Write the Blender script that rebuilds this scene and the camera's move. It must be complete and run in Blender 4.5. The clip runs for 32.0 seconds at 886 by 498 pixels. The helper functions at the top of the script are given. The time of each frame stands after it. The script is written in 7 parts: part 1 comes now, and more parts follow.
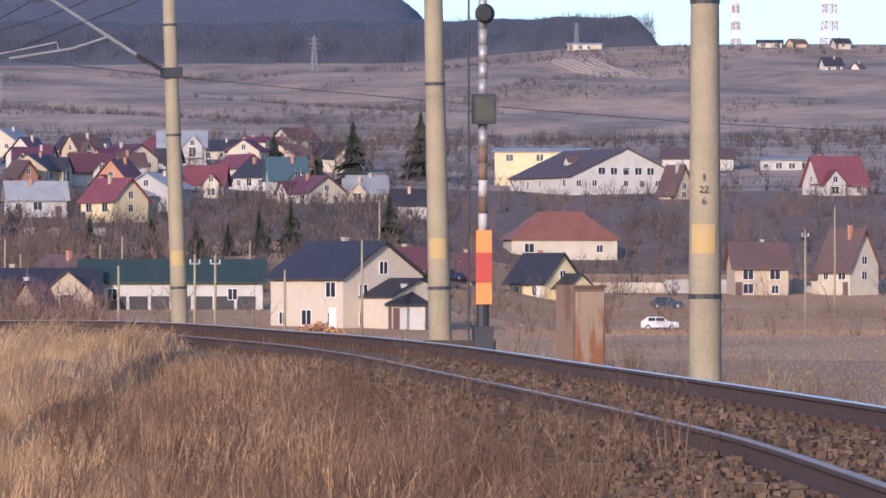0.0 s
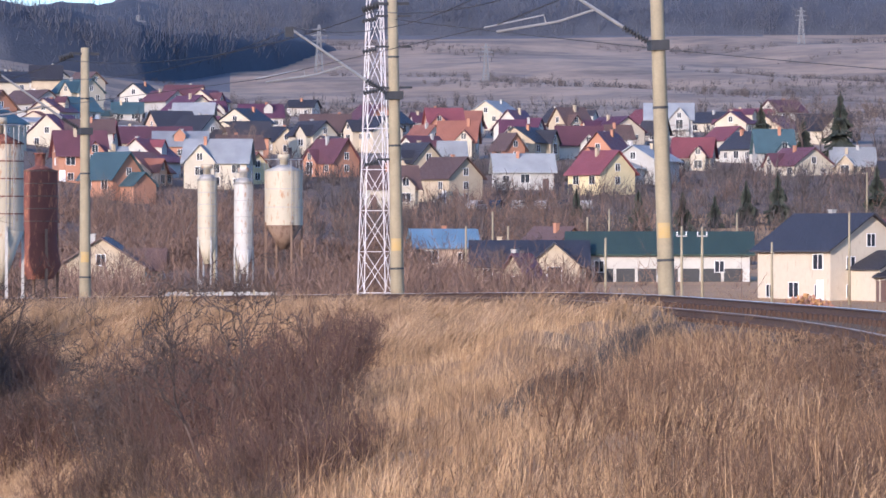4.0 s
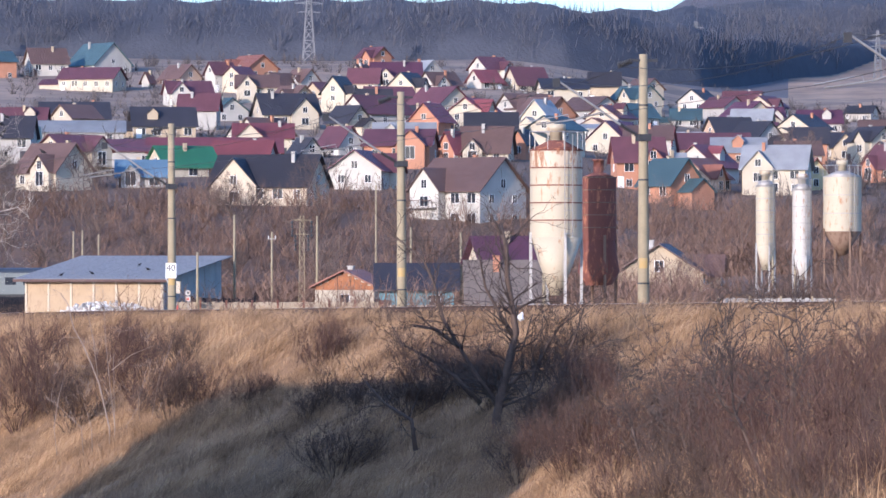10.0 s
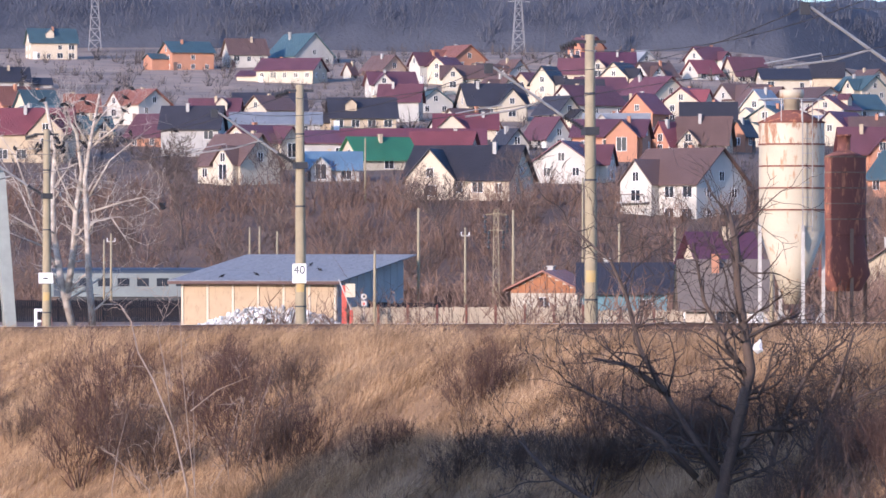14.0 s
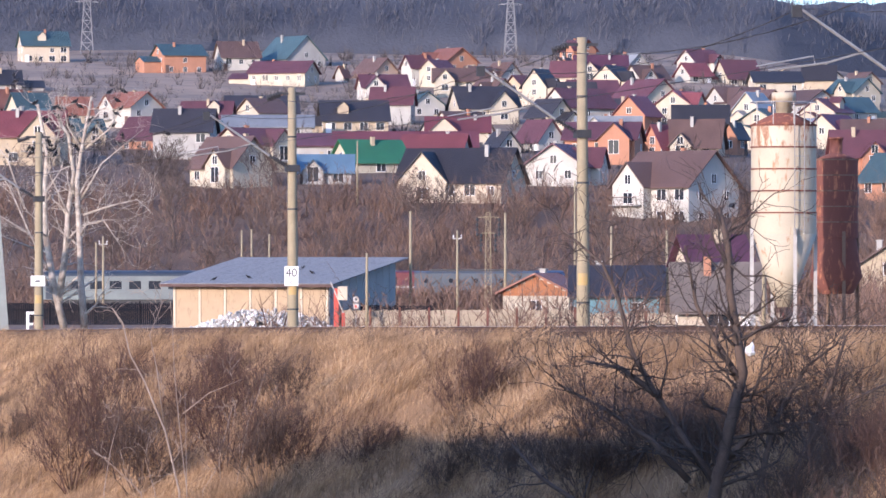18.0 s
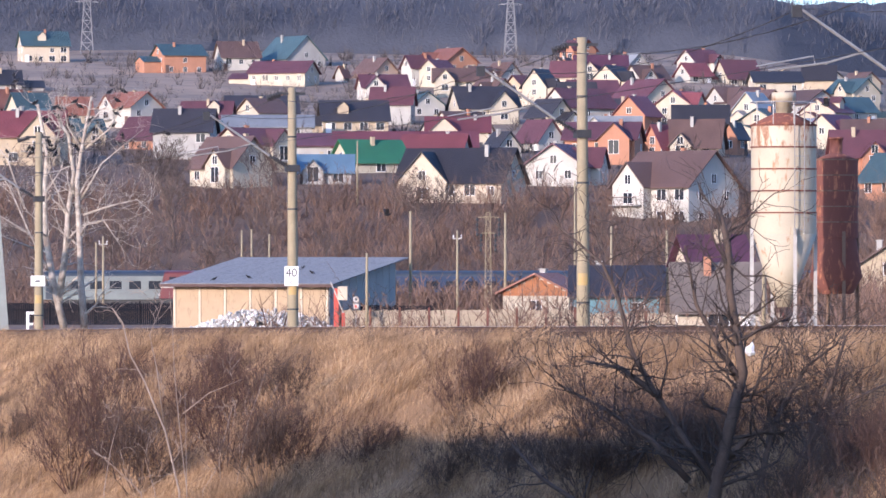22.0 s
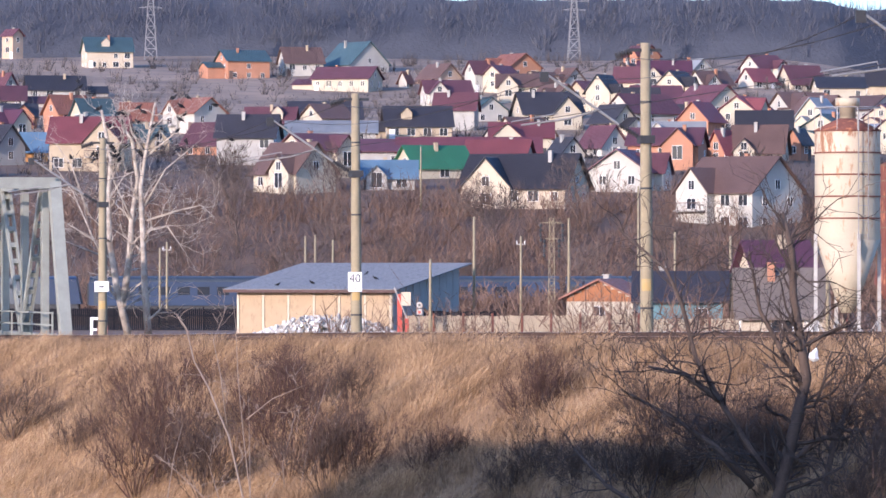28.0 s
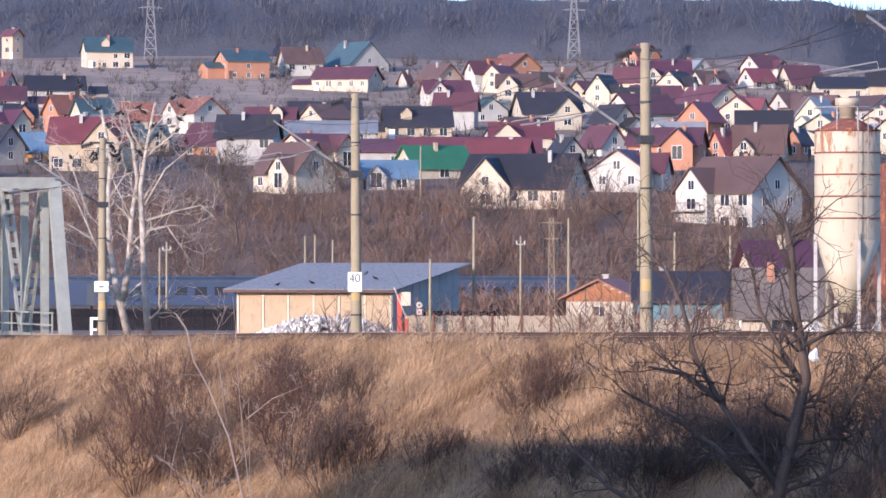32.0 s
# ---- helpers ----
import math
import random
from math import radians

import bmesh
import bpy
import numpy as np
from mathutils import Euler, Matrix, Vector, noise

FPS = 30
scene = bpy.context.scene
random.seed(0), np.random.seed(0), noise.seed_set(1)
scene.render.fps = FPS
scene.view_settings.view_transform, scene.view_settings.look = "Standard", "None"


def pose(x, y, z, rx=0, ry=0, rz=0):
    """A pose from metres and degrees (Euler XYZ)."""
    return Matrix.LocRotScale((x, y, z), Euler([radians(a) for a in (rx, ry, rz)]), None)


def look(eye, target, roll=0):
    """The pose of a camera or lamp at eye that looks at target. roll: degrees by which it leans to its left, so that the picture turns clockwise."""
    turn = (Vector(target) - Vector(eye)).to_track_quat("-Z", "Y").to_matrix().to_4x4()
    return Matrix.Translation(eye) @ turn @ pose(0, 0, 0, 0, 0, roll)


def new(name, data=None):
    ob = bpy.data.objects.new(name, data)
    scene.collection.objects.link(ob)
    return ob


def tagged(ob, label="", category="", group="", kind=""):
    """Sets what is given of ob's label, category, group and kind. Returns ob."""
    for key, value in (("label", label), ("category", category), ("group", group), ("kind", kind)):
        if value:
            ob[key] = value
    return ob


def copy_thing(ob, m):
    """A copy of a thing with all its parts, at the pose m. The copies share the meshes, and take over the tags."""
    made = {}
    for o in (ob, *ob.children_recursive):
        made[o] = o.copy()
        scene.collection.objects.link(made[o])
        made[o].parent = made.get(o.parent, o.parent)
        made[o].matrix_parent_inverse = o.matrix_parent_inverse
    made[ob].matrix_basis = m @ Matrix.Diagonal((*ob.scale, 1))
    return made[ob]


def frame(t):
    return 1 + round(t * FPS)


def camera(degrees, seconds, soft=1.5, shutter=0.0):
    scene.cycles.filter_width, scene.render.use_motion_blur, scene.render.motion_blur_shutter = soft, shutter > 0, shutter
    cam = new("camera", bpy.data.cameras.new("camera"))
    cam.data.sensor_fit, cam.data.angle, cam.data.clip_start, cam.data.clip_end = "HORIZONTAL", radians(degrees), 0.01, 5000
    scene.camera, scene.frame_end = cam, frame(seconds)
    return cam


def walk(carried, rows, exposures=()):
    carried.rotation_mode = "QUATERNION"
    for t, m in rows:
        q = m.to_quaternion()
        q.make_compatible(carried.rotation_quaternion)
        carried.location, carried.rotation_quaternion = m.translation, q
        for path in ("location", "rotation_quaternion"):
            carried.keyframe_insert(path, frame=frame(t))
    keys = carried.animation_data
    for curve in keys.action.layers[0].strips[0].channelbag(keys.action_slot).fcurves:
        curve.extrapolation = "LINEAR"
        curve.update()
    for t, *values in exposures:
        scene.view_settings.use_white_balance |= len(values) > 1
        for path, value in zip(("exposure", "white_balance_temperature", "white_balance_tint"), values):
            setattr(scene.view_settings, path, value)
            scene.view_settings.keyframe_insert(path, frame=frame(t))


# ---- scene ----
EYE_Z = 1.1
LENS = 9.957
cam = camera(LENS, 32.0, soft=1.6)
F = 9000.0


def aim(x, y, yaw, pitch, roll=0.0):
    """Camera pose at (x, y): yaw and pitch in 1/9000 rad, yaw to the right of +y."""
    a, p = yaw / F, pitch / F
    d = Vector((math.sin(a) * math.cos(p), math.cos(a) * math.cos(p), math.sin(p)))
    e = Vector((x, y, EYE_Z))
    return look(e, e + d * 10, roll)


ROWS_A = [(0.0, 1552, 52), (0.5, 1393, 40), (1.0, 1227, 33), (1.5, 1174, 33), (2.0, 1177, 22), (2.5, 1147, 23),
          (3.0, 1123, 29), (3.5, 917, 6), (4.0, 691, 3), (4.5, 495, 2), (5.5, 470, 20), (6.5, 462, 29), (7.0, 426, 25),
          (7.5, 371, 22), (8.0, 241, 27), (8.5, 155, 23), (9.0, 0, 22), (9.5, -103, 21), (10.0, -296, 14)]
ROWS_D = [(10.2, 0.0, -322, 13.5), (10.4, 1.4, -340, 13), (10.6, 6.2, -350, 14), (10.8, 13, -364, 15), (11.0, 20, -392, 15),
          (11.2, 27, -452, -2), (11.4, 34, -545, -20), (11.6, 41, -630, -22), (11.8, 47.5, -700, -12), (12.0, 52, -732, -1)]
ROWS_B = [(12.5, -704, 3), (13.0, -694, 9), (13.5, -686, 11), (14.0, -679, 12), (14.5, -674, 13), (15.5, -668, 15), (16.5, -665, 17),
          (20.0, -665, 17), (23.0, -665, 17), (23.5, -673, 31), (24.0, -743, 45), (24.5, -795, 47), (25.0, -787, 30), (25.5, -785, 29),
          (26.5, -781, 28), (27.5, -778, 27), (29.0, -777, 27), (32.0, -777, 27)]
BX, BY = -1.32, 52.0
walk(cam, [(t, aim(0, 0, a, p)) for t, a, p in ROWS_A]
     + [(t, aim(BX * s / BY, s, a, p)) for t, s, a, p in ROWS_D]
     + [(t, aim(BX, BY, a, p)) for t, a, p in ROWS_B], exposures=[(0.0, 0.14, 5100, 22), (3.2, 0.32, 4950, 19), (5.5, 0.5, 4850, 17), (10.0, 0.5, 4850, 17), (12.0, 0.54, 5020, 20), (32.0, 0.54, 5020, 20)])

# ---- daylight ----
SUN_FROM = Vector((-0.50, -0.83, 0.25)).normalized()
world = bpy.data.worlds.new("world")
scene.world = world
world.use_nodes = True
wn = world.node_tree.nodes
sky = wn.new("ShaderNodeTexSky")
sky.sky_type, sky.sun_disc = "NISHITA", False
sky.sun_elevation = math.asin(SUN_FROM.z)
sky.sun_rotation = math.atan2(SUN_FROM.x, SUN_FROM.y) % (2 * math.pi)
sky.altitude, sky.air_density, sky.dust_density, sky.ozone_density = 400, 1.0, 1.6, 2.5
world.node_tree.links.new(sky.outputs[0], wn["Background"].inputs[0])
wn["Background"].inputs[1].default_value = 0.215
sun = new("sun", bpy.data.lights.new("sun", "SUN"))
sun.data.energy, sun.data.angle, sun.data.color = 4.3, radians(0.6), (1.0, 0.72, 0.46)
sun.matrix_world = look(SUN_FROM * 100, (0, 0, 0))


# ---- materials ----
def mat(name, c1, c2=None, rough=0.8, metal=0.0, scale=3.0, fine=25.0, bump=0.15, spread=0.35, wave=0.0, per_object=0.0, depth=0.05):
    """Two-scale noise between two colours, with fine relief. wave: ribs per metre along local x."""
    m = bpy.data.materials.new(name)
    m.use_nodes = True
    nt = m.node_tree
    bsdf = nt.nodes["Principled BSDF"]
    c2 = c2 or tuple(v * 0.72 for v in c1)
    tc = nt.nodes.new("ShaderNodeTexCoord")
    n1, n2 = nt.nodes.new("ShaderNodeTexNoise"), nt.nodes.new("ShaderNodeTexNoise")
    n1.inputs["Scale"].default_value, n1.inputs["Detail"].default_value = scale, 4
    n2.inputs["Scale"].default_value, n2.inputs["Detail"].default_value = fine, 3
    add = nt.nodes.new("ShaderNodeMath")
    add.operation = "MULTIPLY_ADD"
    add.inputs[1].default_value = 0.45
    ramp = nt.nodes.new("ShaderNodeMapRange")
    ramp.inputs["From Min"].default_value, ramp.inputs["From Max"].default_value = 0.72 - spread, 0.72 + spread
    mix = nt.nodes.new("ShaderNodeMix")
    mix.data_type = "RGBA"
    mix.inputs[6].default_value, mix.inputs[7].default_value = (*c2, 1), (*c1, 1)
    bp = nt.nodes.new("ShaderNodeBump")
    bp.inputs["Strength"].default_value, bp.inputs["Distance"].default_value = bump, depth
    for a, b in ((tc.outputs["Object"], n1.inputs["Vector"]), (tc.outputs["Object"], n2.inputs["Vector"]),
                 (n2.outputs["Fac"], add.inputs[0]), (n1.outputs["Fac"], add.inputs[2]), (add.outputs[0], ramp.inputs["Value"]),
                 (ramp.outputs["Result"], mix.inputs["Factor"]), (bp.outputs["Normal"], bsdf.inputs["Normal"])):
        nt.links.new(a, b)
    out = mix.outputs[2]
    if per_object:
        info = nt.nodes.new("ShaderNodeObjectInfo")
        hsv = nt.nodes.new("ShaderNodeHueSaturation")
        mr = nt.nodes.new("ShaderNodeMapRange")
        mr.inputs["To Min"].default_value, mr.inputs["To Max"].default_value = 1 - per_object, 1 + per_object
        nt.links.new(info.outputs["Random"], mr.inputs["Value"])
        nt.links.new(mr.outputs["Result"], hsv.inputs["Value"])
        nt.links.new(out, hsv.inputs["Color"])
        out = hsv.outputs["Color"]
    nt.links.new(out, bsdf.inputs["Base Color"])
    if wave:
        wv = nt.nodes.new("ShaderNodeTexWave")
        wv.inputs["Scale"].default_value = wave
        nt.links.new(tc.outputs["Object"], wv.inputs["Vector"])
        nt.links.new(wv.outputs["Fac"], bp.inputs["Height"])
    else:
        nt.links.new(n2.outputs["Fac"], bp.inputs["Height"])
    bsdf.inputs["Roughness"].default_value, bsdf.inputs["Metallic"].default_value = rough, metal
    return m


M = {}
M["bank"] = mat("dry_grass_ground", (0.33, 0.195, 0.085), (0.20, 0.118, 0.055), 1.0, scale=0.25, fine=3.0, bump=0.6)
M["plain"] = mat("scrub_ground", (0.44, 0.255, 0.11), (0.27, 0.155, 0.068), 1.0, scale=0.05, fine=0.6, bump=0.5, spread=0.22, depth=0.3)
M["meadow"] = mat("meadow_ground", (0.36, 0.26, 0.18), (0.155, 0.118, 0.092), 1.0, scale=0.03, fine=0.14, bump=0.6, spread=0.17, depth=1.5)
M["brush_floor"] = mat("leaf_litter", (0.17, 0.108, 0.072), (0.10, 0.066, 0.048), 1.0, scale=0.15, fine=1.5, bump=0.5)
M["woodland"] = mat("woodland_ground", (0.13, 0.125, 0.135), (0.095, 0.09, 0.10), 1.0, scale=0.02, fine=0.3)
M["concrete"] = mat("pole_concrete", (0.37, 0.305, 0.19), (0.22, 0.185, 0.115), 0.9, scale=1.5, fine=18, bump=0.25)
M["ochre"] = mat("ochre_paint", (0.46, 0.30, 0.08), (0.40, 0.31, 0.17), 0.8, scale=4, fine=30)
M["rail_side"] = mat("rail_rust", (0.085, 0.044, 0.026), (0.045, 0.025, 0.016), 0.85, scale=5, fine=40)
M["rail_top"] = mat("rail_polished", (0.66, 0.60, 0.53), (0.48, 0.42, 0.36), 0.38, metal=0.75, scale=2, fine=30, bump=0.03)
M["ballast"] = mat("ballast_stone", (0.12, 0.078, 0.048), (0.06, 0.040, 0.026), 1.0, scale=6, fine=28, bump=0.9, per_object=0.25)
M["rail_dull"] = mat("rail_worn", (0.38, 0.30, 0.23), (0.22, 0.16, 0.115), 0.6, metal=0.4, scale=2, fine=30, bump=0.03)
M["sleeper"] = mat("sleeper_wood", (0.09, 0.065, 0.05), (0.05, 0.04, 0.03), 0.95, scale=4, fine=30)
M["steel_dark"] = mat("dark_steel", (0.05, 0.048, 0.05), (0.03, 0.03, 0.03), 0.6, scale=4, fine=30)
M["pylon"] = mat("weathered_pylon_steel", (0.25, 0.25, 0.255), (0.18, 0.18, 0.185), 0.7, metal=0.2, scale=1, fine=8)
M["galv"] = mat("galvanised_steel", (0.42, 0.40, 0.37), (0.30, 0.28, 0.25), 0.5, metal=0.4, scale=4, fine=30)
def streaked(name, base, stain, amount, rough=0.65):
    """Paint with rust that runs down in streaks and patches."""
    m = mat(name, base, tuple(v * 0.86 for v in base), rough, scale=1.5, fine=12, bump=0.1)
    nt = m.node_tree
    tc = nt.nodes.new("ShaderNodeTexCoord")
    mp = nt.nodes.new("ShaderNodeMapping")
    mp.inputs["Scale"].default_value = (2.6, 2.6, 0.7)
    n = nt.nodes.new("ShaderNodeTexNoise")
    n.inputs["Scale"].default_value, n.inputs["Detail"].default_value, n.inputs["Roughness"].default_value = 1.4, 6, 0.65
    rg = nt.nodes.new("ShaderNodeMapRange")
    rg.inputs["From Min"].default_value, rg.inputs["From Max"].default_value = amount, amount + 0.09
    mx = nt.nodes.new("ShaderNodeMix")
    mx.data_type = "RGBA"
    mx.inputs[7].default_value = (*stain, 1)
    b = nt.nodes["Principled BSDF"]
    nt.links.new(b.inputs["Base Color"].links[0].from_socket, mx.inputs[6])
    for p, q in ((tc.outputs["Object"], mp.inputs["Vector"]), (mp.outputs["Vector"], n.inputs["Vector"]), (n.outputs["Fac"], rg.inputs["Value"]),
                 (rg.outputs["Result"], mx.inputs["Factor"]), (mx.outputs[2], b.inputs["Base Color"])):
        nt.links.new(p, q)
    return m


M["panel"] = streaked("stained_tan_panel", (0.42, 0.315, 0.195), (0.31, 0.225, 0.14), 0.55, 0.95)
M["shed_roof"] = streaked("slate_blue_sheet", (0.27, 0.265, 0.26), (0.17, 0.168, 0.17), 0.5, 0.8)
M["silo_white"] = streaked("cream_paint_rusted", (0.48, 0.415, 0.295), (0.36, 0.21, 0.11), 0.57)
M["silo_top"] = streaked("cream_paint_heavily_rusted", (0.55, 0.46, 0.33), (0.28, 0.14, 0.07), 0.48)
M["rust"] = streaked("rust_red", (0.17, 0.064, 0.046), (0.36, 0.15, 0.075), 0.55, 0.9)
M["brown_rust"] = streaked("brown_sheet_rusted", (0.20, 0.13, 0.085), (0.13, 0.075, 0.045), 0.5, 0.85)
M["rusty_door"] = streaked("cream_door_rusted", (0.40, 0.29, 0.18), (0.28, 0.115, 0.04), 0.46)
M["gable_wood"] = mat("red_brown_boards", (0.36, 0.15, 0.06), (0.24, 0.10, 0.045), 0.85, scale=2, fine=14)
M["tank_grey"] = streaked("grey_white_paint", (0.50, 0.47, 0.42), (0.33, 0.22, 0.14), 0.54)
M["truss_paint"] = mat("pale_green_grey_paint", (0.34, 0.35, 0.30), (0.24, 0.245, 0.21), 0.6, scale=2, fine=18)
M["glass"] = mat("window_glass", (0.035, 0.04, 0.05), (0.02, 0.022, 0.03), 0.12, bump=0.0)
M["white"] = mat("white_paint", (0.80, 0.79, 0.76), (0.70, 0.69, 0.66), 0.6)
M["black"] = mat("black_paint", (0.02, 0.02, 0.02), (0.03, 0.03, 0.03), 0.6)
# even near-black planks with hardly any sheen
M["near_black"] = mat("near_black_planks", (0.012, 0.013, 0.018), (0.02, 0.02, 0.024), 0.95, scale=2, fine=14)
M["near_black"].node_tree.nodes["Principled BSDF"].inputs["Specular IOR Level"].default_value = 0.05
M["red_paint"] = mat("red_paint", (0.50, 0.07, 0.04), (0.36, 0.05, 0.03), 0.6)
M["mast_paint"] = mat("weathered_white_paint", (0.72, 0.68, 0.65), (0.56, 0.50, 0.47), 0.7)
M["mast_red"] = mat("faded_red_mast_paint", (0.42, 0.10, 0.08), (0.34, 0.08, 0.065), 0.7)
M["orange_paint"] = mat("orange_paint", (0.80, 0.28, 0.06), (0.65, 0.22, 0.05), 0.6)
M["twig"] = mat("bare_twig", (0.085, 0.062, 0.05), (0.05, 0.038, 0.032), 0.95, scale=2, fine=20, per_object=0.3)
M["tree_twig"] = mat("brown_tree_twig", (0.15, 0.108, 0.085), (0.085, 0.064, 0.053), 0.95, scale=2, fine=20, per_object=0.3)
M["bark"] = mat("grey_bark", (0.135, 0.095, 0.072), (0.07, 0.052, 0.042), 0.95, scale=5, fine=30, bump=0.4)
M["pale_bark"] = mat("pale_grey_bark", (0.36, 0.285, 0.22), (0.22, 0.17, 0.135), 0.9, scale=3, fine=20)
M["birch"] = mat("white_bark", (0.54, 0.475, 0.39), (0.25, 0.205, 0.165), 0.85, scale=2.5, fine=12, spread=0.2)
M["needle"] = mat("conifer_needle", (0.065, 0.072, 0.052), (0.03, 0.036, 0.028), 0.95, scale=1, fine=8)
for _n, _c in dict(cream=(0.60, 0.53, 0.40), white=(0.60, 0.565, 0.49), yellow=(0.74, 0.62, 0.35), peach=(0.62, 0.46, 0.33), grey=(0.47, 0.45, 0.41),
                   brick=(0.50, 0.25, 0.15), tan=(0.54, 0.44, 0.30), raw=(0.54, 0.47, 0.36), orange=(0.68, 0.36, 0.13), teal=(0.16, 0.28, 0.32)).items():
    _c = tuple(v * 0.88 for v in _c)
    M["w_" + _n] = mat("plaster_" + _n, _c, tuple(v * 0.74 for v in _c), 0.95, scale=0.6, fine=6, bump=0.15)
M["w_raw"] = streaked("raw_plaster_stained", (0.54, 0.46, 0.34), (0.42, 0.35, 0.26), 0.58, 0.95)
for _n, _c in dict(maroon=(0.15, 0.045, 0.06), red=(0.25, 0.05, 0.06), brown=(0.15, 0.08, 0.06), dark=(0.042, 0.038, 0.048), rust=(0.30, 0.10, 0.05),
                   green=(0.03, 0.22, 0.09), blue=(0.13, 0.25, 0.37), teal=(0.055, 0.115, 0.135), grey=(0.33, 0.34, 0.35), pale=(0.42, 0.42, 0.40),
                   purple=(0.12, 0.03, 0.065), moss=(0.045, 0.075, 0.045), ash=(0.20, 0.155, 0.12)).items():
    _g = sum(_c) / 3
    _c = tuple(v * 0.8 + _g * 0.2 for v in _c)
    M["r_" + _n] = mat("roof_" + _n, _c, tuple(v * 0.62 for v in _c), 0.6, scale=0.4, fine=5, bump=0.5, wave=9, per_object=0.18)


# ---- mesh tools ----
class Shape:
    """A mesh under construction: vertices, faces and a material slot per face."""

    def __init__(self):
        self.v, self.f, self.s = [], [], []

    def add(self, verts, faces, slot=0, m=None):
        b = len(self.v)
        self.v += [tuple(m @ Vector(p)) for p in verts] if m else [tuple(p) for p in verts]
        self.f += [tuple(b + i for i in f) for f in faces]
        self.s += [slot] * len(faces)
        return self

    def box(self, x0, x1, y0, y1, z0, z1, slot=0, m=None):
        return self.add([(x0, y0, z0), (x1, y0, z0), (x1, y1, z0), (x0, y1, z0), (x0, y0, z1), (x1, y0, z1), (x1, y1, z1), (x0, y1, z1)],
                        [(0, 3, 2, 1), (4, 5, 6, 7), (0, 1, 5, 4), (1, 2, 6, 5), (2, 3, 7, 6), (3, 0, 4, 7)], slot, m)

    def tube(self, pts, radii, n=6, slot=0, cap=True):
        """A tapered tube along points."""
        pts = [Vector(p) for p in pts]
        b, k = len(self.v), len(pts)
        side = None
        for i, p in enumerate(pts):
            d = (pts[min(i + 1, k - 1)] - pts[max(i - 1, 0)]).normalized()
            if side is None:
                side = d.orthogonal().normalized()
            side = (side - d * side.dot(d)).normalized()
            up = d.cross(side)
            for j in range(n):
                a = 2 * math.pi * j / n
                self.v.append(tuple(p + (side * math.cos(a) + up * math.sin(a)) * radii[i]))
        for i in range(k - 1):
            for j in range(n):
                self.f.append((b + i * n + j, b + i * n + (j + 1) % n, b + (i + 1) * n + (j + 1) % n, b + (i + 1) * n + j))
                self.s.append(slot)
        if cap:
            self.f += [tuple(b + j for j in reversed(range(n))), tuple(b + (k - 1) * n + j for j in range(n))]
            self.s += [slot, slot]
        return self

    def bar(self, a, b, r, n=4, slot=0):
        return self.tube([a, b], [r, r], n, slot)

    def mesh(self, name, *mats, smooth=False):
        me = bpy.data.meshes.new(name)
        me.from_pydata(self.v, [], self.f)
        for m in mats:
            me.materials.append(m)
        if len(mats) > 1:
            me.polygons.foreach_set("material_index", self.s)
        if smooth:
            me.polygons.foreach_set("use_smooth", [True] * len(self.f))
        me.update()
        return me


def thing(name, m, label, category, group="", kind=""):
    ob = new(name)
    ob.empty_display_size = 0.2
    ob.matrix_basis = m
    return tagged(ob, label, category, group, kind)


def part(name, shape, material, parent, label="", m=None, smooth=False):
    """One mesh object under a thing or a part. shape: a Shape or a mesh to share."""
    me = shape.mesh(name, material, smooth=smooth) if isinstance(shape, Shape) else shape
    ob = new(name, me)
    ob.parent = parent
    if m is not None:
        ob.matrix_basis = m
    return tagged(ob, label)


# ---- the line of the railway ----
LINE = [(1.5, -20, 0.0), (4.0, 0, 0.0), (7.7, 26, 0.0), (9.0, 36, 0.0), (11.0, 59, 0.0), (12.25, 75, 0.0), (12.7, 90, 0.0), (11.9, 119, -0.02),
        (7.6, 148.1, -0.30), (-1.35, 176.2, -0.66), (-10.85, 204, -1.06), (-22.5, 233.1, -1.48), (-37.6, 270.5, -2.1), (-53, 309, -2.5), (-92, 405, -3.0)]


def spline(rows, step):
    """Points along a smooth curve through rows, about step apart."""
    P, out = np.array(rows, float), []
    for i in range(len(P) - 1):
        a, b, c, d = P[max(i - 1, 0)], P[i], P[i + 1], P[min(i + 2, len(P) - 1)]
        L = np.linalg.norm(c - b)
        t1, t2 = (c - a) / max(np.linalg.norm(c - a), 1e-6) * L, (d - b) / max(np.linalg.norm(d - b), 1e-6) * L
        n = max(2, int(L / step))
        for k in range(n):
            t = k / n
            out.append((2 * t**3 - 3 * t**2 + 1) * b + (t**3 - 2 * t**2 + t) * t1 + (3 * t**2 - 2 * t**3) * c + (t**3 - t**2) * t2)
    return np.array(out + [P[-1]])


CURVE = spline(LINE, 1.0)
TAN = np.gradient(CURVE, axis=0)
TAN[:, 2] = 0
TAN /= np.linalg.norm(TAN, axis=1)[:, None]
INWARD = np.stack([-TAN[:, 1], TAN[:, 0], np.zeros(len(TAN))], 1)


# ---- lie of the land ----
def mixed(a, b, t):
    t = np.clip(t, 0, 1)
    t = t * t * (3 - 2 * t)
    return a + (b - a) * t


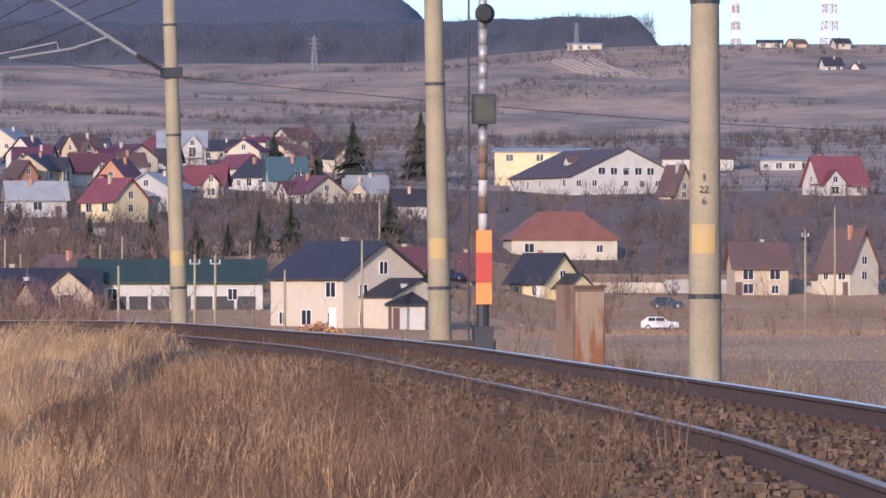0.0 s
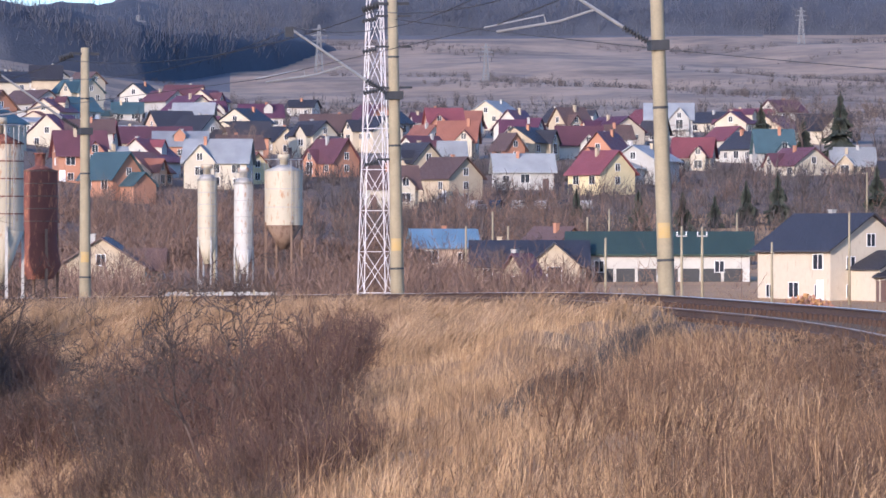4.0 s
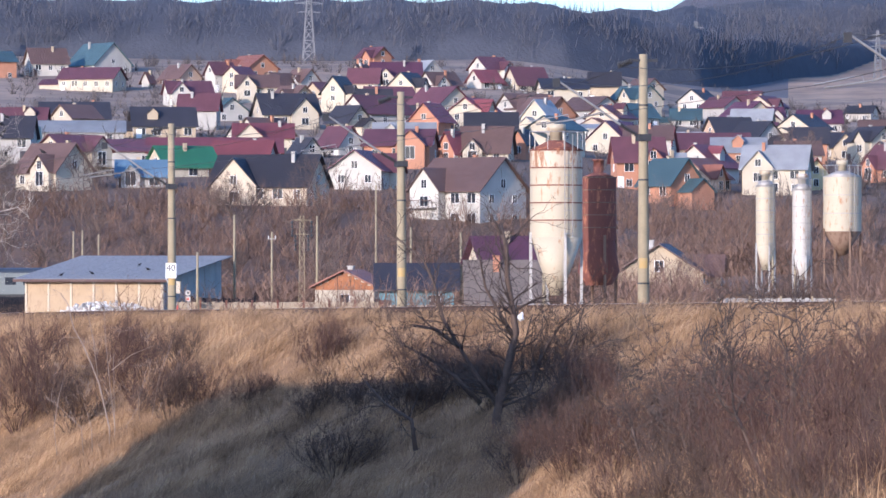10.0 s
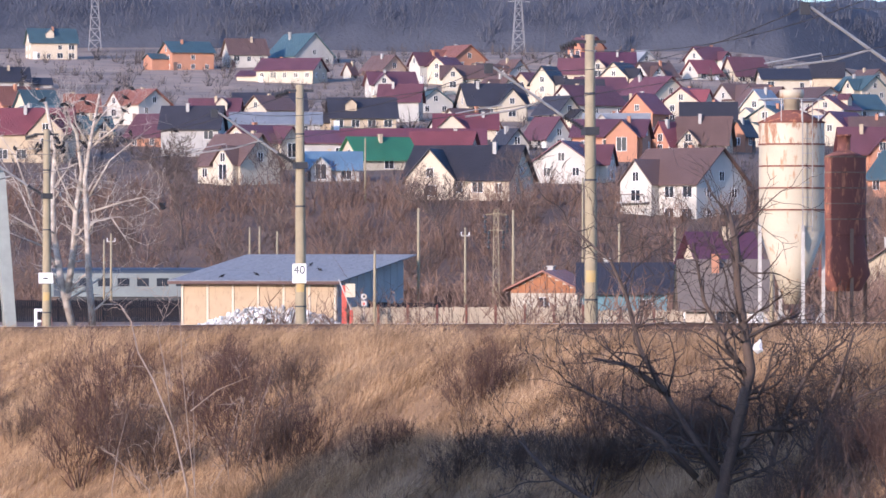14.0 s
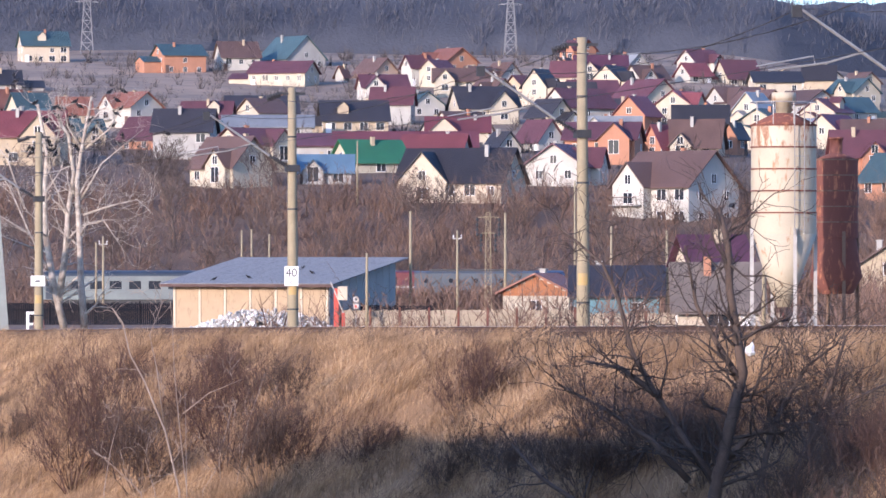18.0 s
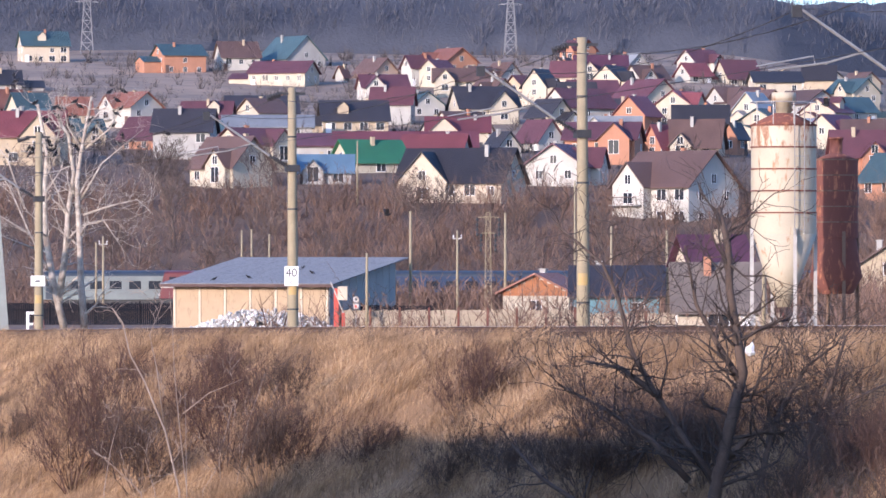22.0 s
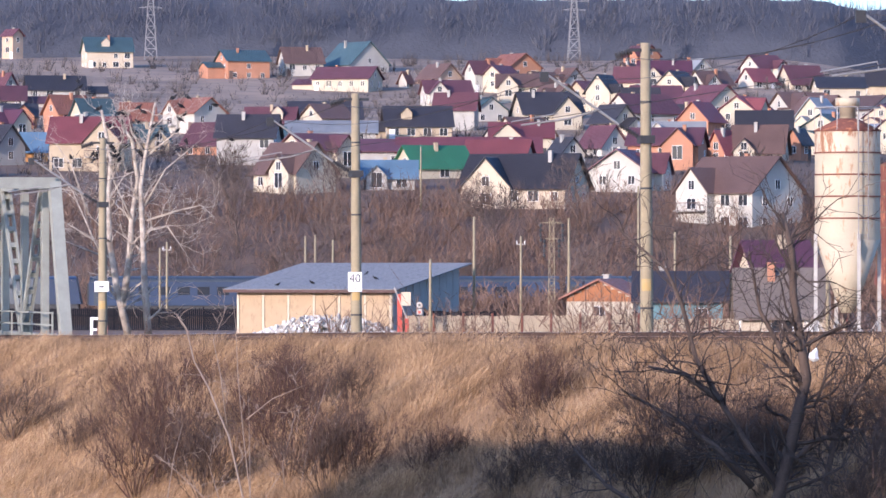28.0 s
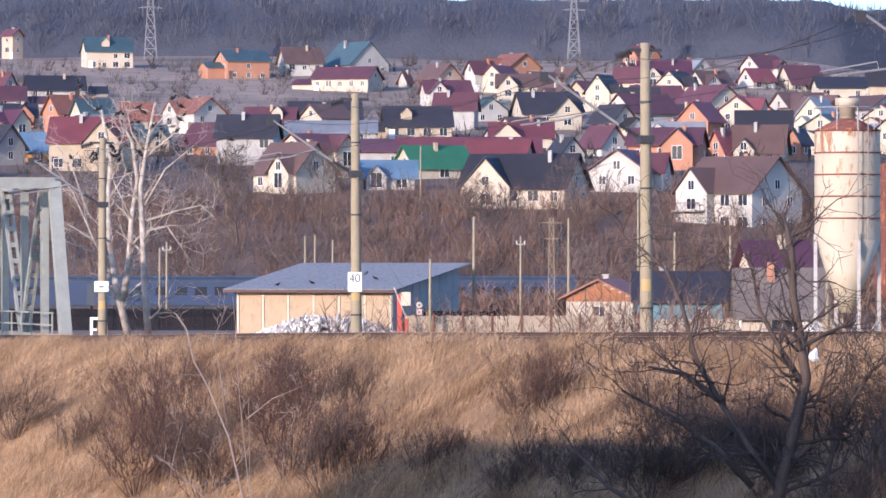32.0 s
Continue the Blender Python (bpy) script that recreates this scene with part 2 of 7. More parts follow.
R_LEFT = [0, 280, 420, 590, 612, 680, 800, 1000, 1150, 1300, 1400, 1550, 1900, 2600, 5000]
Z_LEFT = [-4.5, -4.5, -4.5, -5.2, -4.6, 7.0, 14.5, 25, 35.5, 49, 55.5, 62, 66, 66, 50]
R_MID = [0, 280, 420, 560, 700, 850, 1000, 1200, 1400, 1550, 1750, 2100, 2600, 3000, 5000]
Z_MID = [-4.5, -4.5, -4.0, -1.1, 4.5, 13, 20, 31, 43, 55, 74, 100, 142, 148, 100]
R_RIGHT = [0, 280, 420, 560, 700, 850, 1000, 1200, 1350, 1500, 1750, 2000, 2600, 5000]
Z_RIGHT = [-4.5, -4.5, -3.7, -4.6, -1.0, 12, 19, 32, 38, 51, 81, 87, 88, 70]


def land(x, y):
    """Ground height, for arrays."""
    x, y = np.asarray(x, float), np.asarray(y, float)
    r, az = np.hypot(x, y), np.degrees(np.arctan2(x, y))
    zl, zm, zr = np.interp(r, R_LEFT, Z_LEFT), np.interp(r, R_MID, Z_MID), np.interp(r, R_RIGHT, Z_RIGHT)
    z = mixed(mixed(zl, zm, (az + 1.6) / 3.4), zr, (az - 9.0) / 2.5)
    z = np.where((r > 420), z + 0.25 * np.sin(x * 0.031 + 1) * np.sin(y * 0.023) * np.clip((r - 420) / 300, 0, 3), z)
    # embankment of the railway, with the hollow inside its bend
    shp = x.shape
    xf, yf = x.ravel(), y.ravel()
    near = np.where(np.hypot(xf, yf) < 480)[0]
    zf = z.ravel().copy()
    C, N = CURVE[::2], INWARD[::2]
    for k in range(0, len(near), 20000):
        idx = near[k:k + 20000]
        d2 = (xf[idx, None] - C[None, :, 0]) ** 2 + (yf[idx, None] - C[None, :, 1]) ** 2
        j = d2.argmin(1)
        s = (xf[idx] - C[j, 0]) * N[j, 0] + (yf[idx] - C[j, 1]) * N[j, 1]
        along = C[j, 1]
        far = np.clip((along - 75) / 60, 0, 1)
        wide = mixed(7.6, 3.2, far)
        gentle = mixed(0.16, 0.08, far)
        top = C[j, 2] - 0.42
        inside = top - gentle * np.clip(s - 2.2, 0, None) - np.clip(s - wide, 0, None) * mixed(0.42, 0.46, far)
        inside += 0.05 * np.sin(xf[idx] * 0.9 + yf[idx] * 0.23) + 0.10 * np.sin(xf[idx] * 0.31 - yf[idx] * 0.17 + 2) * np.clip((s - 3) / 4, 0, 1)
        inside += 0.17 * np.sin(0.62 * yf[idx] + 0.9 * xf[idx] + 0.8 * np.sin(0.21 * yf[idx])) * np.clip((s - 2.8) / 2.5, 0, 1) * np.clip((17 - s) / 5, 0, 1)
        inside = np.maximum(inside, -11.0)
        out = np.maximum(top - np.clip(-s - 3.6, 0, None) * 0.5, np.minimum(zf[idx], top))
        edge = np.clip((yf[idx] - 330) / 100, 0, 1)
        emb = np.where(s > 0, inside, out)
        zf[idx] = np.where(s > 0, mixed(emb, zf[idx], edge), mixed(out, zf[idx], edge))
    # gullies and hummocks of the open hillside
    rf, af = np.hypot(xf, yf), np.degrees(np.arctan2(xf, yf))
    rough = np.sin(xf * 0.038 + 1.6 * np.sin(yf * 0.013)) * np.sin(yf * 0.024 + xf * 0.012) + 0.2 * np.sin(xf * 0.11 - yf * 0.05 + 2 * np.sin(xf * 0.021)) * np.sin(yf * 0.067 + 1)
    zf += 2.0 * rough * np.clip((rf - 1290) / 90, 0, 1) * np.clip((1760 - rf) / 60, 0, 1) * np.clip((af - 1.0) / 1.5, 0, 1)
    # level cutting of the second line
    off = np.abs((xf + 74.45) * -0.087 + (yf - 578.05) * 0.996)
    run = (xf + 74.45) * 0.996 + (yf - 578.05) * 0.087
    zf = np.where((run > -260) & (run < 420), np.minimum(zf, -5.25 + np.clip(off - 6, 0, None) * 0.55), zf)
    # an unseen knoll added on the hollow's sunny side to shade the lower bank
    u = np.clip(((xf + 41) * 17 + (yf - 142) * -30) / 1189.0, 0, 1)
    zf += 21.0 * np.exp(-((xf + 41 - 17 * u) ** 2 + (yf - 142 + 30 * u) ** 2) / 60.0)
    # a grassy ridge down the near bank
    u = np.clip(((xf - 6.6) * 4.6 + (yf - 79) * 17) / 310.2, 0, 1)
    zf += 0.42 * np.exp(-((xf - 6.6 - 4.6 * u) ** 2 + (yf - 79 - 17 * u) ** 2) / 0.7) - 0.38 * np.exp(-((xf - 7.0 - 4.6 * u) ** 2 + (yf - 81.5 - 17 * u) ** 2) / 1.2)
    u = np.clip(((xf - 5.3) * 2.2 + (yf - 44) * 13) / 173.8, 0, 1)
    zf += 0.16 * np.exp(-((xf - 5.3 - 2.2 * u) ** 2 + (yf - 44 - 13 * u) ** 2) / 0.35) - 0.2 * np.exp(-((xf - 5.75 - 2.2 * u) ** 2 + (yf - 45.6 - 13 * u) ** 2) / 0.6)
    return zf.reshape(shp)


def ground_z(x, y):
    return float(land(np.array([x]), np.array([y]))[0])


def build_ground():
    """One sheet: fine towards the view, coarse elsewhere, out to the horizon."""
    az = np.radians(np.concatenate([np.arange(-180, -24, 6.0), np.arange(-24, -13, 0.5), np.arange(-13, 17, 0.15), np.arange(17, 30, 0.5), np.arange(30, 180, 6.0)]))
    rr = [1.5]
    while rr[-1] < 4800:
        r = rr[-1]
        rr.append(r + (max(0.5, r * 0.012) if r < 330 else r * (0.006 if 1270 < r < 1780 else 0.02)))
    rr = np.array(rr)
    A, R = np.meshgrid(az, rr)
    X, Y = R * np.sin(A), R * np.cos(A)
    Z = land(X, Y)
    n, m = X.shape
    verts = np.concatenate([np.stack([X, Y, Z], -1).reshape(-1, 3), [[0, 0, ground_z(0, 0)]]])
    i = np.arange(n - 1)[:, None] * m
    j = np.arange(m)[None, :]
    j2 = (j + 1) % m
    quads = np.stack([i + j, i + m + j, i + m + j2, i + j2], -1).reshape(-1, 4)
    fan = np.stack([np.arange(m), (np.arange(m) + 1) % m, np.full(m, n * m)], -1)
    me = bpy.data.meshes.new("ground")
    me.vertices.add(len(verts))
    me.vertices.foreach_set("co", verts.ravel())
    loops = np.concatenate([quads.ravel(), fan.ravel()])
    me.loops.add(len(loops))
    me.loops.foreach_set("vertex_index", loops)
    starts = np.concatenate([np.arange(len(quads)) * 4, len(quads) * 4 + np.arange(len(fan)) * 3])
    me.polygons.add(len(starts))
    me.polygons.foreach_set("loop_start", starts)
    cx, cy = X[:-1, :].reshape(-1), Y[:-1, :].reshape(-1)
    r = np.hypot(cx, cy)
    a = np.degrees(np.arctan2(cx, cy))
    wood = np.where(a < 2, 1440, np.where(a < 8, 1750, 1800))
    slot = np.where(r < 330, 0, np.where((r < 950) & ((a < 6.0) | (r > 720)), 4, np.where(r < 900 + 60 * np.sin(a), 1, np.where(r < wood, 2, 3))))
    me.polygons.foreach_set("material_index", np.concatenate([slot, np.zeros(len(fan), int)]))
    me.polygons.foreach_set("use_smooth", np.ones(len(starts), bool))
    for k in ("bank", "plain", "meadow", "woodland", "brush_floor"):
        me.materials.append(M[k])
    me.update(calc_edges=True)
    tagged(new("ground", me), "dry winter grassland with a railway bank and rising meadows", "ground", kind="structure")


build_ground()


# ---- railway ----
def sweep(profile, offset, lift, material, name, parent, label="", smooth=False):
    """Runs a closed profile of (inward, up) points along the line."""
    sh, n = Shape(), len(profile)
    for p, w in zip(CURVE, INWARD):
        for u, v in profile:
            q = p + w * (offset + u)
            sh.v.append((q[0], q[1], q[2] + lift + v))
    for i in range(len(CURVE) - 1):
        for j in range(n):
            k = (j + 1) % n
            sh.f.append((i * n + j, i * n + k, (i + 1) * n + k, (i + 1) * n + j))
            sh.s.append(0)
    return part(name, sh, material, parent, label, smooth=smooth)


CANT = 0.13
RAIL = [(-0.07, -0.17), (0.07, -0.17), (0.07, -0.15), (0.012, -0.135), (0.012, -0.045), (0.036, -0.035), (0.036, -0.006), (-0.036, -0.006), (-0.036, -0.035), (-0.012, -0.045), (-0.012, -0.135), (-0.07, -0.15)]
HEAD = [(-0.034, -0.006), (0.034, -0.006), (0.030, 0.0), (-0.030, 0.0)]
track = thing("railway_track", pose(0, 0, 0), "single railway track of rusty rails curving on a ballast bank", "railway track")
for off, lift, nm in ((0.755, 0.0, "inner_rail"), (-0.755, CANT, "outer_rail")):
    rail = sweep(RAIL, off, lift, M["rail_side"], nm, track, "rusty steel rail with a polished head")
    sweep(HEAD, off, lift, M["rail_top" if off < 0 else "rail_dull"], "rail_head", rail)
sweep([(3.0, -0.62), (1.7, -0.25), (-1.7, -0.25 + CANT), (-3.0, -0.55)], 0, 0, M["ballast"], "ballast_bed", track, "brown stone ballast bed")


def build_sleepers():
    sh = Shape().box(-0.12, 0.12, -1.25, 1.25, -0.1, 0.1)
    me = sh.mesh("sleeper", M["sleeper"])
    fast = Shape().box(-0.07, 0.07, -0.13, 0.13, 0.1, 0.165).box(-0.03, 0.03, -0.11, -0.06, 0.165, 0.2).box(-0.03, 0.03, 0.06, 0.11, 0.165, 0.2)
    fm = fast.mesh("rail_chair", M["rail_side"])
    d = 0.0
    last = CURVE[0]
    for i in range(1, len(CURVE)):
        step = np.linalg.norm(CURVE[i] - last)
        last = CURVE[i]
        a = d
        d += step
        k = math.ceil(a / 0.62)
        while k * 0.62 < d:
            t = (k * 0.62 - a) / step
            p = CURVE[i - 1] * (1 - t) + CURVE[i] * t
            if 18 < p[1] < 150:
                ob = part("sleeper", me, None, track)
                ang = math.atan2(TAN[i][1], TAN[i][0])
                ob.matrix_basis = Matrix.Translation((p[0], p[1], p[2] - 0.335 + CANT / 2)) @ Matrix.Rotation(ang, 4, "Z") @ Matrix.Rotation(-math.atan2(CANT, 1.51), 4, "X")
                for s in (0.755, -0.755):
                    part("rail_chair", fm, None, ob, m=pose(0, s, 0))
            k += 1


build_sleepers()


def ballast_stones():
    """Loose stones over the bed, nearest the camera."""
    rng = np.random.default_rng(5)
    n = 25000
    idx = np.where((CURVE[:, 1] > 24) & (CURVE[:, 1] < 75))[0]
    w = 1.0 / CURVE[idx, 1]
    j = rng.choice(idx, n, p=w / w.sum())
    s = rng.uniform(-2.4, 3.6, n)
    s = np.where(np.abs(np.abs(s) - 0.755) < 0.085, s + 0.2, s)
    p = CURVE[j] + INWARD[j] * s[:, None] + TAN[j] * rng.uniform(-0.5, 0.5, n)[:, None]
    bed = np.where(np.abs(s) < 1.7, -0.25 + CANT * (1.7 - s) / 3.4, np.where(s > 0, -0.25 - (s - 1.7) * 0.285, -0.12 - (-s - 1.7) * 0.33))
    p[:, 2] += bed + np.where(np.abs(s) < 1.6, rng.uniform(0.0, 0.10, n), 0.008)
    base = np.array([(x, y, z) for x in (-0.8, 0.8) for y in (-0.8, 0.8) for z in (-0.8, 0.8)])
    tri = np.array([(0, 1, 3), (0, 3, 2), (4, 6, 7), (4, 7, 5), (0, 4, 5), (0, 5, 1), (2, 3, 7), (2, 7, 6), (0, 2, 6), (0, 6, 4), (1, 5, 7), (1, 7, 3)])
    k = rng.uniform(0.014, 0.042, n)
    v = base[None] * k[:, None, None] * rng.uniform(0.55, 1.25, (n, 8, 1)) * np.stack([rng.uniform(0.8, 1.5, n), rng.uniform(0.7, 1.2, n), rng.uniform(0.5, 0.9, n)], 1)[:, None, :] + p[:, None, :]
    a = rng.uniform(0, 6.28, n)
    c, q = np.cos(a)[:, None], np.sin(a)[:, None]
    dx, dy = v[:, :, 0] - p[:, None, 0], v[:, :, 1] - p[:, None, 1]
    v[:, :, 0], v[:, :, 1] = p[:, None, 0] + dx * c - dy * q, p[:, None, 1] + dx * q + dy * c
    me = bpy.data.meshes.new("ballast_stones")
    me.from_pydata(v.reshape(-1, 3), [], (tri[None] + (np.arange(n) * 8)[:, None, None]).reshape(-1, 3))
    me.materials.append(STONE)
    tagged(new("ballast_stones", me), "loose brown ballast stones around the rails", "gravel", kind="stuff")


def stone_mat():
    m = mat("ballast_stone_pieces", (0.135, 0.086, 0.051), (0.075, 0.048, 0.030), 0.95, scale=9, fine=40)
    nt = m.node_tree
    g, h, r = nt.nodes.new("ShaderNodeNewGeometry"), nt.nodes.new("ShaderNodeHueSaturation"), nt.nodes.new("ShaderNodeMapRange")
    r.inputs["To Min"].default_value, r.inputs["To Max"].default_value = 0.45, 1.5
    b = nt.nodes["Principled BSDF"]
    src = b.inputs["Base Color"].links[0].from_socket
    for p, q in ((g.outputs["Random Per Island"], r.inputs["Value"]), (r.outputs["Result"], h.inputs["Value"]), (src, h.inputs["Color"]), (h.outputs["Color"], b.inputs["Base Color"])):
        nt.links.new(p, q)
    return m


STONE = stone_mat()
ballast_stones()


# ---- overhead line poles ----
def pole_shape():
    sh = Shape()
    hs = [(-1.2, 0.215), (0.0, 0.205), (3.0, 0.185), (6.0, 0.165), (9.0, 0.145)]
    sh.tube([(0, 0, h) for h, _ in hs], [r for _, r in hs], 12)
    return sh


POLE = pole_shape().mesh("post", M["concrete"], smooth=True)


def insulator(a, b, r=0.075, n=6):
    """Ribbed insulator from a to b."""
    a, b = Vector(a), Vector(b)
    pts, rad = [], []
    for i in range(n):
        for t, q in ((0.1, 0.4), (0.35, 1.0), (0.65, 1.0), (0.9, 0.4)):
            pts.append(a + (b - a) * ((i + t) / n))
            rad.append(r * q)
    return Shape().tube(pts, rad, 8)


def line_pole(x, y, z, turn, lean=0.0, arm=6.1, arms=True, band=1.55, extra=False):
    """Concrete pole whose arm reaches towards local -x."""
    ob = thing("line_pole", Matrix.Translation((x, y, z)) @ Matrix.Rotation(radians(turn), 4, "Z") @ Matrix.Rotation(radians(lean), 4, "Y"),
               "tall weathered concrete overhead line pole beside the track", "utility pole", "overhead line poles")
    part("post", POLE, None, ob)
    arc = [radians(205 + 13 * i) for i in range(8)]
    part("paint_patch", Shape().add([(0.203 * math.cos(a), 0.203 * math.sin(a), h) for h in (band, band + 0.36) for a in arc], [(i, i + 1, i + 9, i + 8) for i in range(7)]), M["ochre"], ob, "worn ochre paint patch", smooth=True)
    for h in (1.0, 4.6, 7.2):
        part("strap", Shape().tube([(0, 0, h), (0, 0, h + 0.06)], [0.212 - h * 0.006, 0.212 - h * 0.006], 12), M["steel_dark"], ob)
    part("top_bracket", Shape().box(-0.55, 0.5, -0.05, 0.05, 8.74, 8.83), M["steel_dark"], ob)
    part("top_insulator", insulator((-0.42, 0, 8.76), (-0.95, 0, 8.60), 0.11), M["steel_dark"], ob)
    if arms:
        part("clamp", Shape().box(-0.22, 0.22, -0.22, 0.22, arm - 0.12, arm + 0.12), M["steel_dark"], ob)
        part("arm_insulator", insulator((-0.25, 0, arm + 0.1), (-0.85, 0, arm + 0.45), 0.085, 8), M["steel_dark"], ob)
        part("arm_strut", Shape().tube([(-0.85, 0, arm + 0.45), (-3.1, 0, arm + 1.95)], [0.045, 0.035], 8), M["galv"], ob, "grey steel cantilever tube")
        part("arm_end", Shape().box(-3.3, -3.05, -0.05, 0.05, arm + 1.72, arm + 2.02), M["steel_dark"], ob)
        part("steady_tube", Shape().tube([(-1.5, 0, arm + 0.88), (-2.4, 0, arm + 0.62), (-3.9, 0, arm + 0.42)], [0.03, 0.03, 0.03], 6), M["galv"], ob)
        part("registration_arm", Shape().tube([(-2.7, 0, arm + 0.55), (-2.75, 0, arm + 0.78), (-4.2, 0, arm + 0.52)], [0.02, 0.02, 0.02], 6), M["galv"], ob)
    if extra:
        for h in (4.2, 6.3, 7.5, 8.4):
            part("cross_bracket", Shape().box(-0.55, 0.55, -0.04, 0.04, h, h + 0.06), M["steel_dark"], ob)
            part("cross_insulator", insulator((-0.5, 0, h - 0.05), (-0.95, 0, h - 0.12), 0.07, 5), M["steel_dark"], ob)
    return ob


POLES = [(13.8, 60.6, -0.15, 0.0, 0.0), (15.35, 88.4, -0.1, 3.0, -1.2), (14.47, 119.2, -0.15, 8, -2.0), (10.1, 148.7, -0.45, 14, -1.0),
         (1.15, 177, -0.85, 18, 0.0), (-8.4, 204.8, -1.25, 20, -0.3), (-20.2, 234.0, -1.75, 21, -0.3), (-35.2, 271.4, -2.4, 22, 0.0)]
for k, (x, y, z, tr, ln) in enumerate(POLES):
    line_pole(x, y, z, tr, ln, arms=k not in (0, 1), extra=k == 3)


def wire(name, pts, r, label, sag=0.0, span=12):
    sh, row = Shape(), []
    for a, b in zip(pts, pts[1:]):
        a, b = Vector(a), Vector(b)
        row += [a.lerp(b, i / span) - Vector((0, 0, sag * 4 * (i / span) * (1 - i / span))) for i in range(span)]
    sh.tube(row + [Vector(pts[-1])], [r] * (len(row) + 1), 3, cap=False)
    ob = new(name, sh.mesh(name, M["steel_dark"]))
    return tagged(ob, label, "cable")


def arm_point(k, out, h):
    x, y, z, tr, ln = POLES[k]
    a = radians(tr)
    return (x - math.cos(a) * out, y - math.sin(a) * out, z + h)


wire("contact_wire", [arm_point(k, 4.1, 6.55) for k in range(8)], 0.012, "thin overhead contact wire strung along the track", 0.0)
wire("messenger_wire", [arm_point(k, 3.1, 8.05) for k in range(8)], 0.012, "sagging messenger wire above the contact wire", 0.7)
wire("feeder_wire", [arm_point(k, 0.72, 8.56) for k in range(8)], 0.014, "sagging feeder cable between the pole tops", 0.6)
wire("power_cable", [(9.97, 147.67, 7.83), (24.36, 139.87, 6.04), (35.52, 133.87, 5.06), (60.0, 122.0, 3.4)], 0.014, "dark power cable hung across the view beyond the poles", 0.08)


# ---- houses ----
WORDS = dict(cream="cream plastered", white="white plastered", yellow="yellow plastered", peach="peach plastered", grey="grey rendered", brick="bare red brick",
             tan="tan rendered", raw="unpainted rendered", orange="orange painted", teal="teal boarded", maroon="maroon tiled", red="bright red metal", brown="brown tiled",
             dark="dark slate-coloured", rust="rust-orange tiled", green="green metal", blue="blue metal", pale="pale grey sheet", purple="dark purple tiled", moss="moss green metal")


def window_mesh(w, h):
    fr, e = Shape(), 0.055
    for x0, x1, z0, z1 in ((-w / 2, w / 2, h - e, h), (-w / 2, w / 2, 0, e), (-w / 2, -w / 2 + e, e, h - e), (w / 2 - e, w / 2, e, h - e), (-0.025, 0.025, e, h - e)):
        fr.box(x0, x1, -0.06, 0.02, z0, z1)
    pa = Shape().box(-w / 2 + 0.05, w / 2 - 0.05, -0.02, 0.03, 0.05, h - 0.05)
    return fr.mesh("window", M["white"]), pa.mesh("pane", M["glass"])


WIN = {"s": window_mesh(1.0, 1.2), "m": window_mesh(1.5, 1.4), "d": window_mesh(1.6, 2.1)}


def set_window(parent, kind, x, y, z, turn):
    ob = part("window", WIN[kind][0], None, parent, m=Matrix.Translation((x, y, z)) @ Matrix.Rotation(radians(turn), 4, "Z"))
    part("pane", WIN[kind][1], None, ob)


def gable_walls(w, d, h, rise, low=-2.0):
    a, b = w / 2, d / 2
    return Shape().add([(-a, -b, low), (a, -b, low), (a, b, low), (-a, b, low), (-a, -b, h), (a, -b, h), (a, b, h), (-a, b, h), (-a, 0, h + rise), (a, 0, h + rise)],
                       [(0, 1, 5, 4), (2, 3, 7, 6), (3, 0, 4, 8, 7), (1, 2, 6, 9, 5), (4, 5, 9, 8), (6, 7, 8, 9), (0, 3, 2, 1)])


def gable_roof(w, d, h, rise, over=0.55, thick=0.16):
    a, b = w / 2 + over, d / 2 + over
    drop = rise * over / (d / 2)
    lo, hi = h - drop + 0.02, h + rise + 0.02
    prof = [(-b, lo), (0, hi), (b, lo), (b, lo + thick), (0, hi + thick), (-b, lo + thick)]
    v = [(-a, y, z) for y, z in prof] + [(a, y, z) for y, z in prof]
    f = [(0, 1, 4, 5), (1, 2, 3, 4), (11, 10, 7, 6), (10, 9, 8, 7)] + [(i, i + 6, (i + 1) % 6 + 6, (i + 1) % 6) for i in range(6)]
    return Shape().add(v, f)


def hip_roof(w, d, h, rise, over=0.55):
    a, b, r = w / 2 + over, d / 2 + over, max(w / 2 - d / 2, 0.2)
    v = [(-a, -b, h), (a, -b, h), (a, b, h), (-a, b, h), (-a, -b, h + 0.15), (a, -b, h + 0.15), (a, b, h + 0.15), (-a, b, h + 0.15), (-r, 0, h + rise), (r, 0, h + rise)]
    return Shape().add(v, [(0, 3, 2, 1), (0, 1, 5, 4), (1, 2, 6, 5), (2, 3, 7, 6), (3, 0, 4, 7), (4, 5, 9, 8), (6, 7, 8, 9), (5, 6, 9), (7, 4, 8)])


HOUSE_COUNT = [0]
SITES = []


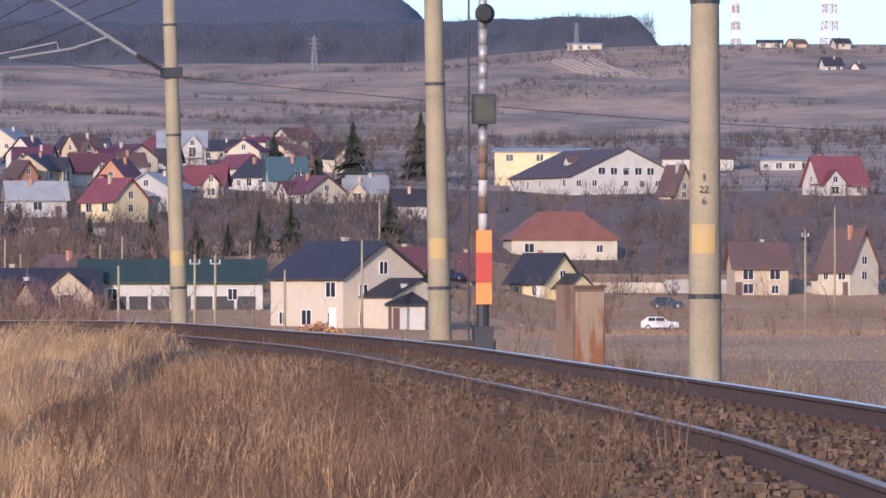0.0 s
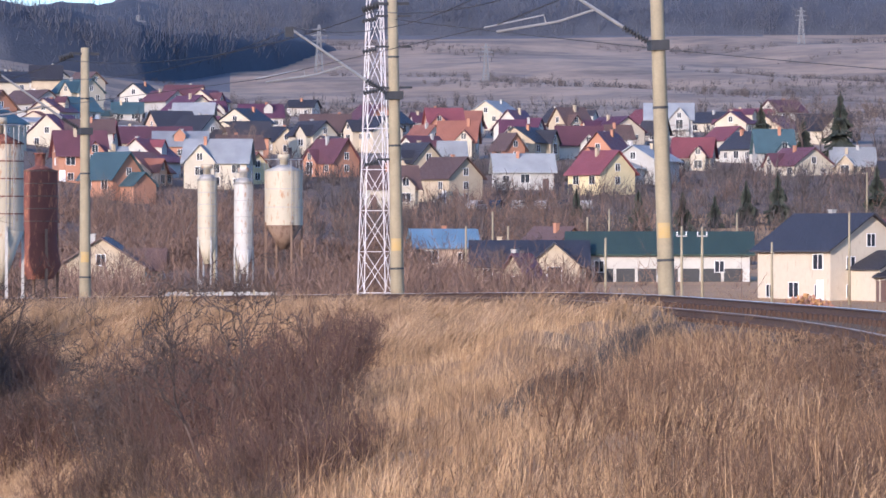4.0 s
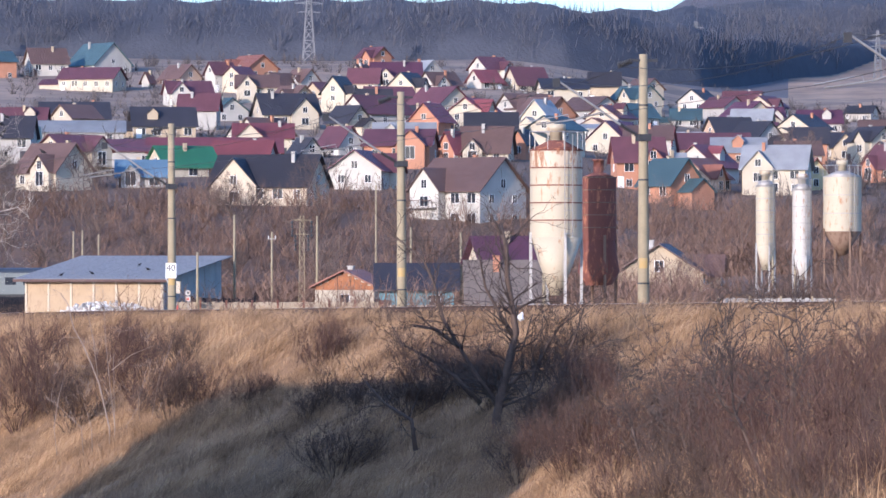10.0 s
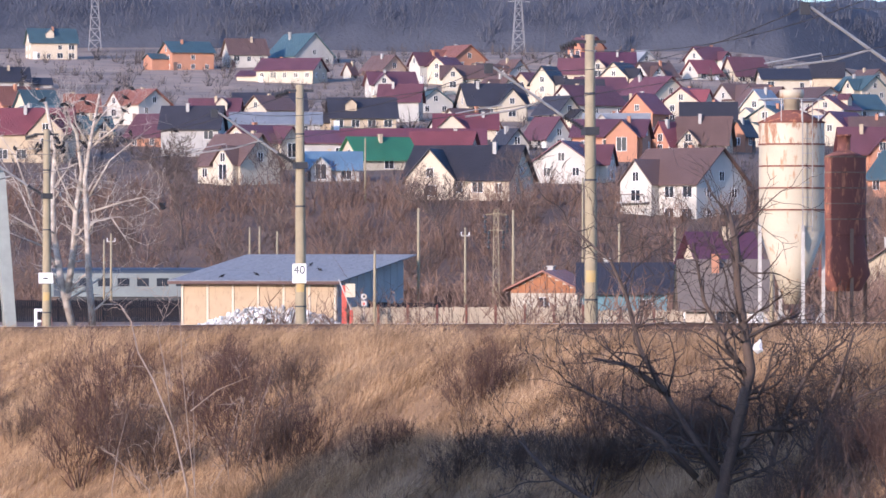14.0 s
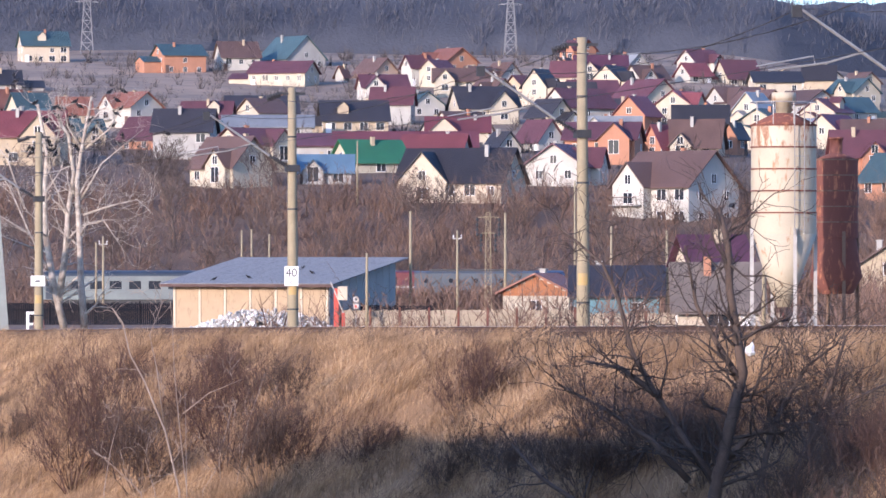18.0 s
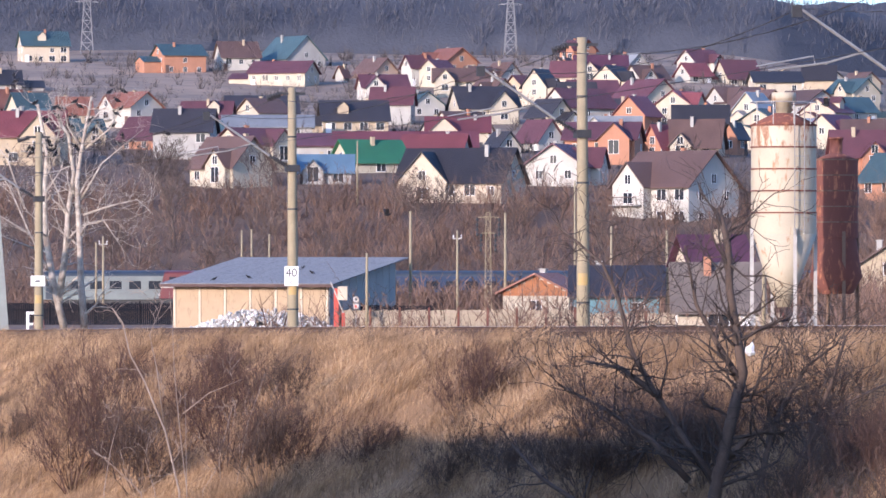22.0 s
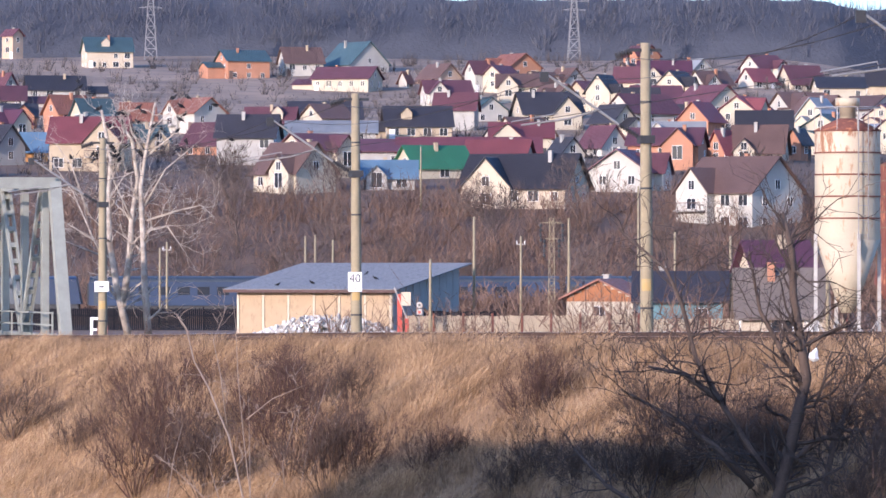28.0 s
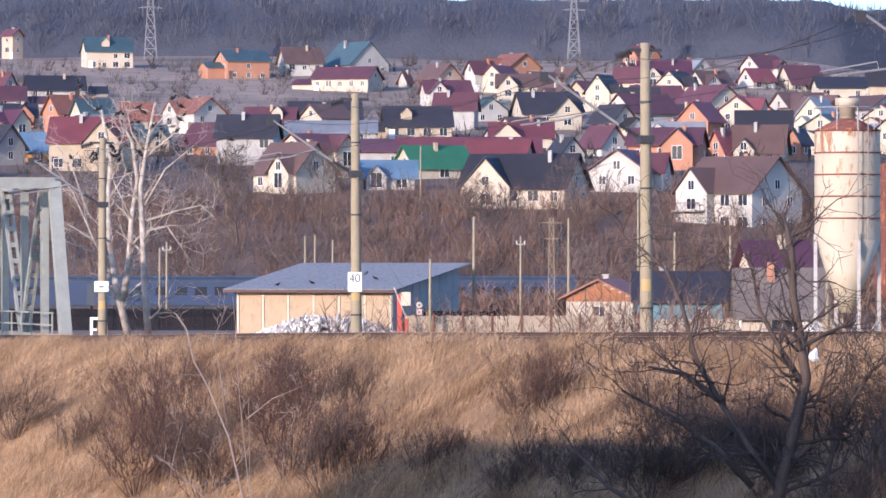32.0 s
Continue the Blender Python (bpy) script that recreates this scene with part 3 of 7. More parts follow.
def house(x, y, z, rot, w, d, h, rise, wall, roof, hip=False, boards=False, far=False):
    """A house whose ridge runs along local x; its front is local -y."""
    HOUSE_COUNT[0] += 1
    rng = random.Random(HOUSE_COUNT[0] * 17)
    long = w > 15
    SITES.append((x, y, max(w, d) * 0.62 + 0.8))
    ob = thing("long_building" if long else "house", pose(x, y, z, 0, 0, rot),
               f"{WORDS[wall]} {'building' if long else 'house'} with a {WORDS.get(roof, roof + ' sheet')} {'hipped' if hip else 'gabled'} roof", "building" if long else "house", "houses of the town")
    wl = gable_walls(w, d, h, 0.01 if hip else rise)
    body = part("wall", wl, M["w_" + wall], ob)
    rf = part("roof", hip_roof(w, d, h, rise) if hip else gable_roof(w, d, h, rise), M["r_" + roof], ob)
    if rise > 1.2 and not long:
        cx, cy = rng.uniform(-0.3, 0.3) * w, rng.choice((-1, 1)) * d * 0.12
        part("chimney", Shape().box(cx - 0.25, cx + 0.25, cy - 0.25, cy + 0.25, h + rise * 0.5, h + rise + 0.45).box(cx - 0.33, cx + 0.33, cy - 0.33, cy + 0.33, h + rise + 0.45, h + rise + 0.53),
             M[rng.choice(("w_brick", "w_grey", "w_tan"))], rf)
    floors = [h - 1.9] if h < 4.0 or far else [h - 1.9, h - 4.6]
    step = 5.0 if long else 2.6
    n = max(1, int((w - 0.6) / step))
    for fz in floors:
        if fz < 0.2:
            fz = 0.3
        for i in range(n):
            if rng.random() < (0.45 if far else 0.8):
                set_window(ob, "m" if rng.random() < 0.5 else "s", (i + 0.5 - n / 2) * (w / n), -d / 2, fz, 0)
        k = max(1, int((d - 1) / 3.0))
        for i in range(k):
            q = (i + 0.5 - k / 2) * (d / k)
            sd = 1 if rot < 0 else -1
            if rng.random() < 0.85:
                set_window(ob, "s", sd * w / 2, q, fz, 90 * sd)
    if rise > 2.0 and not hip:
        sd = 1 if rot < 0 else -1
        set_window(ob, "s", sd * w / 2, 0, h + 0.15, 90 * sd)
    if long and rise > 3 and not hip:
        for q in (-0.22, -0.11, 0, 0.11, 0.22):
            set_window(ob, "m", w / 2 if rot < 0 else -w / 2, q * d, h + 0.3, 90 if rot < 0 else -90)
    if boards:
        sd = 1 if rot < 0 else -1
        for i in range(9):
            y0, y1 = -d / 2 + i * d / 9, -d / 2 + (i + 1) * d / 9 - 0.03
            top = h + rise * (1 - abs(y0 + y1) / d) - 0.1
            part("gable_board", Shape().box(sd * w / 2, sd * (w / 2 + 0.06), y0, y1, h - 0.35, max(top, h - 0.2)), M["gable_wood"], ob)
    # open bays as solid black panels, the darkness inside painted on
    if roof == "moss":
        for i in range(8):
            x0 = -w / 2 + 0.4 + i * (w - 0.8) / 8
            part("open_bay", Shape().box(x0, x0 + (w - 0.8) / 8 - 0.3, -d / 2 - 0.02, -d / 2 + 0.1, -1.0, h * 0.48), M["black"], ob)
    if not long:
        part("door", Shape().box(-0.5, 0.5, -0.05, 0.02, -0.2, 1.9), M[rng.choice(("r_brown", "white", "r_dark"))], ob, m=pose(w * rng.choice((-0.42, 0.36)), -d / 2, 0))
    winged = rng.random() < 0.5 and not hip and not long and not boards and rise > 1.9 and w > 6.5
    if winged:
        g, ww, out = w * rng.choice((-0.24, 0.22)), min(w * rng.uniform(0.36, 0.5), d), rng.uniform(0.6, 1.8)
        m = pose(g, -(d / 4 + out / 2), 0, 0, 0, 90)
        wing = part("wing", gable_walls(d / 2 + out, ww, h, min(rise * 0.92, ww * 0.55)), M["w_" + wall], ob, m=m)
        part("wing_roof", gable_roof(d / 2 + out, ww, h, min(rise * 0.92, ww * 0.55), 0.4, 0.14), M["r_" + roof], ob, m=m)
        set_window(ob, "d" if rng.random() < 0.4 else "m", g, -d / 2 - out, max(0.3, h - 2.3), 0)
        if rise > 2.6:
            set_window(ob, "s", g, -d / 2 - out, h + 0.1, 0)
        if rng.random() < 0.35 and h > 3.6:
            bal = part("balcony", Shape().box(g - ww * 0.45, g + ww * 0.45, -d / 2 - out - 1.1, -d / 2 - out, h - 2.55, h - 2.4), M["w_grey"], ob)
            part("balcony_rail", Shape().box(g - ww * 0.45, g + ww * 0.45, -d / 2 - out - 1.1, -d / 2 - out - 1.05, h - 1.55, h - 1.45).box(g - ww * 0.45, g - ww * 0.45 + 0.05, -d / 2 - out - 1.1, -d / 2 - out - 1.05, h - 2.4, h - 1.55).box(g + ww * 0.45 - 0.05, g + ww * 0.45, -d / 2 - out - 1.1, -d / 2 - out - 1.05, h - 2.4, h - 1.55), M["r_brown"], bal)
    elif rng.random() < 0.3 and not hip and not long and w > 6:
        g = w * rng.choice((-0.7, 0.7))
        part("annex", gable_walls(w * 0.42, d * 0.7, h * 0.62, rise * 0.5), M["w_" + wall], ob, m=pose(g, d * 0.08, 0))
        part("annex_roof", gable_roof(w * 0.42, d * 0.7, h * 0.62, rise * 0.5, 0.35, 0.12), M["r_" + roof], ob, m=pose(g, d * 0.08, 0))
    if not winged and rng.random() < 0.3 and not hip and rise > 2.2 and w > 8:
        g = w * rng.uniform(-0.2, 0.2)
        part("dormer", gable_walls(2.2, 2.0, 1.1, 1.0, -0.4), M["w_" + wall], ob, m=pose(g, -d / 4, h + rise * 0.36, 0, 0, 90))
        part("dormer_roof", gable_roof(2.2, 2.0, 1.1, 1.0, 0.25, 0.1), M["r_" + roof], ob, m=pose(g, -d / 4, h + rise * 0.36, 0, 0, 90))
    return ob


# ---- the town on the slope ----
house(-229.7, 1375.8, 55.0, -38, 4.2, 3.6, 6.4, 1.5, "peach", "maroon")
house(-196.2, 1321.4, 50.3, 18, 11.6, 9.5, 4.4, 3.5, "raw", "teal")
house(-153.5, 1255.2, 45.1, 27, 10.5, 9.0, 4.4, 2.5, "brick", "teal")
house(-140.7, 1265.4, 46.0, 21, 9.2, 7.9, 3.5, 3.6, "white", "brown")
house(-128.6, 1275.9, 46.7, -51, 12.9, 11.0, 2.7, 5.3, "grey", "teal")
house(-122.8, 1202.5, 39.9, -14, 13.6, 9.5, 3.4, 2.6, "cream", "maroon")
house(-110.8, 1216.4, 41.6, 65, 2.5, 2.1, 1.8, 1.9, "white", "rust")
house(-104.0, 1228.6, 42.4, -47, 7.9, 6.8, 2.0, 3.1, "peach", "brown")
house(-92.4, 1203.9, 39.9, 34, 5.7, 4.9, 4.7, 2.6, "white", "maroon")
house(-87.8, 1203.8, 39.7, 64, 7.9, 6.7, 3.6, 2.8, "cream", "maroon")
house(-78.9, 1208.2, 40.1, 44, 7.2, 6.1, 1.8, 2.9, "cream", "brown")
house(-73.5, 1212.3, 40.6, -49, 6.6, 5.6, 2.4, 2.8, "grey", "brown")
house(-95.8, 1150.8, 34.9, 15, 9.9, 8.4, 3.3, 2.7, "white", "maroon")
house(-80.8, 1056.5, 29.2, -58, 9.0, 7.6, 2.2, 2.6, "white", "teal")
house(-65.2, 1020.1, 26.5, 19, 11.5, 9.5, 3.3, 4.0, "cream", "dark")
house(-106.9, 1011.6, 26.2, 10, 13.2, 9.5, 2.5, 3.2, "cream", "dark")
house(-86.0, 975.3, 23.7, 10, 11.8, 9.5, 2.6, 3.5, "tan", "dark")
house(-100.2, 961.5, 22.9, 6, 15.8, 9.5, 1.8, 2.1, "grey", "grey")
house(-64.9, 953.1, 22.3, 44, 8.2, 7.0, 1.8, 3.0, "white", "brown")
house(-68.8, 944.0, 21.9, 64, 3.9, 3.3, 1.8, 2.2, "white", "dark")
house(-81.2, 816.7, 15.4, 6, 18.6, 9.5, 2.7, 1.8, "grey", "maroon")
house(-63.7, 818.2, 15.4, 4, 21.2, 9.5, 2.5, 2.3, "white", "red")
house(-65.6, 778.5, 13.2, 30, 9.0, 7.6, 1.8, 3.0, "cream", "green")
house(-57.1, 790.8, 13.9, -11, 9.0, 7.7, 1.8, 3.4, "white", "red")
house(-50.2, 835.8, 16.2, -59, 4.9, 4.2, 1.9, 2.5, "white", "dark")
house(-68.6, 743.7, 11.2, 5, 7.0, 6.0, 1.8, 2.2, "grey", "blue")
house(-47.0, 701.3, 8.0, -16, 14.1, 9.5, 3.0, 4.1, "raw", "dark")
house(-36.3, 745.2, 10.7, 78, 9.5, 8.1, 3.1, 2.8, "white", "maroon")
house(-80.4, 733.3, 10.4, -41, 8.5, 7.2, 3.2, 3.8, "cream", "brown")
house(-112.1, 888.5, 19.0, -35, 7.8, 6.6, 2.0, 3.5, "brick", "maroon")
house(-106.0, 907.5, 20.0, 15, 7.0, 6.0, 1.8, 2.5, "grey", "teal")
house(-143.2, 959.4, 23.2, 43, 6.9, 5.8, 3.5, 4.1, "cream", "teal")
house(-156.1, 1010.5, 25.9, 39, 7.1, 6.0, 4.1, 3.2, "brick", "rust")
house(-182.6, 1157.6, 37.5, 14, 12.5, 9.5, 1.8, 3.1, "grey", "dark")
house(-188.0, 1114.5, 33.9, 10, 11.9, 9.5, 1.8, 3.0, "white", "maroon")
house(-196.1, 1166.7, 38.7, -32, 5.4, 4.6, 1.8, 2.9, "white", "maroon")
house(-141.7, 1004.3, 25.7, 18, 5.9, 5.0, 2.9, 2.9, "white", "rust")
house(-137.3, 841.8, 17.0, 14, 10.0, 8.5, 1.8, 2.9, "orange", "blue")
house(-170.5, 1031.3, 27.4, 14, 9.3, 7.9, 2.4, 2.5, "brick", "dark")
house(-126.1, 904.4, 20.1, 23, 7.5, 6.4, 1.8, 2.7, "tan", "teal")
house(-60.2, 1228.2, 42.3, 58, 4.5, 3.9, 2.6, 2.6, "cream", "brown")
house(-51.8, 1229.0, 42.1, 5, 11.8, 9.5, 2.0, 4.0, "cream", "purple")
house(-40.5, 1207.8, 40.2, 37, 7.9, 6.7, 1.8, 2.9, "white", "brown")
house(-49.2, 1125.3, 33.3, 18, 10.2, 8.7, 2.3, 3.1, "peach", "maroon")
house(-35.2, 1047.5, 27.9, -48, 10.3, 8.8, 4.6, 3.5, "cream", "maroon")
house(-30.1, 1217.9, 41.2, 41, 6.5, 5.5, 1.9, 2.7, "white", "red")
house(-20.2, 1224.0, 40.8, 31, 8.7, 7.4, 1.8, 4.1, "cream", "maroon")
house(-11.4, 1249.0, 41.4, 71, 5.8, 4.9, 1.8, 1.7, "white", "dark")
house(-17.6, 1066.5, 28.5, 31, 10.1, 8.6, 3.7, 3.0, "white", "brown")
house(-16.2, 1067.7, 28.4, -51, 8.0, 6.8, 1.8, 2.7, "peach", "maroon")
house(-49.6, 1031.2, 27.2, 13, 7.4, 6.3, 1.8, 2.0, "white", "dark")
house(-40.3, 1028.6, 26.8, -13, 8.1, 6.9, 1.8, 3.1, "grey", "dark")
house(-37.7, 930.7, 21.1, 2, 10.8, 9.1, 1.8, 2.7, "white", "pale")
house(-47.2, 887.2, 18.8, -49, 6.2, 5.3, 1.8, 3.2, "white", "maroon")
house(-35.4, 853.1, 17.0, 7, 10.8, 9.2, 1.8, 2.0, "tan", "brown")
house(-26.1, 851.7, 17.1, 52, 4.4, 3.7, 1.8, 3.1, "brick", "red")
house(-20.6, 853.2, 17.1, -7, 8.0, 6.8, 1.8, 4.0, "cream", "brown")
house(-14.8, 863.9, 17.5, 61, 3.2, 2.8, 3.1, 2.0, "brick", "dark")
house(-18.7, 678.2, 5.2, -38, 11.4, 9.7, 4.9, 4.1, "white", "brown")
house(5.5, 522.7, -2.9, 83, 8.6, 9.0, 2.3, 2.9, "tan", "brown")
house(-1.3, 994.4, 22.1, -10, 8.8, 7.5, 4.0, 0.8, "white", "grey")
house(17.2, 1160.7, 30.7, -1, 6.6, 5.6, 1.8, 2.3, "grey", "teal")
house(30.4, 1219.6, 32.4, 14, 6.7, 5.7, 2.0, 2.4, "white", "red")
house(25.6, 1097.4, 25.4, 24, 9.1, 7.7, 2.2, 3.5, "peach", "dark")
house(9.6, 980.9, 20.2, -21, 5.1, 4.3, 1.8, 3.9, "white", "red")
house(16.0, 1040.5, 22.6, -1, 5.9, 5.0, 1.8, 2.1, "grey", "grey")
house(20.0, 1022.7, 21.0, -1, 15.4, 9.5, 1.8, 3.1, "tan", "maroon")
house(14.4, 821.3, 11.6, 64, 8.4, 7.2, 2.3, 3.0, "peach", "rust")
house(9.9, 822.7, 12.3, 29, 4.4, 3.7, 2.0, 3.5, "cream", "grey")
house(62.4, 1263.8, 34.6, -23, 6.7, 5.7, 2.2, 1.7, "white", "dark")
house(48.2, 1176.4, 29.9, 3, 9.6, 8.1, 2.1, 2.9, "white", "purple")
house(48.8, 1014.8, 20.3, 2, 10.3, 8.8, 2.7, 2.7, "tan", "dark")
house(32.2, 831.7, 11.8, -64, 5.7, 4.9, 2.7, 2.6, "yellow", "rust")
house(63.1, 1105.1, 25.7, 17, 5.6, 4.7, 1.8, 2.8, "white", "dark")
house(32.7, 1106.0, 25.7, -22, 7.1, 6.0, 1.8, 2.7, "white", "purple")
house(39.1, 1040.0, 21.6, 18, 7.1, 6.0, 1.8, 2.8, "cream", "brown")
house(60.2, 770.9, 8.3, -54, 7.9, 6.7, 4.0, 2.9, "tan", "brown")
house(85.5, 789.1, 9.6, -58, 8.1, 6.9, 3.7, 3.3, "yellow", "red")
house(75.2, 810.9, 10.7, -0, 9.2, 7.8, 3.1, 2.7, "grey", "pale")
house(102.9, 1019.1, 21.5, -68, 6.3, 5.3, 1.8, 2.5, "peach", "rust")
house(119.5, 1187.1, 29.7, -48, 7.4, 6.2, 1.8, 2.9, "cream", "dark")
house(115.0, 907.3, 15.5, -17, 6.9, 5.8, 2.7, 3.1, "cream", "red")
house(149.3, 1145.3, 27.9, -49, 8.2, 7.0, 2.3, 2.2, "cream", "dark")
house(129.2, 874.7, 13.9, -65, 9.3, 7.9, 2.1, 2.8, "cream", "maroon")
house(138.6, 875.2, 14.2, -4, 7.0, 6.0, 1.8, 2.4, "tan", "pale")
house(61.8, 515.5, -2.1, -7, 18.2, 9.5, 2.9, 2.1, "white", "moss")
house(48.2, 512.6, -2.2, -5, 11.2, 9.5, 1.8, 2.4, "tan", "dark")
house(55.0, 555.6, -1.2, -58, 6.4, 5.4, 2.6, 2.2, "orange", "brown")
house(44.0, 571.6, -0.7, 4, 6.8, 5.7, 2.3, 1.8, "peach", "blue")
house(44.4, 479.9, -2.8, 55, 2.9, 2.4, 1.8, 1.7, "tan", "maroon")
house(75.8, 1033.3, 21.9, -56, 6.2, 5.3, 1.9, 2.8, "white", "rust")
house(85.2, 1173.4, 29.3, 16, 4.4, 3.7, 1.8, 1.8, "white", "purple")
house(92.3, 1123.5, 26.6, -47, 5.0, 4.3, 2.2, 3.0, "white", "purple")
house(71.4, 907.4, 15.6, 5, 4.4, 3.8, 2.0, 3.0, "grey", "grey")
house(84.8, 943.5, 17.3, -62, 4.9, 4.2, 2.9, 2.7, "brick", "brown")
house(113.9, 1021.2, 21.8, 14, 5.1, 4.3, 2.2, 2.4, "grey", "brown")
house(126.7, 1064.2, 24.1, -27, 4.9, 4.2, 1.8, 2.4, "white", "dark")
house(105.9, 897.6, 15.0, -2, 6.6, 5.6, 2.0, 2.3, "tan", "purple")
house(193.2, 941.9, 16.5, -76, 26.9, 22.9, 3.6, 5.2, "white", "brown")
house(192.2, 989.1, 19.0, -16, 18.0, 9.5, 7.1, 0.7, "yellow", "pale")
house(147.2, 743.6, 3.9, -3, 15.8, 9.5, 2.9, 4.3, "cream", "rust", True)
house(127.9, 656.7, -1.6, -61, 7.5, 6.4, 2.4, 3.5, "yellow", "dark")
house(231.0, 907.3, 16.2, 11, 9.3, 7.9, 2.3, 4.9, "white", "red")
house(240.1, 1061.2, 24.1, -13, 15.2, 9.5, 2.6, 2.2, "white", "brown")
house(173.1, 672.4, -1.3, -61, 6.3, 5.3, 4.1, 5.0, "cream", "brown")
house(161.3, 676.1, -1.3, -3, 7.4, 6.3, 4.1, 3.1, "tan", "brown")
house(198.3, 894.3, 15.2, -65, 4.8, 4.1, 1.8, 4.4, "tan", "brown")
house(257.6, 1054.0, 24.0, -14, 11.1, 9.4, 2.2, 0.7, "grey", "grey")
house(70.2, 453.7, -3.4, -61, 10.7, 9.1, 4.7, 3.0, "raw", "dark")
house(74.3, 445.3, -3.4, -4, 3.0, 2.6, 2.1, 1.4, "white", "dark", True)
house(115.2, 642.9, 0.2, -0, 2.2, 1.9, 1.8, 2.3, "white", "maroon")
house(134.1, 801.1, 10.5, -10, 5.4, 4.6, 2.5, 2.2, "white", "dark")
house(142.6, 897.9, 15.3, -4, 6.6, 5.6, 1.8, 2.3, "tan", "pale")
house(347.1, 1710.1, 79.2, -11, 11.5, 9.5, 1.9, 0.6, "cream", "grey")
house(402.0, 1583.6, 66.0, 6, 6.0, 5.1, 3.4, 2.5, "white", "dark")
house(410.2, 1581.0, 66.0, 45, 3.5, 3.0, 2.5, 1.6, "white", "brown")
house(407.1, 1688.3, 79.5, -14, 8.3, 7.1, 1.8, 1.0, "white", "dark")
house(416.1, 1686.3, 79.5, 16, 5.1, 4.3, 1.8, 1.3, "peach", "brown")
house(430.4, 1681.7, 79.4, 6, 5.3, 4.5, 1.8, 1.5, "cream", "dark")
house(102.4, 613.6, 0.6, 1, 4.0, 3.4, 2.1, 2.1, "white", "maroon")
house(-23.8, 470.6, -4.7, 75, 5.2, 5.7, 3.1, 1.35, "cream", "rust", boards=True)
house(-8.8, 405.0, -4.5, 21, 4.0, 3.4, 5.5, 1.6, "raw", "purple")
house(-8.2, 394.5, -4.5, 4, 5.4, 4.6, 2.5, 2.7, "raw", "ash")


def fill_town():
    """More houses of the same kinds in the free plots of the slope."""
    rng = random.Random(77)
    walls = ("cream", "white", "white", "tan", "raw", "grey", "cream", "brick")
    roofs = ("maroon", "brown", "brown", "dark", "dark", "dark", "maroon", "rust", "purple", "grey", "teal", "red")
    for k, (r, a0, a1) in enumerate(((730, 0.5, 5.0), (800, -11, 6.0), (870, -11, 8.2), (950, -11, 8.8), (1030, -11, 8.8), (1100, -11, 8.5), (1160, -10, 8.5), (1230, -8, 7.5),
                                     (765, -9, 5.5), (835, -10, 7.0), (910, -9.5, 8.5), (990, -8, 8.8), (1065, -6, 8.8), (1130, -4.5, 8.8), (1195, -4.5, 8.5), (1260, -4, 8.0))):
        a, far = a0 + rng.uniform(0, 1), k > 7
        while a < a1:
            q, az = r + rng.uniform(-28, 28), radians(a)
            x, y = q * math.sin(az), q * math.cos(az)
            w = rng.uniform(6.5, 9.5) if far else rng.uniform(7.5, 11.5)
            share = 0.0 if (r > 1020 and a < -4.6) or (r > 1180 and a > 2) else (0.5 if a < -1 or r < 900 else 0.75) if far else 0.35 if a > 1 and r < 880 else 0.6
            if rng.random() < share and all((x - u) ** 2 + (y - v) ** 2 > (s + w * 0.55) ** 2 for u, v, s in SITES):
                house(x, y, ground_z(x, y), rng.choice((-58, -50, 40, 10, -8, 65, 0)) - a, w, w * rng.uniform(0.75, 0.9), rng.uniform(2.4, 4.6), rng.uniform(2.2, 3.6), rng.choice(walls), rng.choice(roofs), far=far)
            a += math.degrees(rng.uniform(10, 17) / r if far else rng.uniform(14, 26) / r)


fill_town()
house(-17.2, 452, -4.6, 2, 6.6, 6.0, 3.0, 2.0, "teal", "dark")


# ---- silos of the concrete works ----
def ring_tube(r, z0, z1, n=28):
    return Shape().tube([(0, 0, z0), (0, 0, z1)], [r, r], n, cap=False)


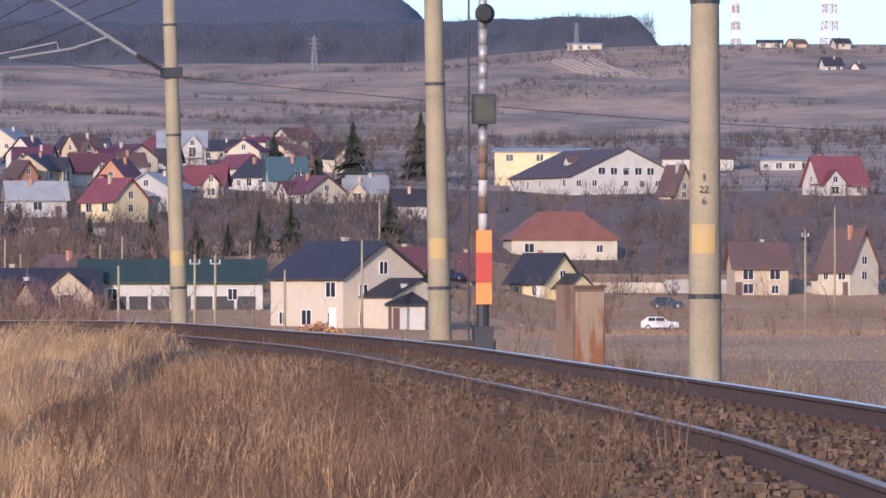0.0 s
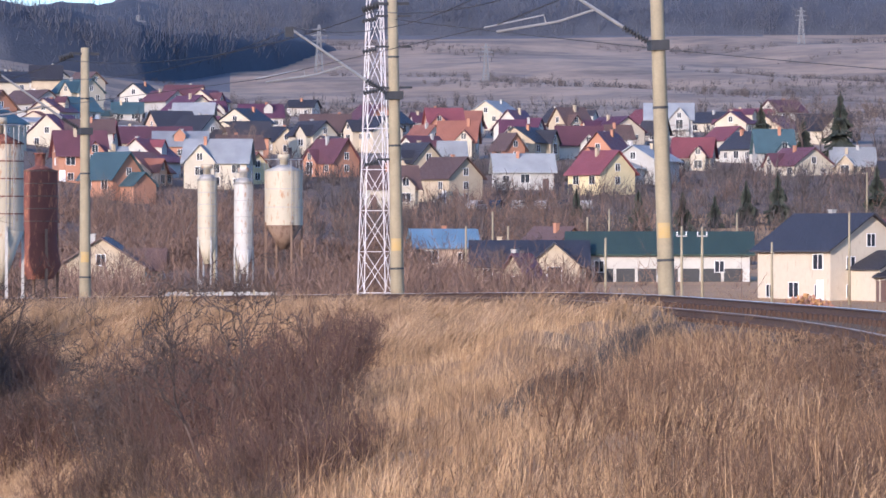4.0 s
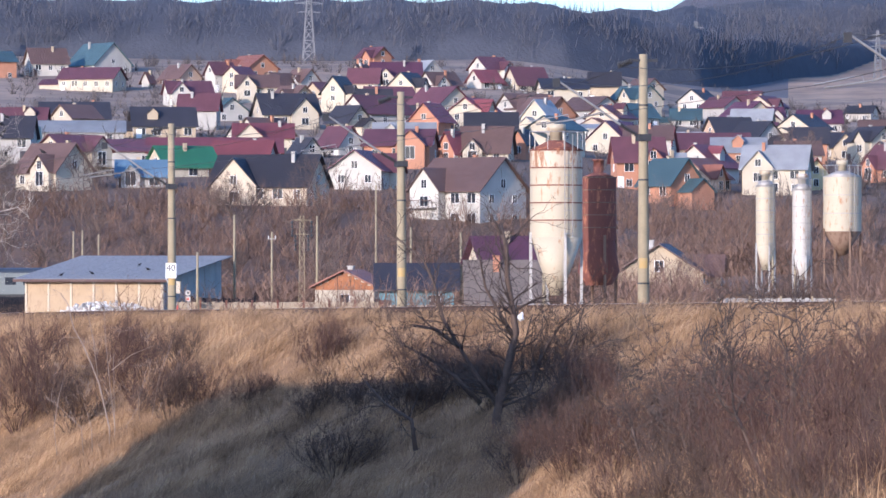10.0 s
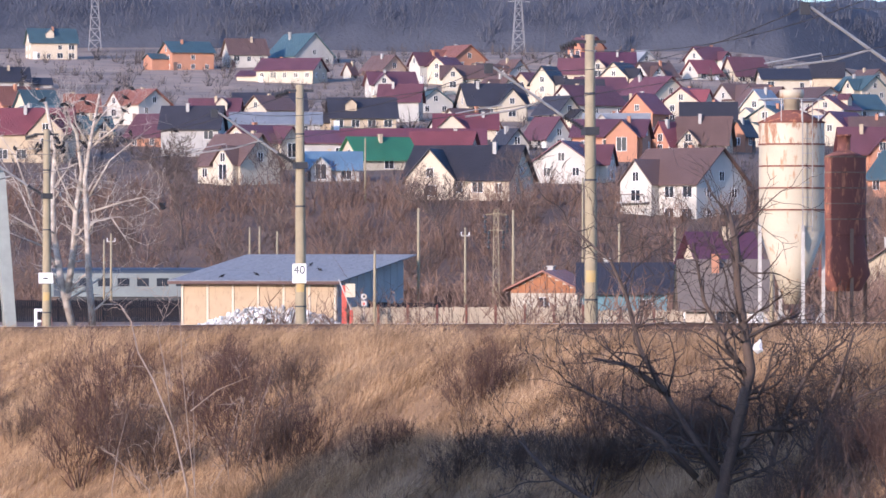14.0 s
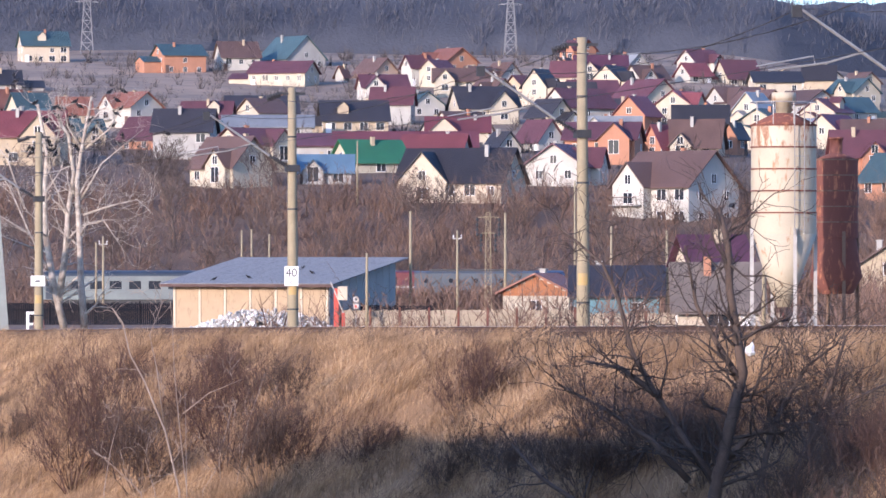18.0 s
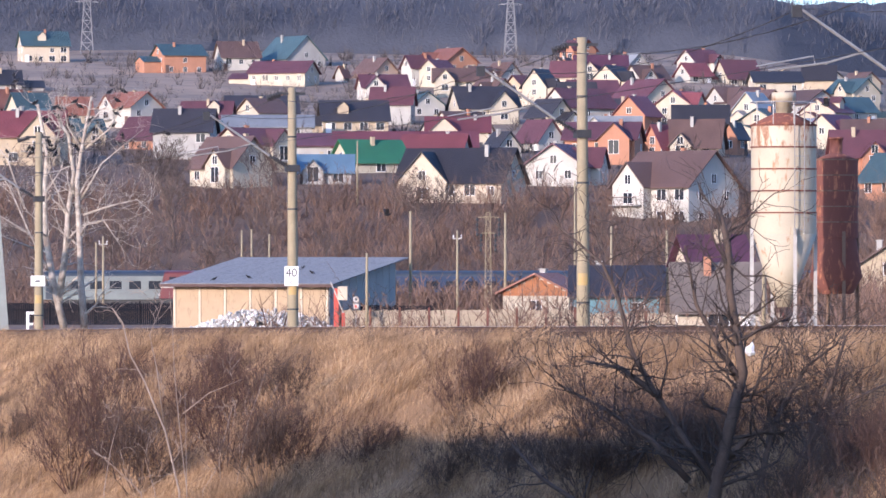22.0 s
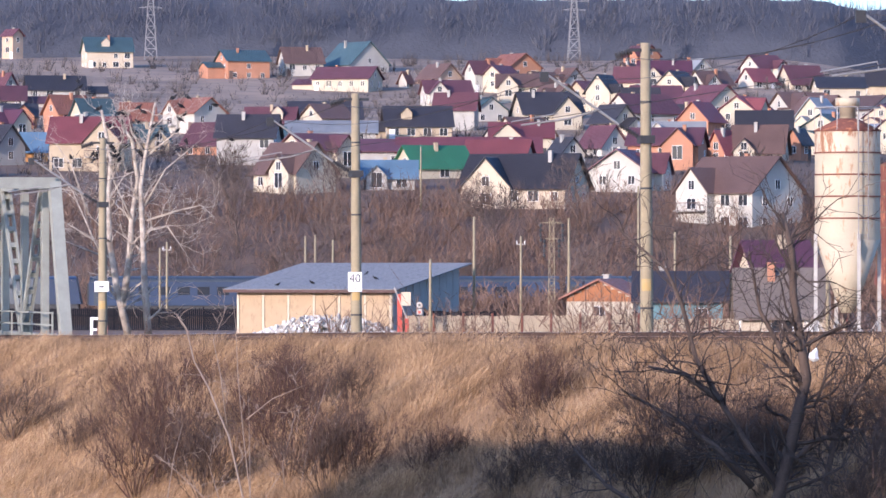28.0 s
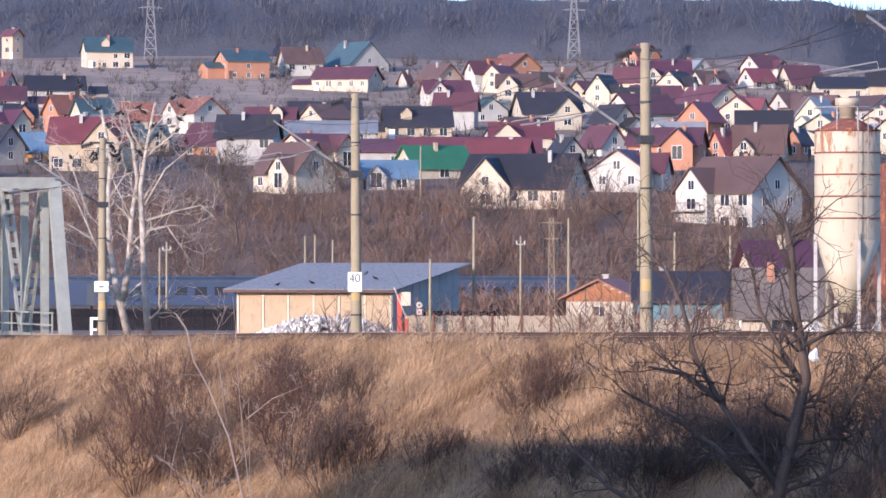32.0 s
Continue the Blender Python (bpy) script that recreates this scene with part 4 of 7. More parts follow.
def cement_silo(x, y, z, r, zc, courses, top, shell, rim, label, cone=2.6, legs=True, cap=True, ladder=True, top_mat=None, cone_mat=None, leg_mat=None):
    """zc: height of the cone's upper edge over the ground; top: of the shell."""
    ob = thing("cement_silo", pose(x, y, z), label, "silo", "silos of the works")
    hh = (top - zc) / courses
    for i in range(courses):
        part("shell_course", ring_tube(r - 0.006 * (i % 2), zc + i * hh, zc + (i + 1) * hh - 0.02), top_mat if top_mat and i == courses - 1 else shell, ob, smooth=True)
        part("flange", Shape().tube([(0, 0, zc + (i + 1) * hh - 0.04), (0, 0, zc + (i + 1) * hh + 0.02)], [r + 0.03, r + 0.03], 28), rim, ob)
    part("cone", Shape().tube([(0, 0, zc - cone), (0, 0, zc)], [0.28, r], 28), cone_mat or shell, ob, smooth=True)
    part("deck", Shape().tube([(0, 0, top - 0.03), (0, 0, top)], [r, r], 28), rim, ob)
    if cap:
        part("roof_cone", Shape().tube([(0, 0, top), (0, 0, top + 0.45), (0, 0, top + 0.5)], [r + 0.05, 0.5, 0.45], 28), rim, ob, smooth=True)
        part("filter", Shape().tube([(0, 0, top + 0.45), (0, 0, top + 1.0), (0, 0, top + 1.02), (0, 0, top + 1.35)], [0.33, 0.33, 0.5, 0.5], 16), shell, ob, smooth=True)
        rl = part("railing", Shape().tube([(r * math.cos(a), r * math.sin(a), top + 0.95) for a in np.linspace(0, 2 * math.pi, 25)], [0.025] * 25, 5), M["galv"], ob)
        for k in range(10):
            a = 2 * math.pi * k / 10
            part("railing_post", Shape().bar((r * math.cos(a), r * math.sin(a), top), (r * math.cos(a), r * math.sin(a), top + 0.95), 0.022), M["galv"], rl)
    if legs:
        for k in range(4):
            a = 0.35 + k * math.pi / 2
            c, s = math.cos(a) * r * 1.02, math.sin(a) * r * 1.02
            part("leg", Shape().box(c - 0.075, c + 0.075, s - 0.075, s + 0.075, -0.6, zc + 0.25), leg_mat or M["galv"], ob)
        for k in range(4):
            a, b = 0.35 + k * math.pi / 2, 0.35 + (k + 1) * math.pi / 2
            for p, q in ((a, b), (b, a)):
                part("brace", Shape().bar((math.cos(p) * r, math.sin(p) * r, 0.4), (math.cos(q) * r, math.sin(q) * r, zc * 0.5), 0.03), leg_mat or M["galv"], ob)
    if ladder:
        ld = part("ladder", Shape().bar((-0.22, -r - 0.2, zc), (-0.22, -r - 0.2, top + 0.8), 0.025).bar((0.22, -r - 0.2, zc), (0.22, -r - 0.2, top + 0.8), 0.025), M["galv"], ob, m=pose(0, 0, 0, 0, 0, 25))
        for k in range(int((top - zc) / 0.6)):
            part("rung", Shape().bar((-0.22, -r - 0.2, zc + 0.2 + k * 0.6), (0.22, -r - 0.2, zc + 0.2 + k * 0.6), 0.02), M["galv"], ld)
    return ob


cement_silo(-2.79, 262.3, -4.4, 1.36, 6.5, 5, 11.0, M["silo_white"], M["rust"], "cream cement silo streaked with rust beside the railway", cone=3.0, top_mat=M["silo_top"])
red_silo = cement_silo(-0.62, 268.4, -4.4, 0.94, 6.4, 5, 9.7, M["rust"], M["brown_rust"], "rust-red steel silo with a short neck", cone=0.5, cap=False, ladder=False, leg_mat=M["brown_rust"])
part("skirt", Shape().tube([(0, 0, 4.0), (0, 0, 4.7), (0, 0, 6.3)], [0.7, 1.12, 0.88], 20, cap=False), M["rust"], red_silo, "flared rusty discharge skirt", smooth=True)
neck = thing("vent_pipe", pose(-0.62, 268.4, 5.3), "short rusty vent pipe on top of a silo", "pipe")
part("pipe", Shape().tube([(0, 0, 0), (0, 0, 0.25), (0, 0, 0.26), (0, 0, 0.85), (0, 0, 0.86), (0, 0, 0.95)], [0.9, 0.3, 0.27, 0.27, 0.33, 0.33], 16), M["rust"], neck, smooth=True)
cement_silo(12.8, 420.3, -4.0, 0.80, 6.0, 5, 10.9, M["silo_white"], M["galv"], "slim pale silo stained with rust", cone=2.0)
cement_silo(15.8, 420.0, -4.0, 0.80, 5.2, 4, 10.6, M["tank_grey"], M["galv"], "slim white silo with grey flanges", cone=2.0)
# the cone's rust brown also carries the shade under the wide shell
cement_silo(19.1, 419.8, -4.0, 1.58, 7.2, 3, 11.7, M["silo_white"], M["galv"], "wide cream silo on a tall steel frame", cone=2.0, cone_mat=M["brown_rust"], leg_mat=M["brown_rust"])


# ---- lattice mast, pylons ----
def lattice(name, label, x, y, z, base, top, height, bays, mats, r, cross=(), turn=10, category="tower", single=False):
    ob = thing(name, pose(x, y, z, 0, 0, turn), label, category)
    corner = ((-1, -1), (1, -1), (1, 1), (-1, 1))
    for sx, sy in corner:
        if len(mats) == 1:
            part("leg", Shape().bar((sx * base / 2, sy * base / 2, 0), (sx * top / 2, sy * top / 2, height), r), mats[0], ob)
    bracing = Shape()
    for k in range(bays):
        z0, z1 = height * k / bays, height * (k + 1) / bays
        b0, b1 = base + (top - base) * k / bays, base + (top - base) * (k + 1) / bays
        q0, q1 = [(sx * b0 / 2, sy * b0 / 2, z0) for sx, sy in corner], [(sx * b1 / 2, sy * b1 / 2, z1) for sx, sy in corner]
        striped = Shape()
        for i in range(4):
            j = (i + 1) % 4
            for p, q in ((q0[i], q1[j]), (q0[j], q1[i]), (q1[i], q1[j])):
                if single:
                    part("brace", Shape().bar(p, q, r * 0.6), mats[0], ob)
                else:
                    (bracing if len(mats) == 1 else striped).bar(p, q, r * 0.6)
            if len(mats) > 1:
                striped.bar(q0[i], q1[i], r)
        if len(mats) > 1:
            part("mast_section", striped, mats[k % len(mats)], ob)
    if bracing.v:
        part("bracing", bracing, mats[0], ob)
    for h, half in cross:
        part("crossarm", Shape().tube([(-half, 0, h), (0, 0, h + half * 0.12), (half, 0, h)], [r * 0.6, r * 1.3, r * 0.6], 4).bar((-half, 0, h), (half, 0, h - half * 0.05), r * 0.6), mats[0], ob)
        for s in (-1, 1):
            part("insulator_string", insulator((s * half, 0, h), (s * half, 0, h - 1.6), 0.12, 4), M["steel_dark"], ob)
    return ob


lattice("lattice_mast", "white painted steel lattice mast with pinkish sections beyond the track", 20.9, 329.4, -4.3, 2.0, 0.75, 24, 9, (M["mast_paint"],), 0.042, single=True)


# ---- posts of the yards ----
def yard_post(x, y, z, h, cross):
    ob = thing("wooden_post" if h < 5 else "power_post", pose(x, y, z - 0.3), "slim pale concrete post standing in a yard", "post", "posts of the yards")
    part("shaft", Shape().tube([(0, 0, 0), (0, 0, h + 0.3)], [0.13, 0.09], 8), M["concrete"], ob, smooth=True)
    if cross:
        part("crossbar", Shape().box(-0.42, 0.42, -0.05, 0.05, h - 0.5, h - 0.4), M["galv"], ob)
        for s in (-0.36, 0.36):
            part("pin_insulator", insulator((s, 0, h - 0.4), (s, 0, h - 0.1), 0.06, 2), M["white"], ob)


# ---- plants ----
def blades_mat(name, c1, c2, c3, scale=0.35, gain=1.6):
    """Dry stalks: a colour for each blade, drifting in patches."""
    m = bpy.data.materials.new(name)
    m.use_nodes = True
    nt = m.node_tree
    g = nt.nodes.new("ShaderNodeNewGeometry")
    r = nt.nodes.new("ShaderNodeValToRGB")
    r.color_ramp.elements[0].color, r.color_ramp.elements[1].color = (*c1, 1), (*c3, 1)
    r.color_ramp.elements.new(0.5).color = (*c2, 1)
    n = nt.nodes.new("ShaderNodeTexNoise")
    n.inputs["Scale"].default_value = scale
    tc = nt.nodes.new("ShaderNodeTexCoord")
    mm = nt.nodes.new("ShaderNodeMath")
    mm.operation = "MULTIPLY_ADD"
    mm.inputs[1].default_value = 0.6
    sub = nt.nodes.new("ShaderNodeMath")
    sub.operation = "MULTIPLY_ADD"
    sub.inputs[1].default_value, sub.inputs[2].default_value = gain, 0.2 - gain / 2
    nt.links.new(tc.outputs["Object"], n.inputs["Vector"])
    nt.links.new(n.outputs["Fac"], sub.inputs[0])
    nt.links.new(g.outputs["Random Per Island"], mm.inputs[0])
    nt.links.new(sub.outputs[0], mm.inputs[2])
    nt.links.new(mm.outputs[0], r.inputs["Fac"])
    b = nt.nodes["Principled BSDF"]
    nt.links.new(r.outputs["Color"], b.inputs["Base Color"])
    b.inputs["Roughness"].default_value = 0.9
    b.inputs["Specular IOR Level"].default_value = 0.15
    return m


M["grass"] = blades_mat("dry_grass_blades", (0.135, 0.086, 0.050), (0.33, 0.212, 0.112), (0.56, 0.385, 0.215), 0.55, 2.2)
M["pale_grass"] = blades_mat("pale_dry_grass_blades", (0.125, 0.078, 0.045), (0.335, 0.210, 0.104), (0.60, 0.405, 0.215), 0.8, 2.3)
M["furrow_shade"] = blades_mat("furrow_shade_blades", (0.040, 0.036, 0.033), (0.065, 0.058, 0.052), (0.115, 0.095, 0.075))
M["scrub_red"] = blades_mat("reddish_scrub_twigs", (0.060, 0.037, 0.031), (0.105, 0.064, 0.050), (0.19, 0.12, 0.088))
M["weed"] = blades_mat("dry_weed_stalks", (0.068, 0.041, 0.027), (0.128, 0.077, 0.047), (0.29, 0.188, 0.108))
M["scrub"] = blades_mat("brown_scrub_twigs", (0.058, 0.042, 0.034), (0.10, 0.07, 0.055), (0.17, 0.12, 0.092))
M["field"] = blades_mat("short_field_grass", (0.24, 0.155, 0.080), (0.29, 0.19, 0.10), (0.34, 0.225, 0.12))
M["brush"] = blades_mat("pale_brush_twigs", (0.10, 0.066, 0.05), (0.165, 0.108, 0.08), (0.25, 0.165, 0.12))
# blue-grey instead of brown bark: the tint of distant haze is in the twigs
M["woods"] = blades_mat("hazed_woodland_twigs", (0.066, 0.070, 0.088), (0.080, 0.083, 0.100), (0.108, 0.107, 0.120))
M["hill_scrub"] = blades_mat("dark_hill_scrub_twigs", (0.055, 0.048, 0.048), (0.085, 0.072, 0.068), (0.13, 0.108, 0.095))


def tri_mesh(name, verts, material):
    """A mesh of loose triangles from an (n, 3, 3) array."""
    n = len(verts)
    me = bpy.data.meshes.new(name)
    me.vertices.add(n * 3)
    me.vertices.foreach_set("co", verts.astype(np.float32).ravel())
    me.loops.add(n * 3)
    me.loops.foreach_set("vertex_index", np.arange(n * 3, dtype=np.int32))
    me.polygons.add(n)
    me.polygons.foreach_set("loop_start", np.arange(n, dtype=np.int32) * 3)
    me.materials.append(material)
    me.update(calc_edges=True)
    return me


def blades(rng, root, height, width, lean, bend):
    """Bent blades of three triangles at (n, 3) roots."""
    n = len(root)
    a = rng.uniform(0, 2 * np.pi, n)
    d = np.stack([np.cos(a), np.sin(a), np.zeros(n)], 1)
    f = rng.uniform(0, 2 * np.pi, n)
    s = np.stack([np.cos(f), np.sin(f), np.zeros(n)], 1) * (width / 2)[:, None]
    up = np.array([0, 0, 1.0])
    mid = root + d * (lean * height * 0.5)[:, None] + up * (height * 0.55)[:, None]
    tip = root + d * ((lean + bend) * height)[:, None] + up * (height * (1 - 0.3 * bend))[:, None]
    m0, m1 = mid - s * 0.7, mid + s * 0.7
    return np.concatenate([np.stack([root - s, root + s, m1], 1), np.stack([root - s, m1, m0], 1), np.stack([m0, m1, tip], 1)])


def stuff(name, tris, material, label, category):
    return tagged(new(name, tri_mesh(name, tris, material)), label, category, kind="stuff")


def line_frame(n, rng, y0, y1, s0, s1):
    """Random places beside the track: between two stretches of y, s metres inward."""
    idx = np.where((CURVE[:, 1] > y0) & (CURVE[:, 1] < y1))[0]
    j = rng.choice(idx, n)
    s = rng.uniform(s0, s1, n)
    p = CURVE[j] + INWARD[j] * s[:, None] + TAN[j] * rng.uniform(-0.6, 0.6, n)[:, None]
    p[:, 2] = land(p[:, 0], p[:, 1]) - 0.02
    return p, s


def patchy(p, k, seed):
    """Smooth clumping value from 0 to 1."""
    x, y = p[:, 0] * k + seed, p[:, 1] * k * 0.7 - seed
    return 0.5 + 0.25 * np.sin(x + 1.7 * np.sin(y)) + 0.25 * np.sin(1.9 * y + np.sin(1.3 * x))


def tufts(rng, p, per, radius, height, width, wind, full=True):
    """Clumps of blades that lean outwards and with the wind: per blades round each of the (n, 3) places."""
    n = len(p) * per
    c = np.repeat(p, per, 0)
    off = rng.normal(0, 1, (n, 2)) * np.repeat(radius, per)[:, None]
    root = c.copy()
    root[:, :2] += off
    root[:, 2] = land(root[:, 0], root[:, 1]) - 0.03
    h = np.repeat(height, per) * rng.uniform(0.45, 1.1, n)
    w = 1.6 * patchy(c, 0.5, 9.0) + rng.normal(0, 0.5, n)
    d = np.stack([off[:, 0] / radius.mean() * 0.22 + wind * np.cos(w) + rng.normal(0, 0.16, n), off[:, 1] / radius.mean() * 0.22 + wind * np.sin(w) + rng.normal(0, 0.16, n), np.zeros(n)], 1)
    f = rng.uniform(0, 2 * np.pi, n)
    s = np.stack([np.cos(f), np.sin(f), np.zeros(n)], 1) * (np.repeat(width, per) * rng.uniform(0.6, 1.2, n) / 2)[:, None]
    up = np.array([0, 0, 1.0])
    mid = root + d * (h * 0.38)[:, None] + up * (h * 0.58)[:, None]
    tip = root + d * (h * 1.15)[:, None] + up * (h * 0.93)[:, None]
    if not full:
        return np.concatenate([np.stack([root - s, root + s, mid + s * 0.5], 1), np.stack([mid - s * 0.7, mid + s * 0.7, tip], 1)])
    m0, m1 = mid - s * 0.7, mid + s * 0.7
    return np.concatenate([np.stack([root - s, root + s, m1], 1), np.stack([root - s, m1, m0], 1), np.stack([m0, m1, tip], 1)])


def build_grass():
    rng = np.random.default_rng(3)
    # long grass on the near bank, in leaning clumps
    p, s = line_frame(19000, rng, 22, 96, 2.4, 16)
    v = 0.5 * patchy(p, 1.1, 2.0) + 0.5 * patchy(p, 0.37, 4.0)
    keep = rng.uniform(0, 1, len(p)) < np.clip((s - 2.0) / 4.5, 0.04, 1) * (0.3 + 0.75 * v)
    p, v = p[keep], v[keep]
    k = rng.uniform(0, 1, len(p))
    stuff("dry_grass", tufts(rng, p, 15, 0.05 + 0.11 * k, (0.20 + 0.34 * k) * (0.45 + 0.95 * v), np.full(len(p), 0.0078), 0.5), M["pale_grass"],
          "long straw-coloured dry grass in clumps on the near railway bank", "grass")
    # single pale stalks standing over the clumps
    p, s = line_frame(5200, rng, 24, 92, 3.0, 14)
    stuff("pale_stalks", blades(rng, p, rng.uniform(0.45, 0.95, len(p)), rng.uniform(0.004, 0.008, len(p)), rng.uniform(0.0, 0.35, len(p)), rng.uniform(0.0, 0.5, len(p))), M["pale_grass"], "thin pale grass stalks standing above the clumps", "grass")
    # dark matted tufts in a furrow of the bank, its shade put into their colour
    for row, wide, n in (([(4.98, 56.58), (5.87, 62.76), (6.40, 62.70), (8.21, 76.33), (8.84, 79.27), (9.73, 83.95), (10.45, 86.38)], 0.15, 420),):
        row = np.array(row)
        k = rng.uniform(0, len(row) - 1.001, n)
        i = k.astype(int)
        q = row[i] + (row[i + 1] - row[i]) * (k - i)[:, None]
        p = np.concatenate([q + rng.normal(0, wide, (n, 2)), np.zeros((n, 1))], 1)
        stuff("dark_sedge", tufts(rng, p, 14, rng.uniform(0.05, 0.12, n), rng.uniform(0.34, 0.56, n), np.full(n, 0.011), 0.5), M["furrow_shade"],
              "dark grey-brown matted tufts coloured for the shade in a furrow of the bank", "grass")
    # dark weed stalks along the ballast and shoulder
    p, s = line_frame(2600, rng, 24, 70, 1.2, 8)
    stuff("dead_stalks", blades(rng, p, rng.uniform(0.25, 0.85, len(p)), rng.uniform(0.005, 0.011, len(p)), rng.uniform(0.0, 0.5, len(p)), rng.uniform(0.0, 0.5, len(p))), M["weed"], "tall single dead stalks beside the rails", "weeds")
    p, s = line_frame(20000, rng, 22, 80, 1.25, 4.8)
    h = rng.uniform(0.12, 0.55, len(p)) * (0.3 + 0.7 * patchy(p, 0.8, 5.0))
    stuff("dry_weeds", blades(rng, p, h, rng.uniform(0.005, 0.010, len(p)), rng.uniform(0.0, 0.45, len(p)), rng.uniform(0.0, 0.4, len(p))), M["weed"],
          "thin brown weed stalks between the grass and the ballast", "weeds")
    p, s = line_frame(26000, rng, 24, 50, 1.2, 4.6)
    h = rng.uniform(0.06, 0.38, len(p)) * (0.4 + 0.6 * patchy(p, 1.3, 3.0))
    stuff("shoulder_weeds", blades(rng, p, h, rng.uniform(0.004, 0.008, len(p)), rng.uniform(0.0, 0.6, len(p)), rng.uniform(0.0, 0.5, len(p))), M["weed"],
          "short dark weeds growing through the ballast shoulder", "weeds")
    p, s = line_frame(16000, rng, 62, 300, 1.05, 2.9)
    stuff("trackside_grass", blades(rng, p, rng.uniform(0.12, 0.45, len(p)), rng.uniform(0.010, 0.026, len(p)), rng.uniform(0.0, 0.5, len(p)), rng.uniform(0.0, 0.5, len(p))), M["field"],
          "brown grass growing up to the rails", "grass")
    # far bank below the line
    p, s = line_frame(38000, rng, 90, 268, 1.9, 15)
    v = 0.6 * patchy(p, 0.45, 1.0) + 0.4 * patchy(p, 1.5, 3.0)
    keep = rng.uniform(0, 1, len(p)) < 0.5 + 0.5 * v
    p, v = p[keep], v[keep]
    k = rng.uniform(0, 1, len(p))
    stuff("bank_grass", tufts(rng, p, 13, 0.10 + 0.16 * k, (0.34 + 0.46 * k) * (0.4 + 1.0 * v), np.full(len(p), 0.023), 0.55, False), M["grass"],
          "tall tawny dry grass covering the steep railway bank", "grass")
    p, s = line_frame(4500, rng, 90, 290, 15, 31)
    k = rng.uniform(0, 1, len(p))
    stuff("hollow_grass", tufts(rng, p, 13, 0.12 + 0.2 * k, 0.4 + 0.5 * k, np.full(len(p), 0.03), 0.45, False), M["grass"],
          "tawny dry grass in the hollow below the bank", "grass")
    # field and verge beyond the track
    p, s = line_frame(4500, rng, 26, 170, -12, -3.2)
    v = patchy(p, 0.5, 6.0)
    k = rng.uniform(0, 1, len(p))
    stuff("verge_grass", tufts(rng, p, 12, 0.08 + 0.14 * k, (0.2 + 0.45 * k) * (0.4 + 0.8 * v), np.full(len(p), 0.014), 0.3, False), M["grass"],
          "tawny dry grass on the far verge of the track", "grass")
    n = 110000
    a, r = np.radians(rng.uniform(3.5, 16, n)), np.sqrt(rng.uniform(240 ** 2, 780 ** 2, n))
    p = np.stack([r * np.sin(a), r * np.cos(a), np.zeros(n)], 1)
    p = p[rng.uniform(0, 1, n) < 0.25 + patchy(p, 0.05, 2.0)]
    p[:, 2] = land(p[:, 0], p[:, 1]) - 0.03
    stuff("field_grass", blades(rng, p, rng.uniform(0.12, 0.4, len(p)), rng.uniform(0.05, 0.12, len(p)), rng.uniform(0.0, 0.5, len(p)), rng.uniform(0.0, 0.4, len(p)))[:len(p)], M["field"],
          "short dry grass over the level field", "grass")
    # outer side of the track
    p, s = line_frame(26000, rng, 25, 240, -9, -2.4)
    h = rng.uniform(0.15, 0.6, len(p)) * (0.3 + 0.9 * patchy(p, 0.9, 4.0))
    stuff("verge_weeds", blades(rng, p, h, rng.uniform(0.010, 0.022, len(p)), rng.uniform(0.0, 0.4, len(p)), rng.uniform(0.0, 0.4, len(p))), M["weed"],
          "brown weeds along the far verge of the track", "weeds")


build_grass()


def shrub_tris(rng, n, spread, height, width, forks=6):
    """A bare shrub as bent twigs that fork, rooted at the origin."""
    a = rng.uniform(0, 2 * np.pi, n)
    lean = rng.uniform(0.05, 1.0, n) ** 0.8 * spread
    h = height * rng.uniform(0.45, 1.0, n) * (1 - 0.25 * (lean / max(spread, 1e-3)) ** 2)
    root = np.stack([np.cos(a), np.sin(a), np.zeros(n)], 1) * (rng.uniform(0, 0.25, n) * spread)[:, None]
    d = np.stack([np.cos(a), np.sin(a), np.zeros(n)], 1)
    mid = root + d * (lean * 0.45)[:, None] + np.array([0, 0, 1.0]) * (h * 0.55)[:, None]
    tip = root + d * lean[:, None] + np.array([0, 0, 1.0]) * h[:, None]
    out = []
    f = rng.uniform(0, 2 * np.pi, n)
    s = np.stack([np.cos(f), np.sin(f), np.zeros(n)], 1) * width
    out += [np.stack([root - s, root + s, mid], 1), np.stack([mid - s * 0.6, mid + s * 0.6, tip], 1)]
    for k in range(forks):
        t = rng.uniform(0.15, 1.0, n)[:, None]
        b = np.where(t < 0.5, root + (mid - root) * t * 2, mid + (tip - mid) * (t * 2 - 1))
        a2 = rng.uniform(0, 2 * np.pi, n)
        L = rng.uniform(0.12, 0.34, n) * height
        e = b + np.stack([np.cos(a2) * 0.8, np.sin(a2) * 0.8, rng.uniform(0.1, 1.0, n)], 1) * L[:, None]
        out.append(np.stack([b - s * 0.5, b + s * 0.5, e], 1))
    return np.concatenate(out)


def place_many(template, rows):
    """Copies of loose triangles at rows of (x, y, z, scale, turn), as one array."""
    out = []
    for x, y, z, k, a in rows:
        c, s = math.cos(a) * k, math.sin(a) * k
        q = template.copy()
        q[:, :, 0], q[:, :, 1] = template[:, :, 0] * c - template[:, :, 1] * s + x, template[:, :, 0] * s + template[:, :, 1] * c + y
        q[:, :, 2] = template[:, :, 2] * k + z
        out.append(q)
    return np.concatenate(out)


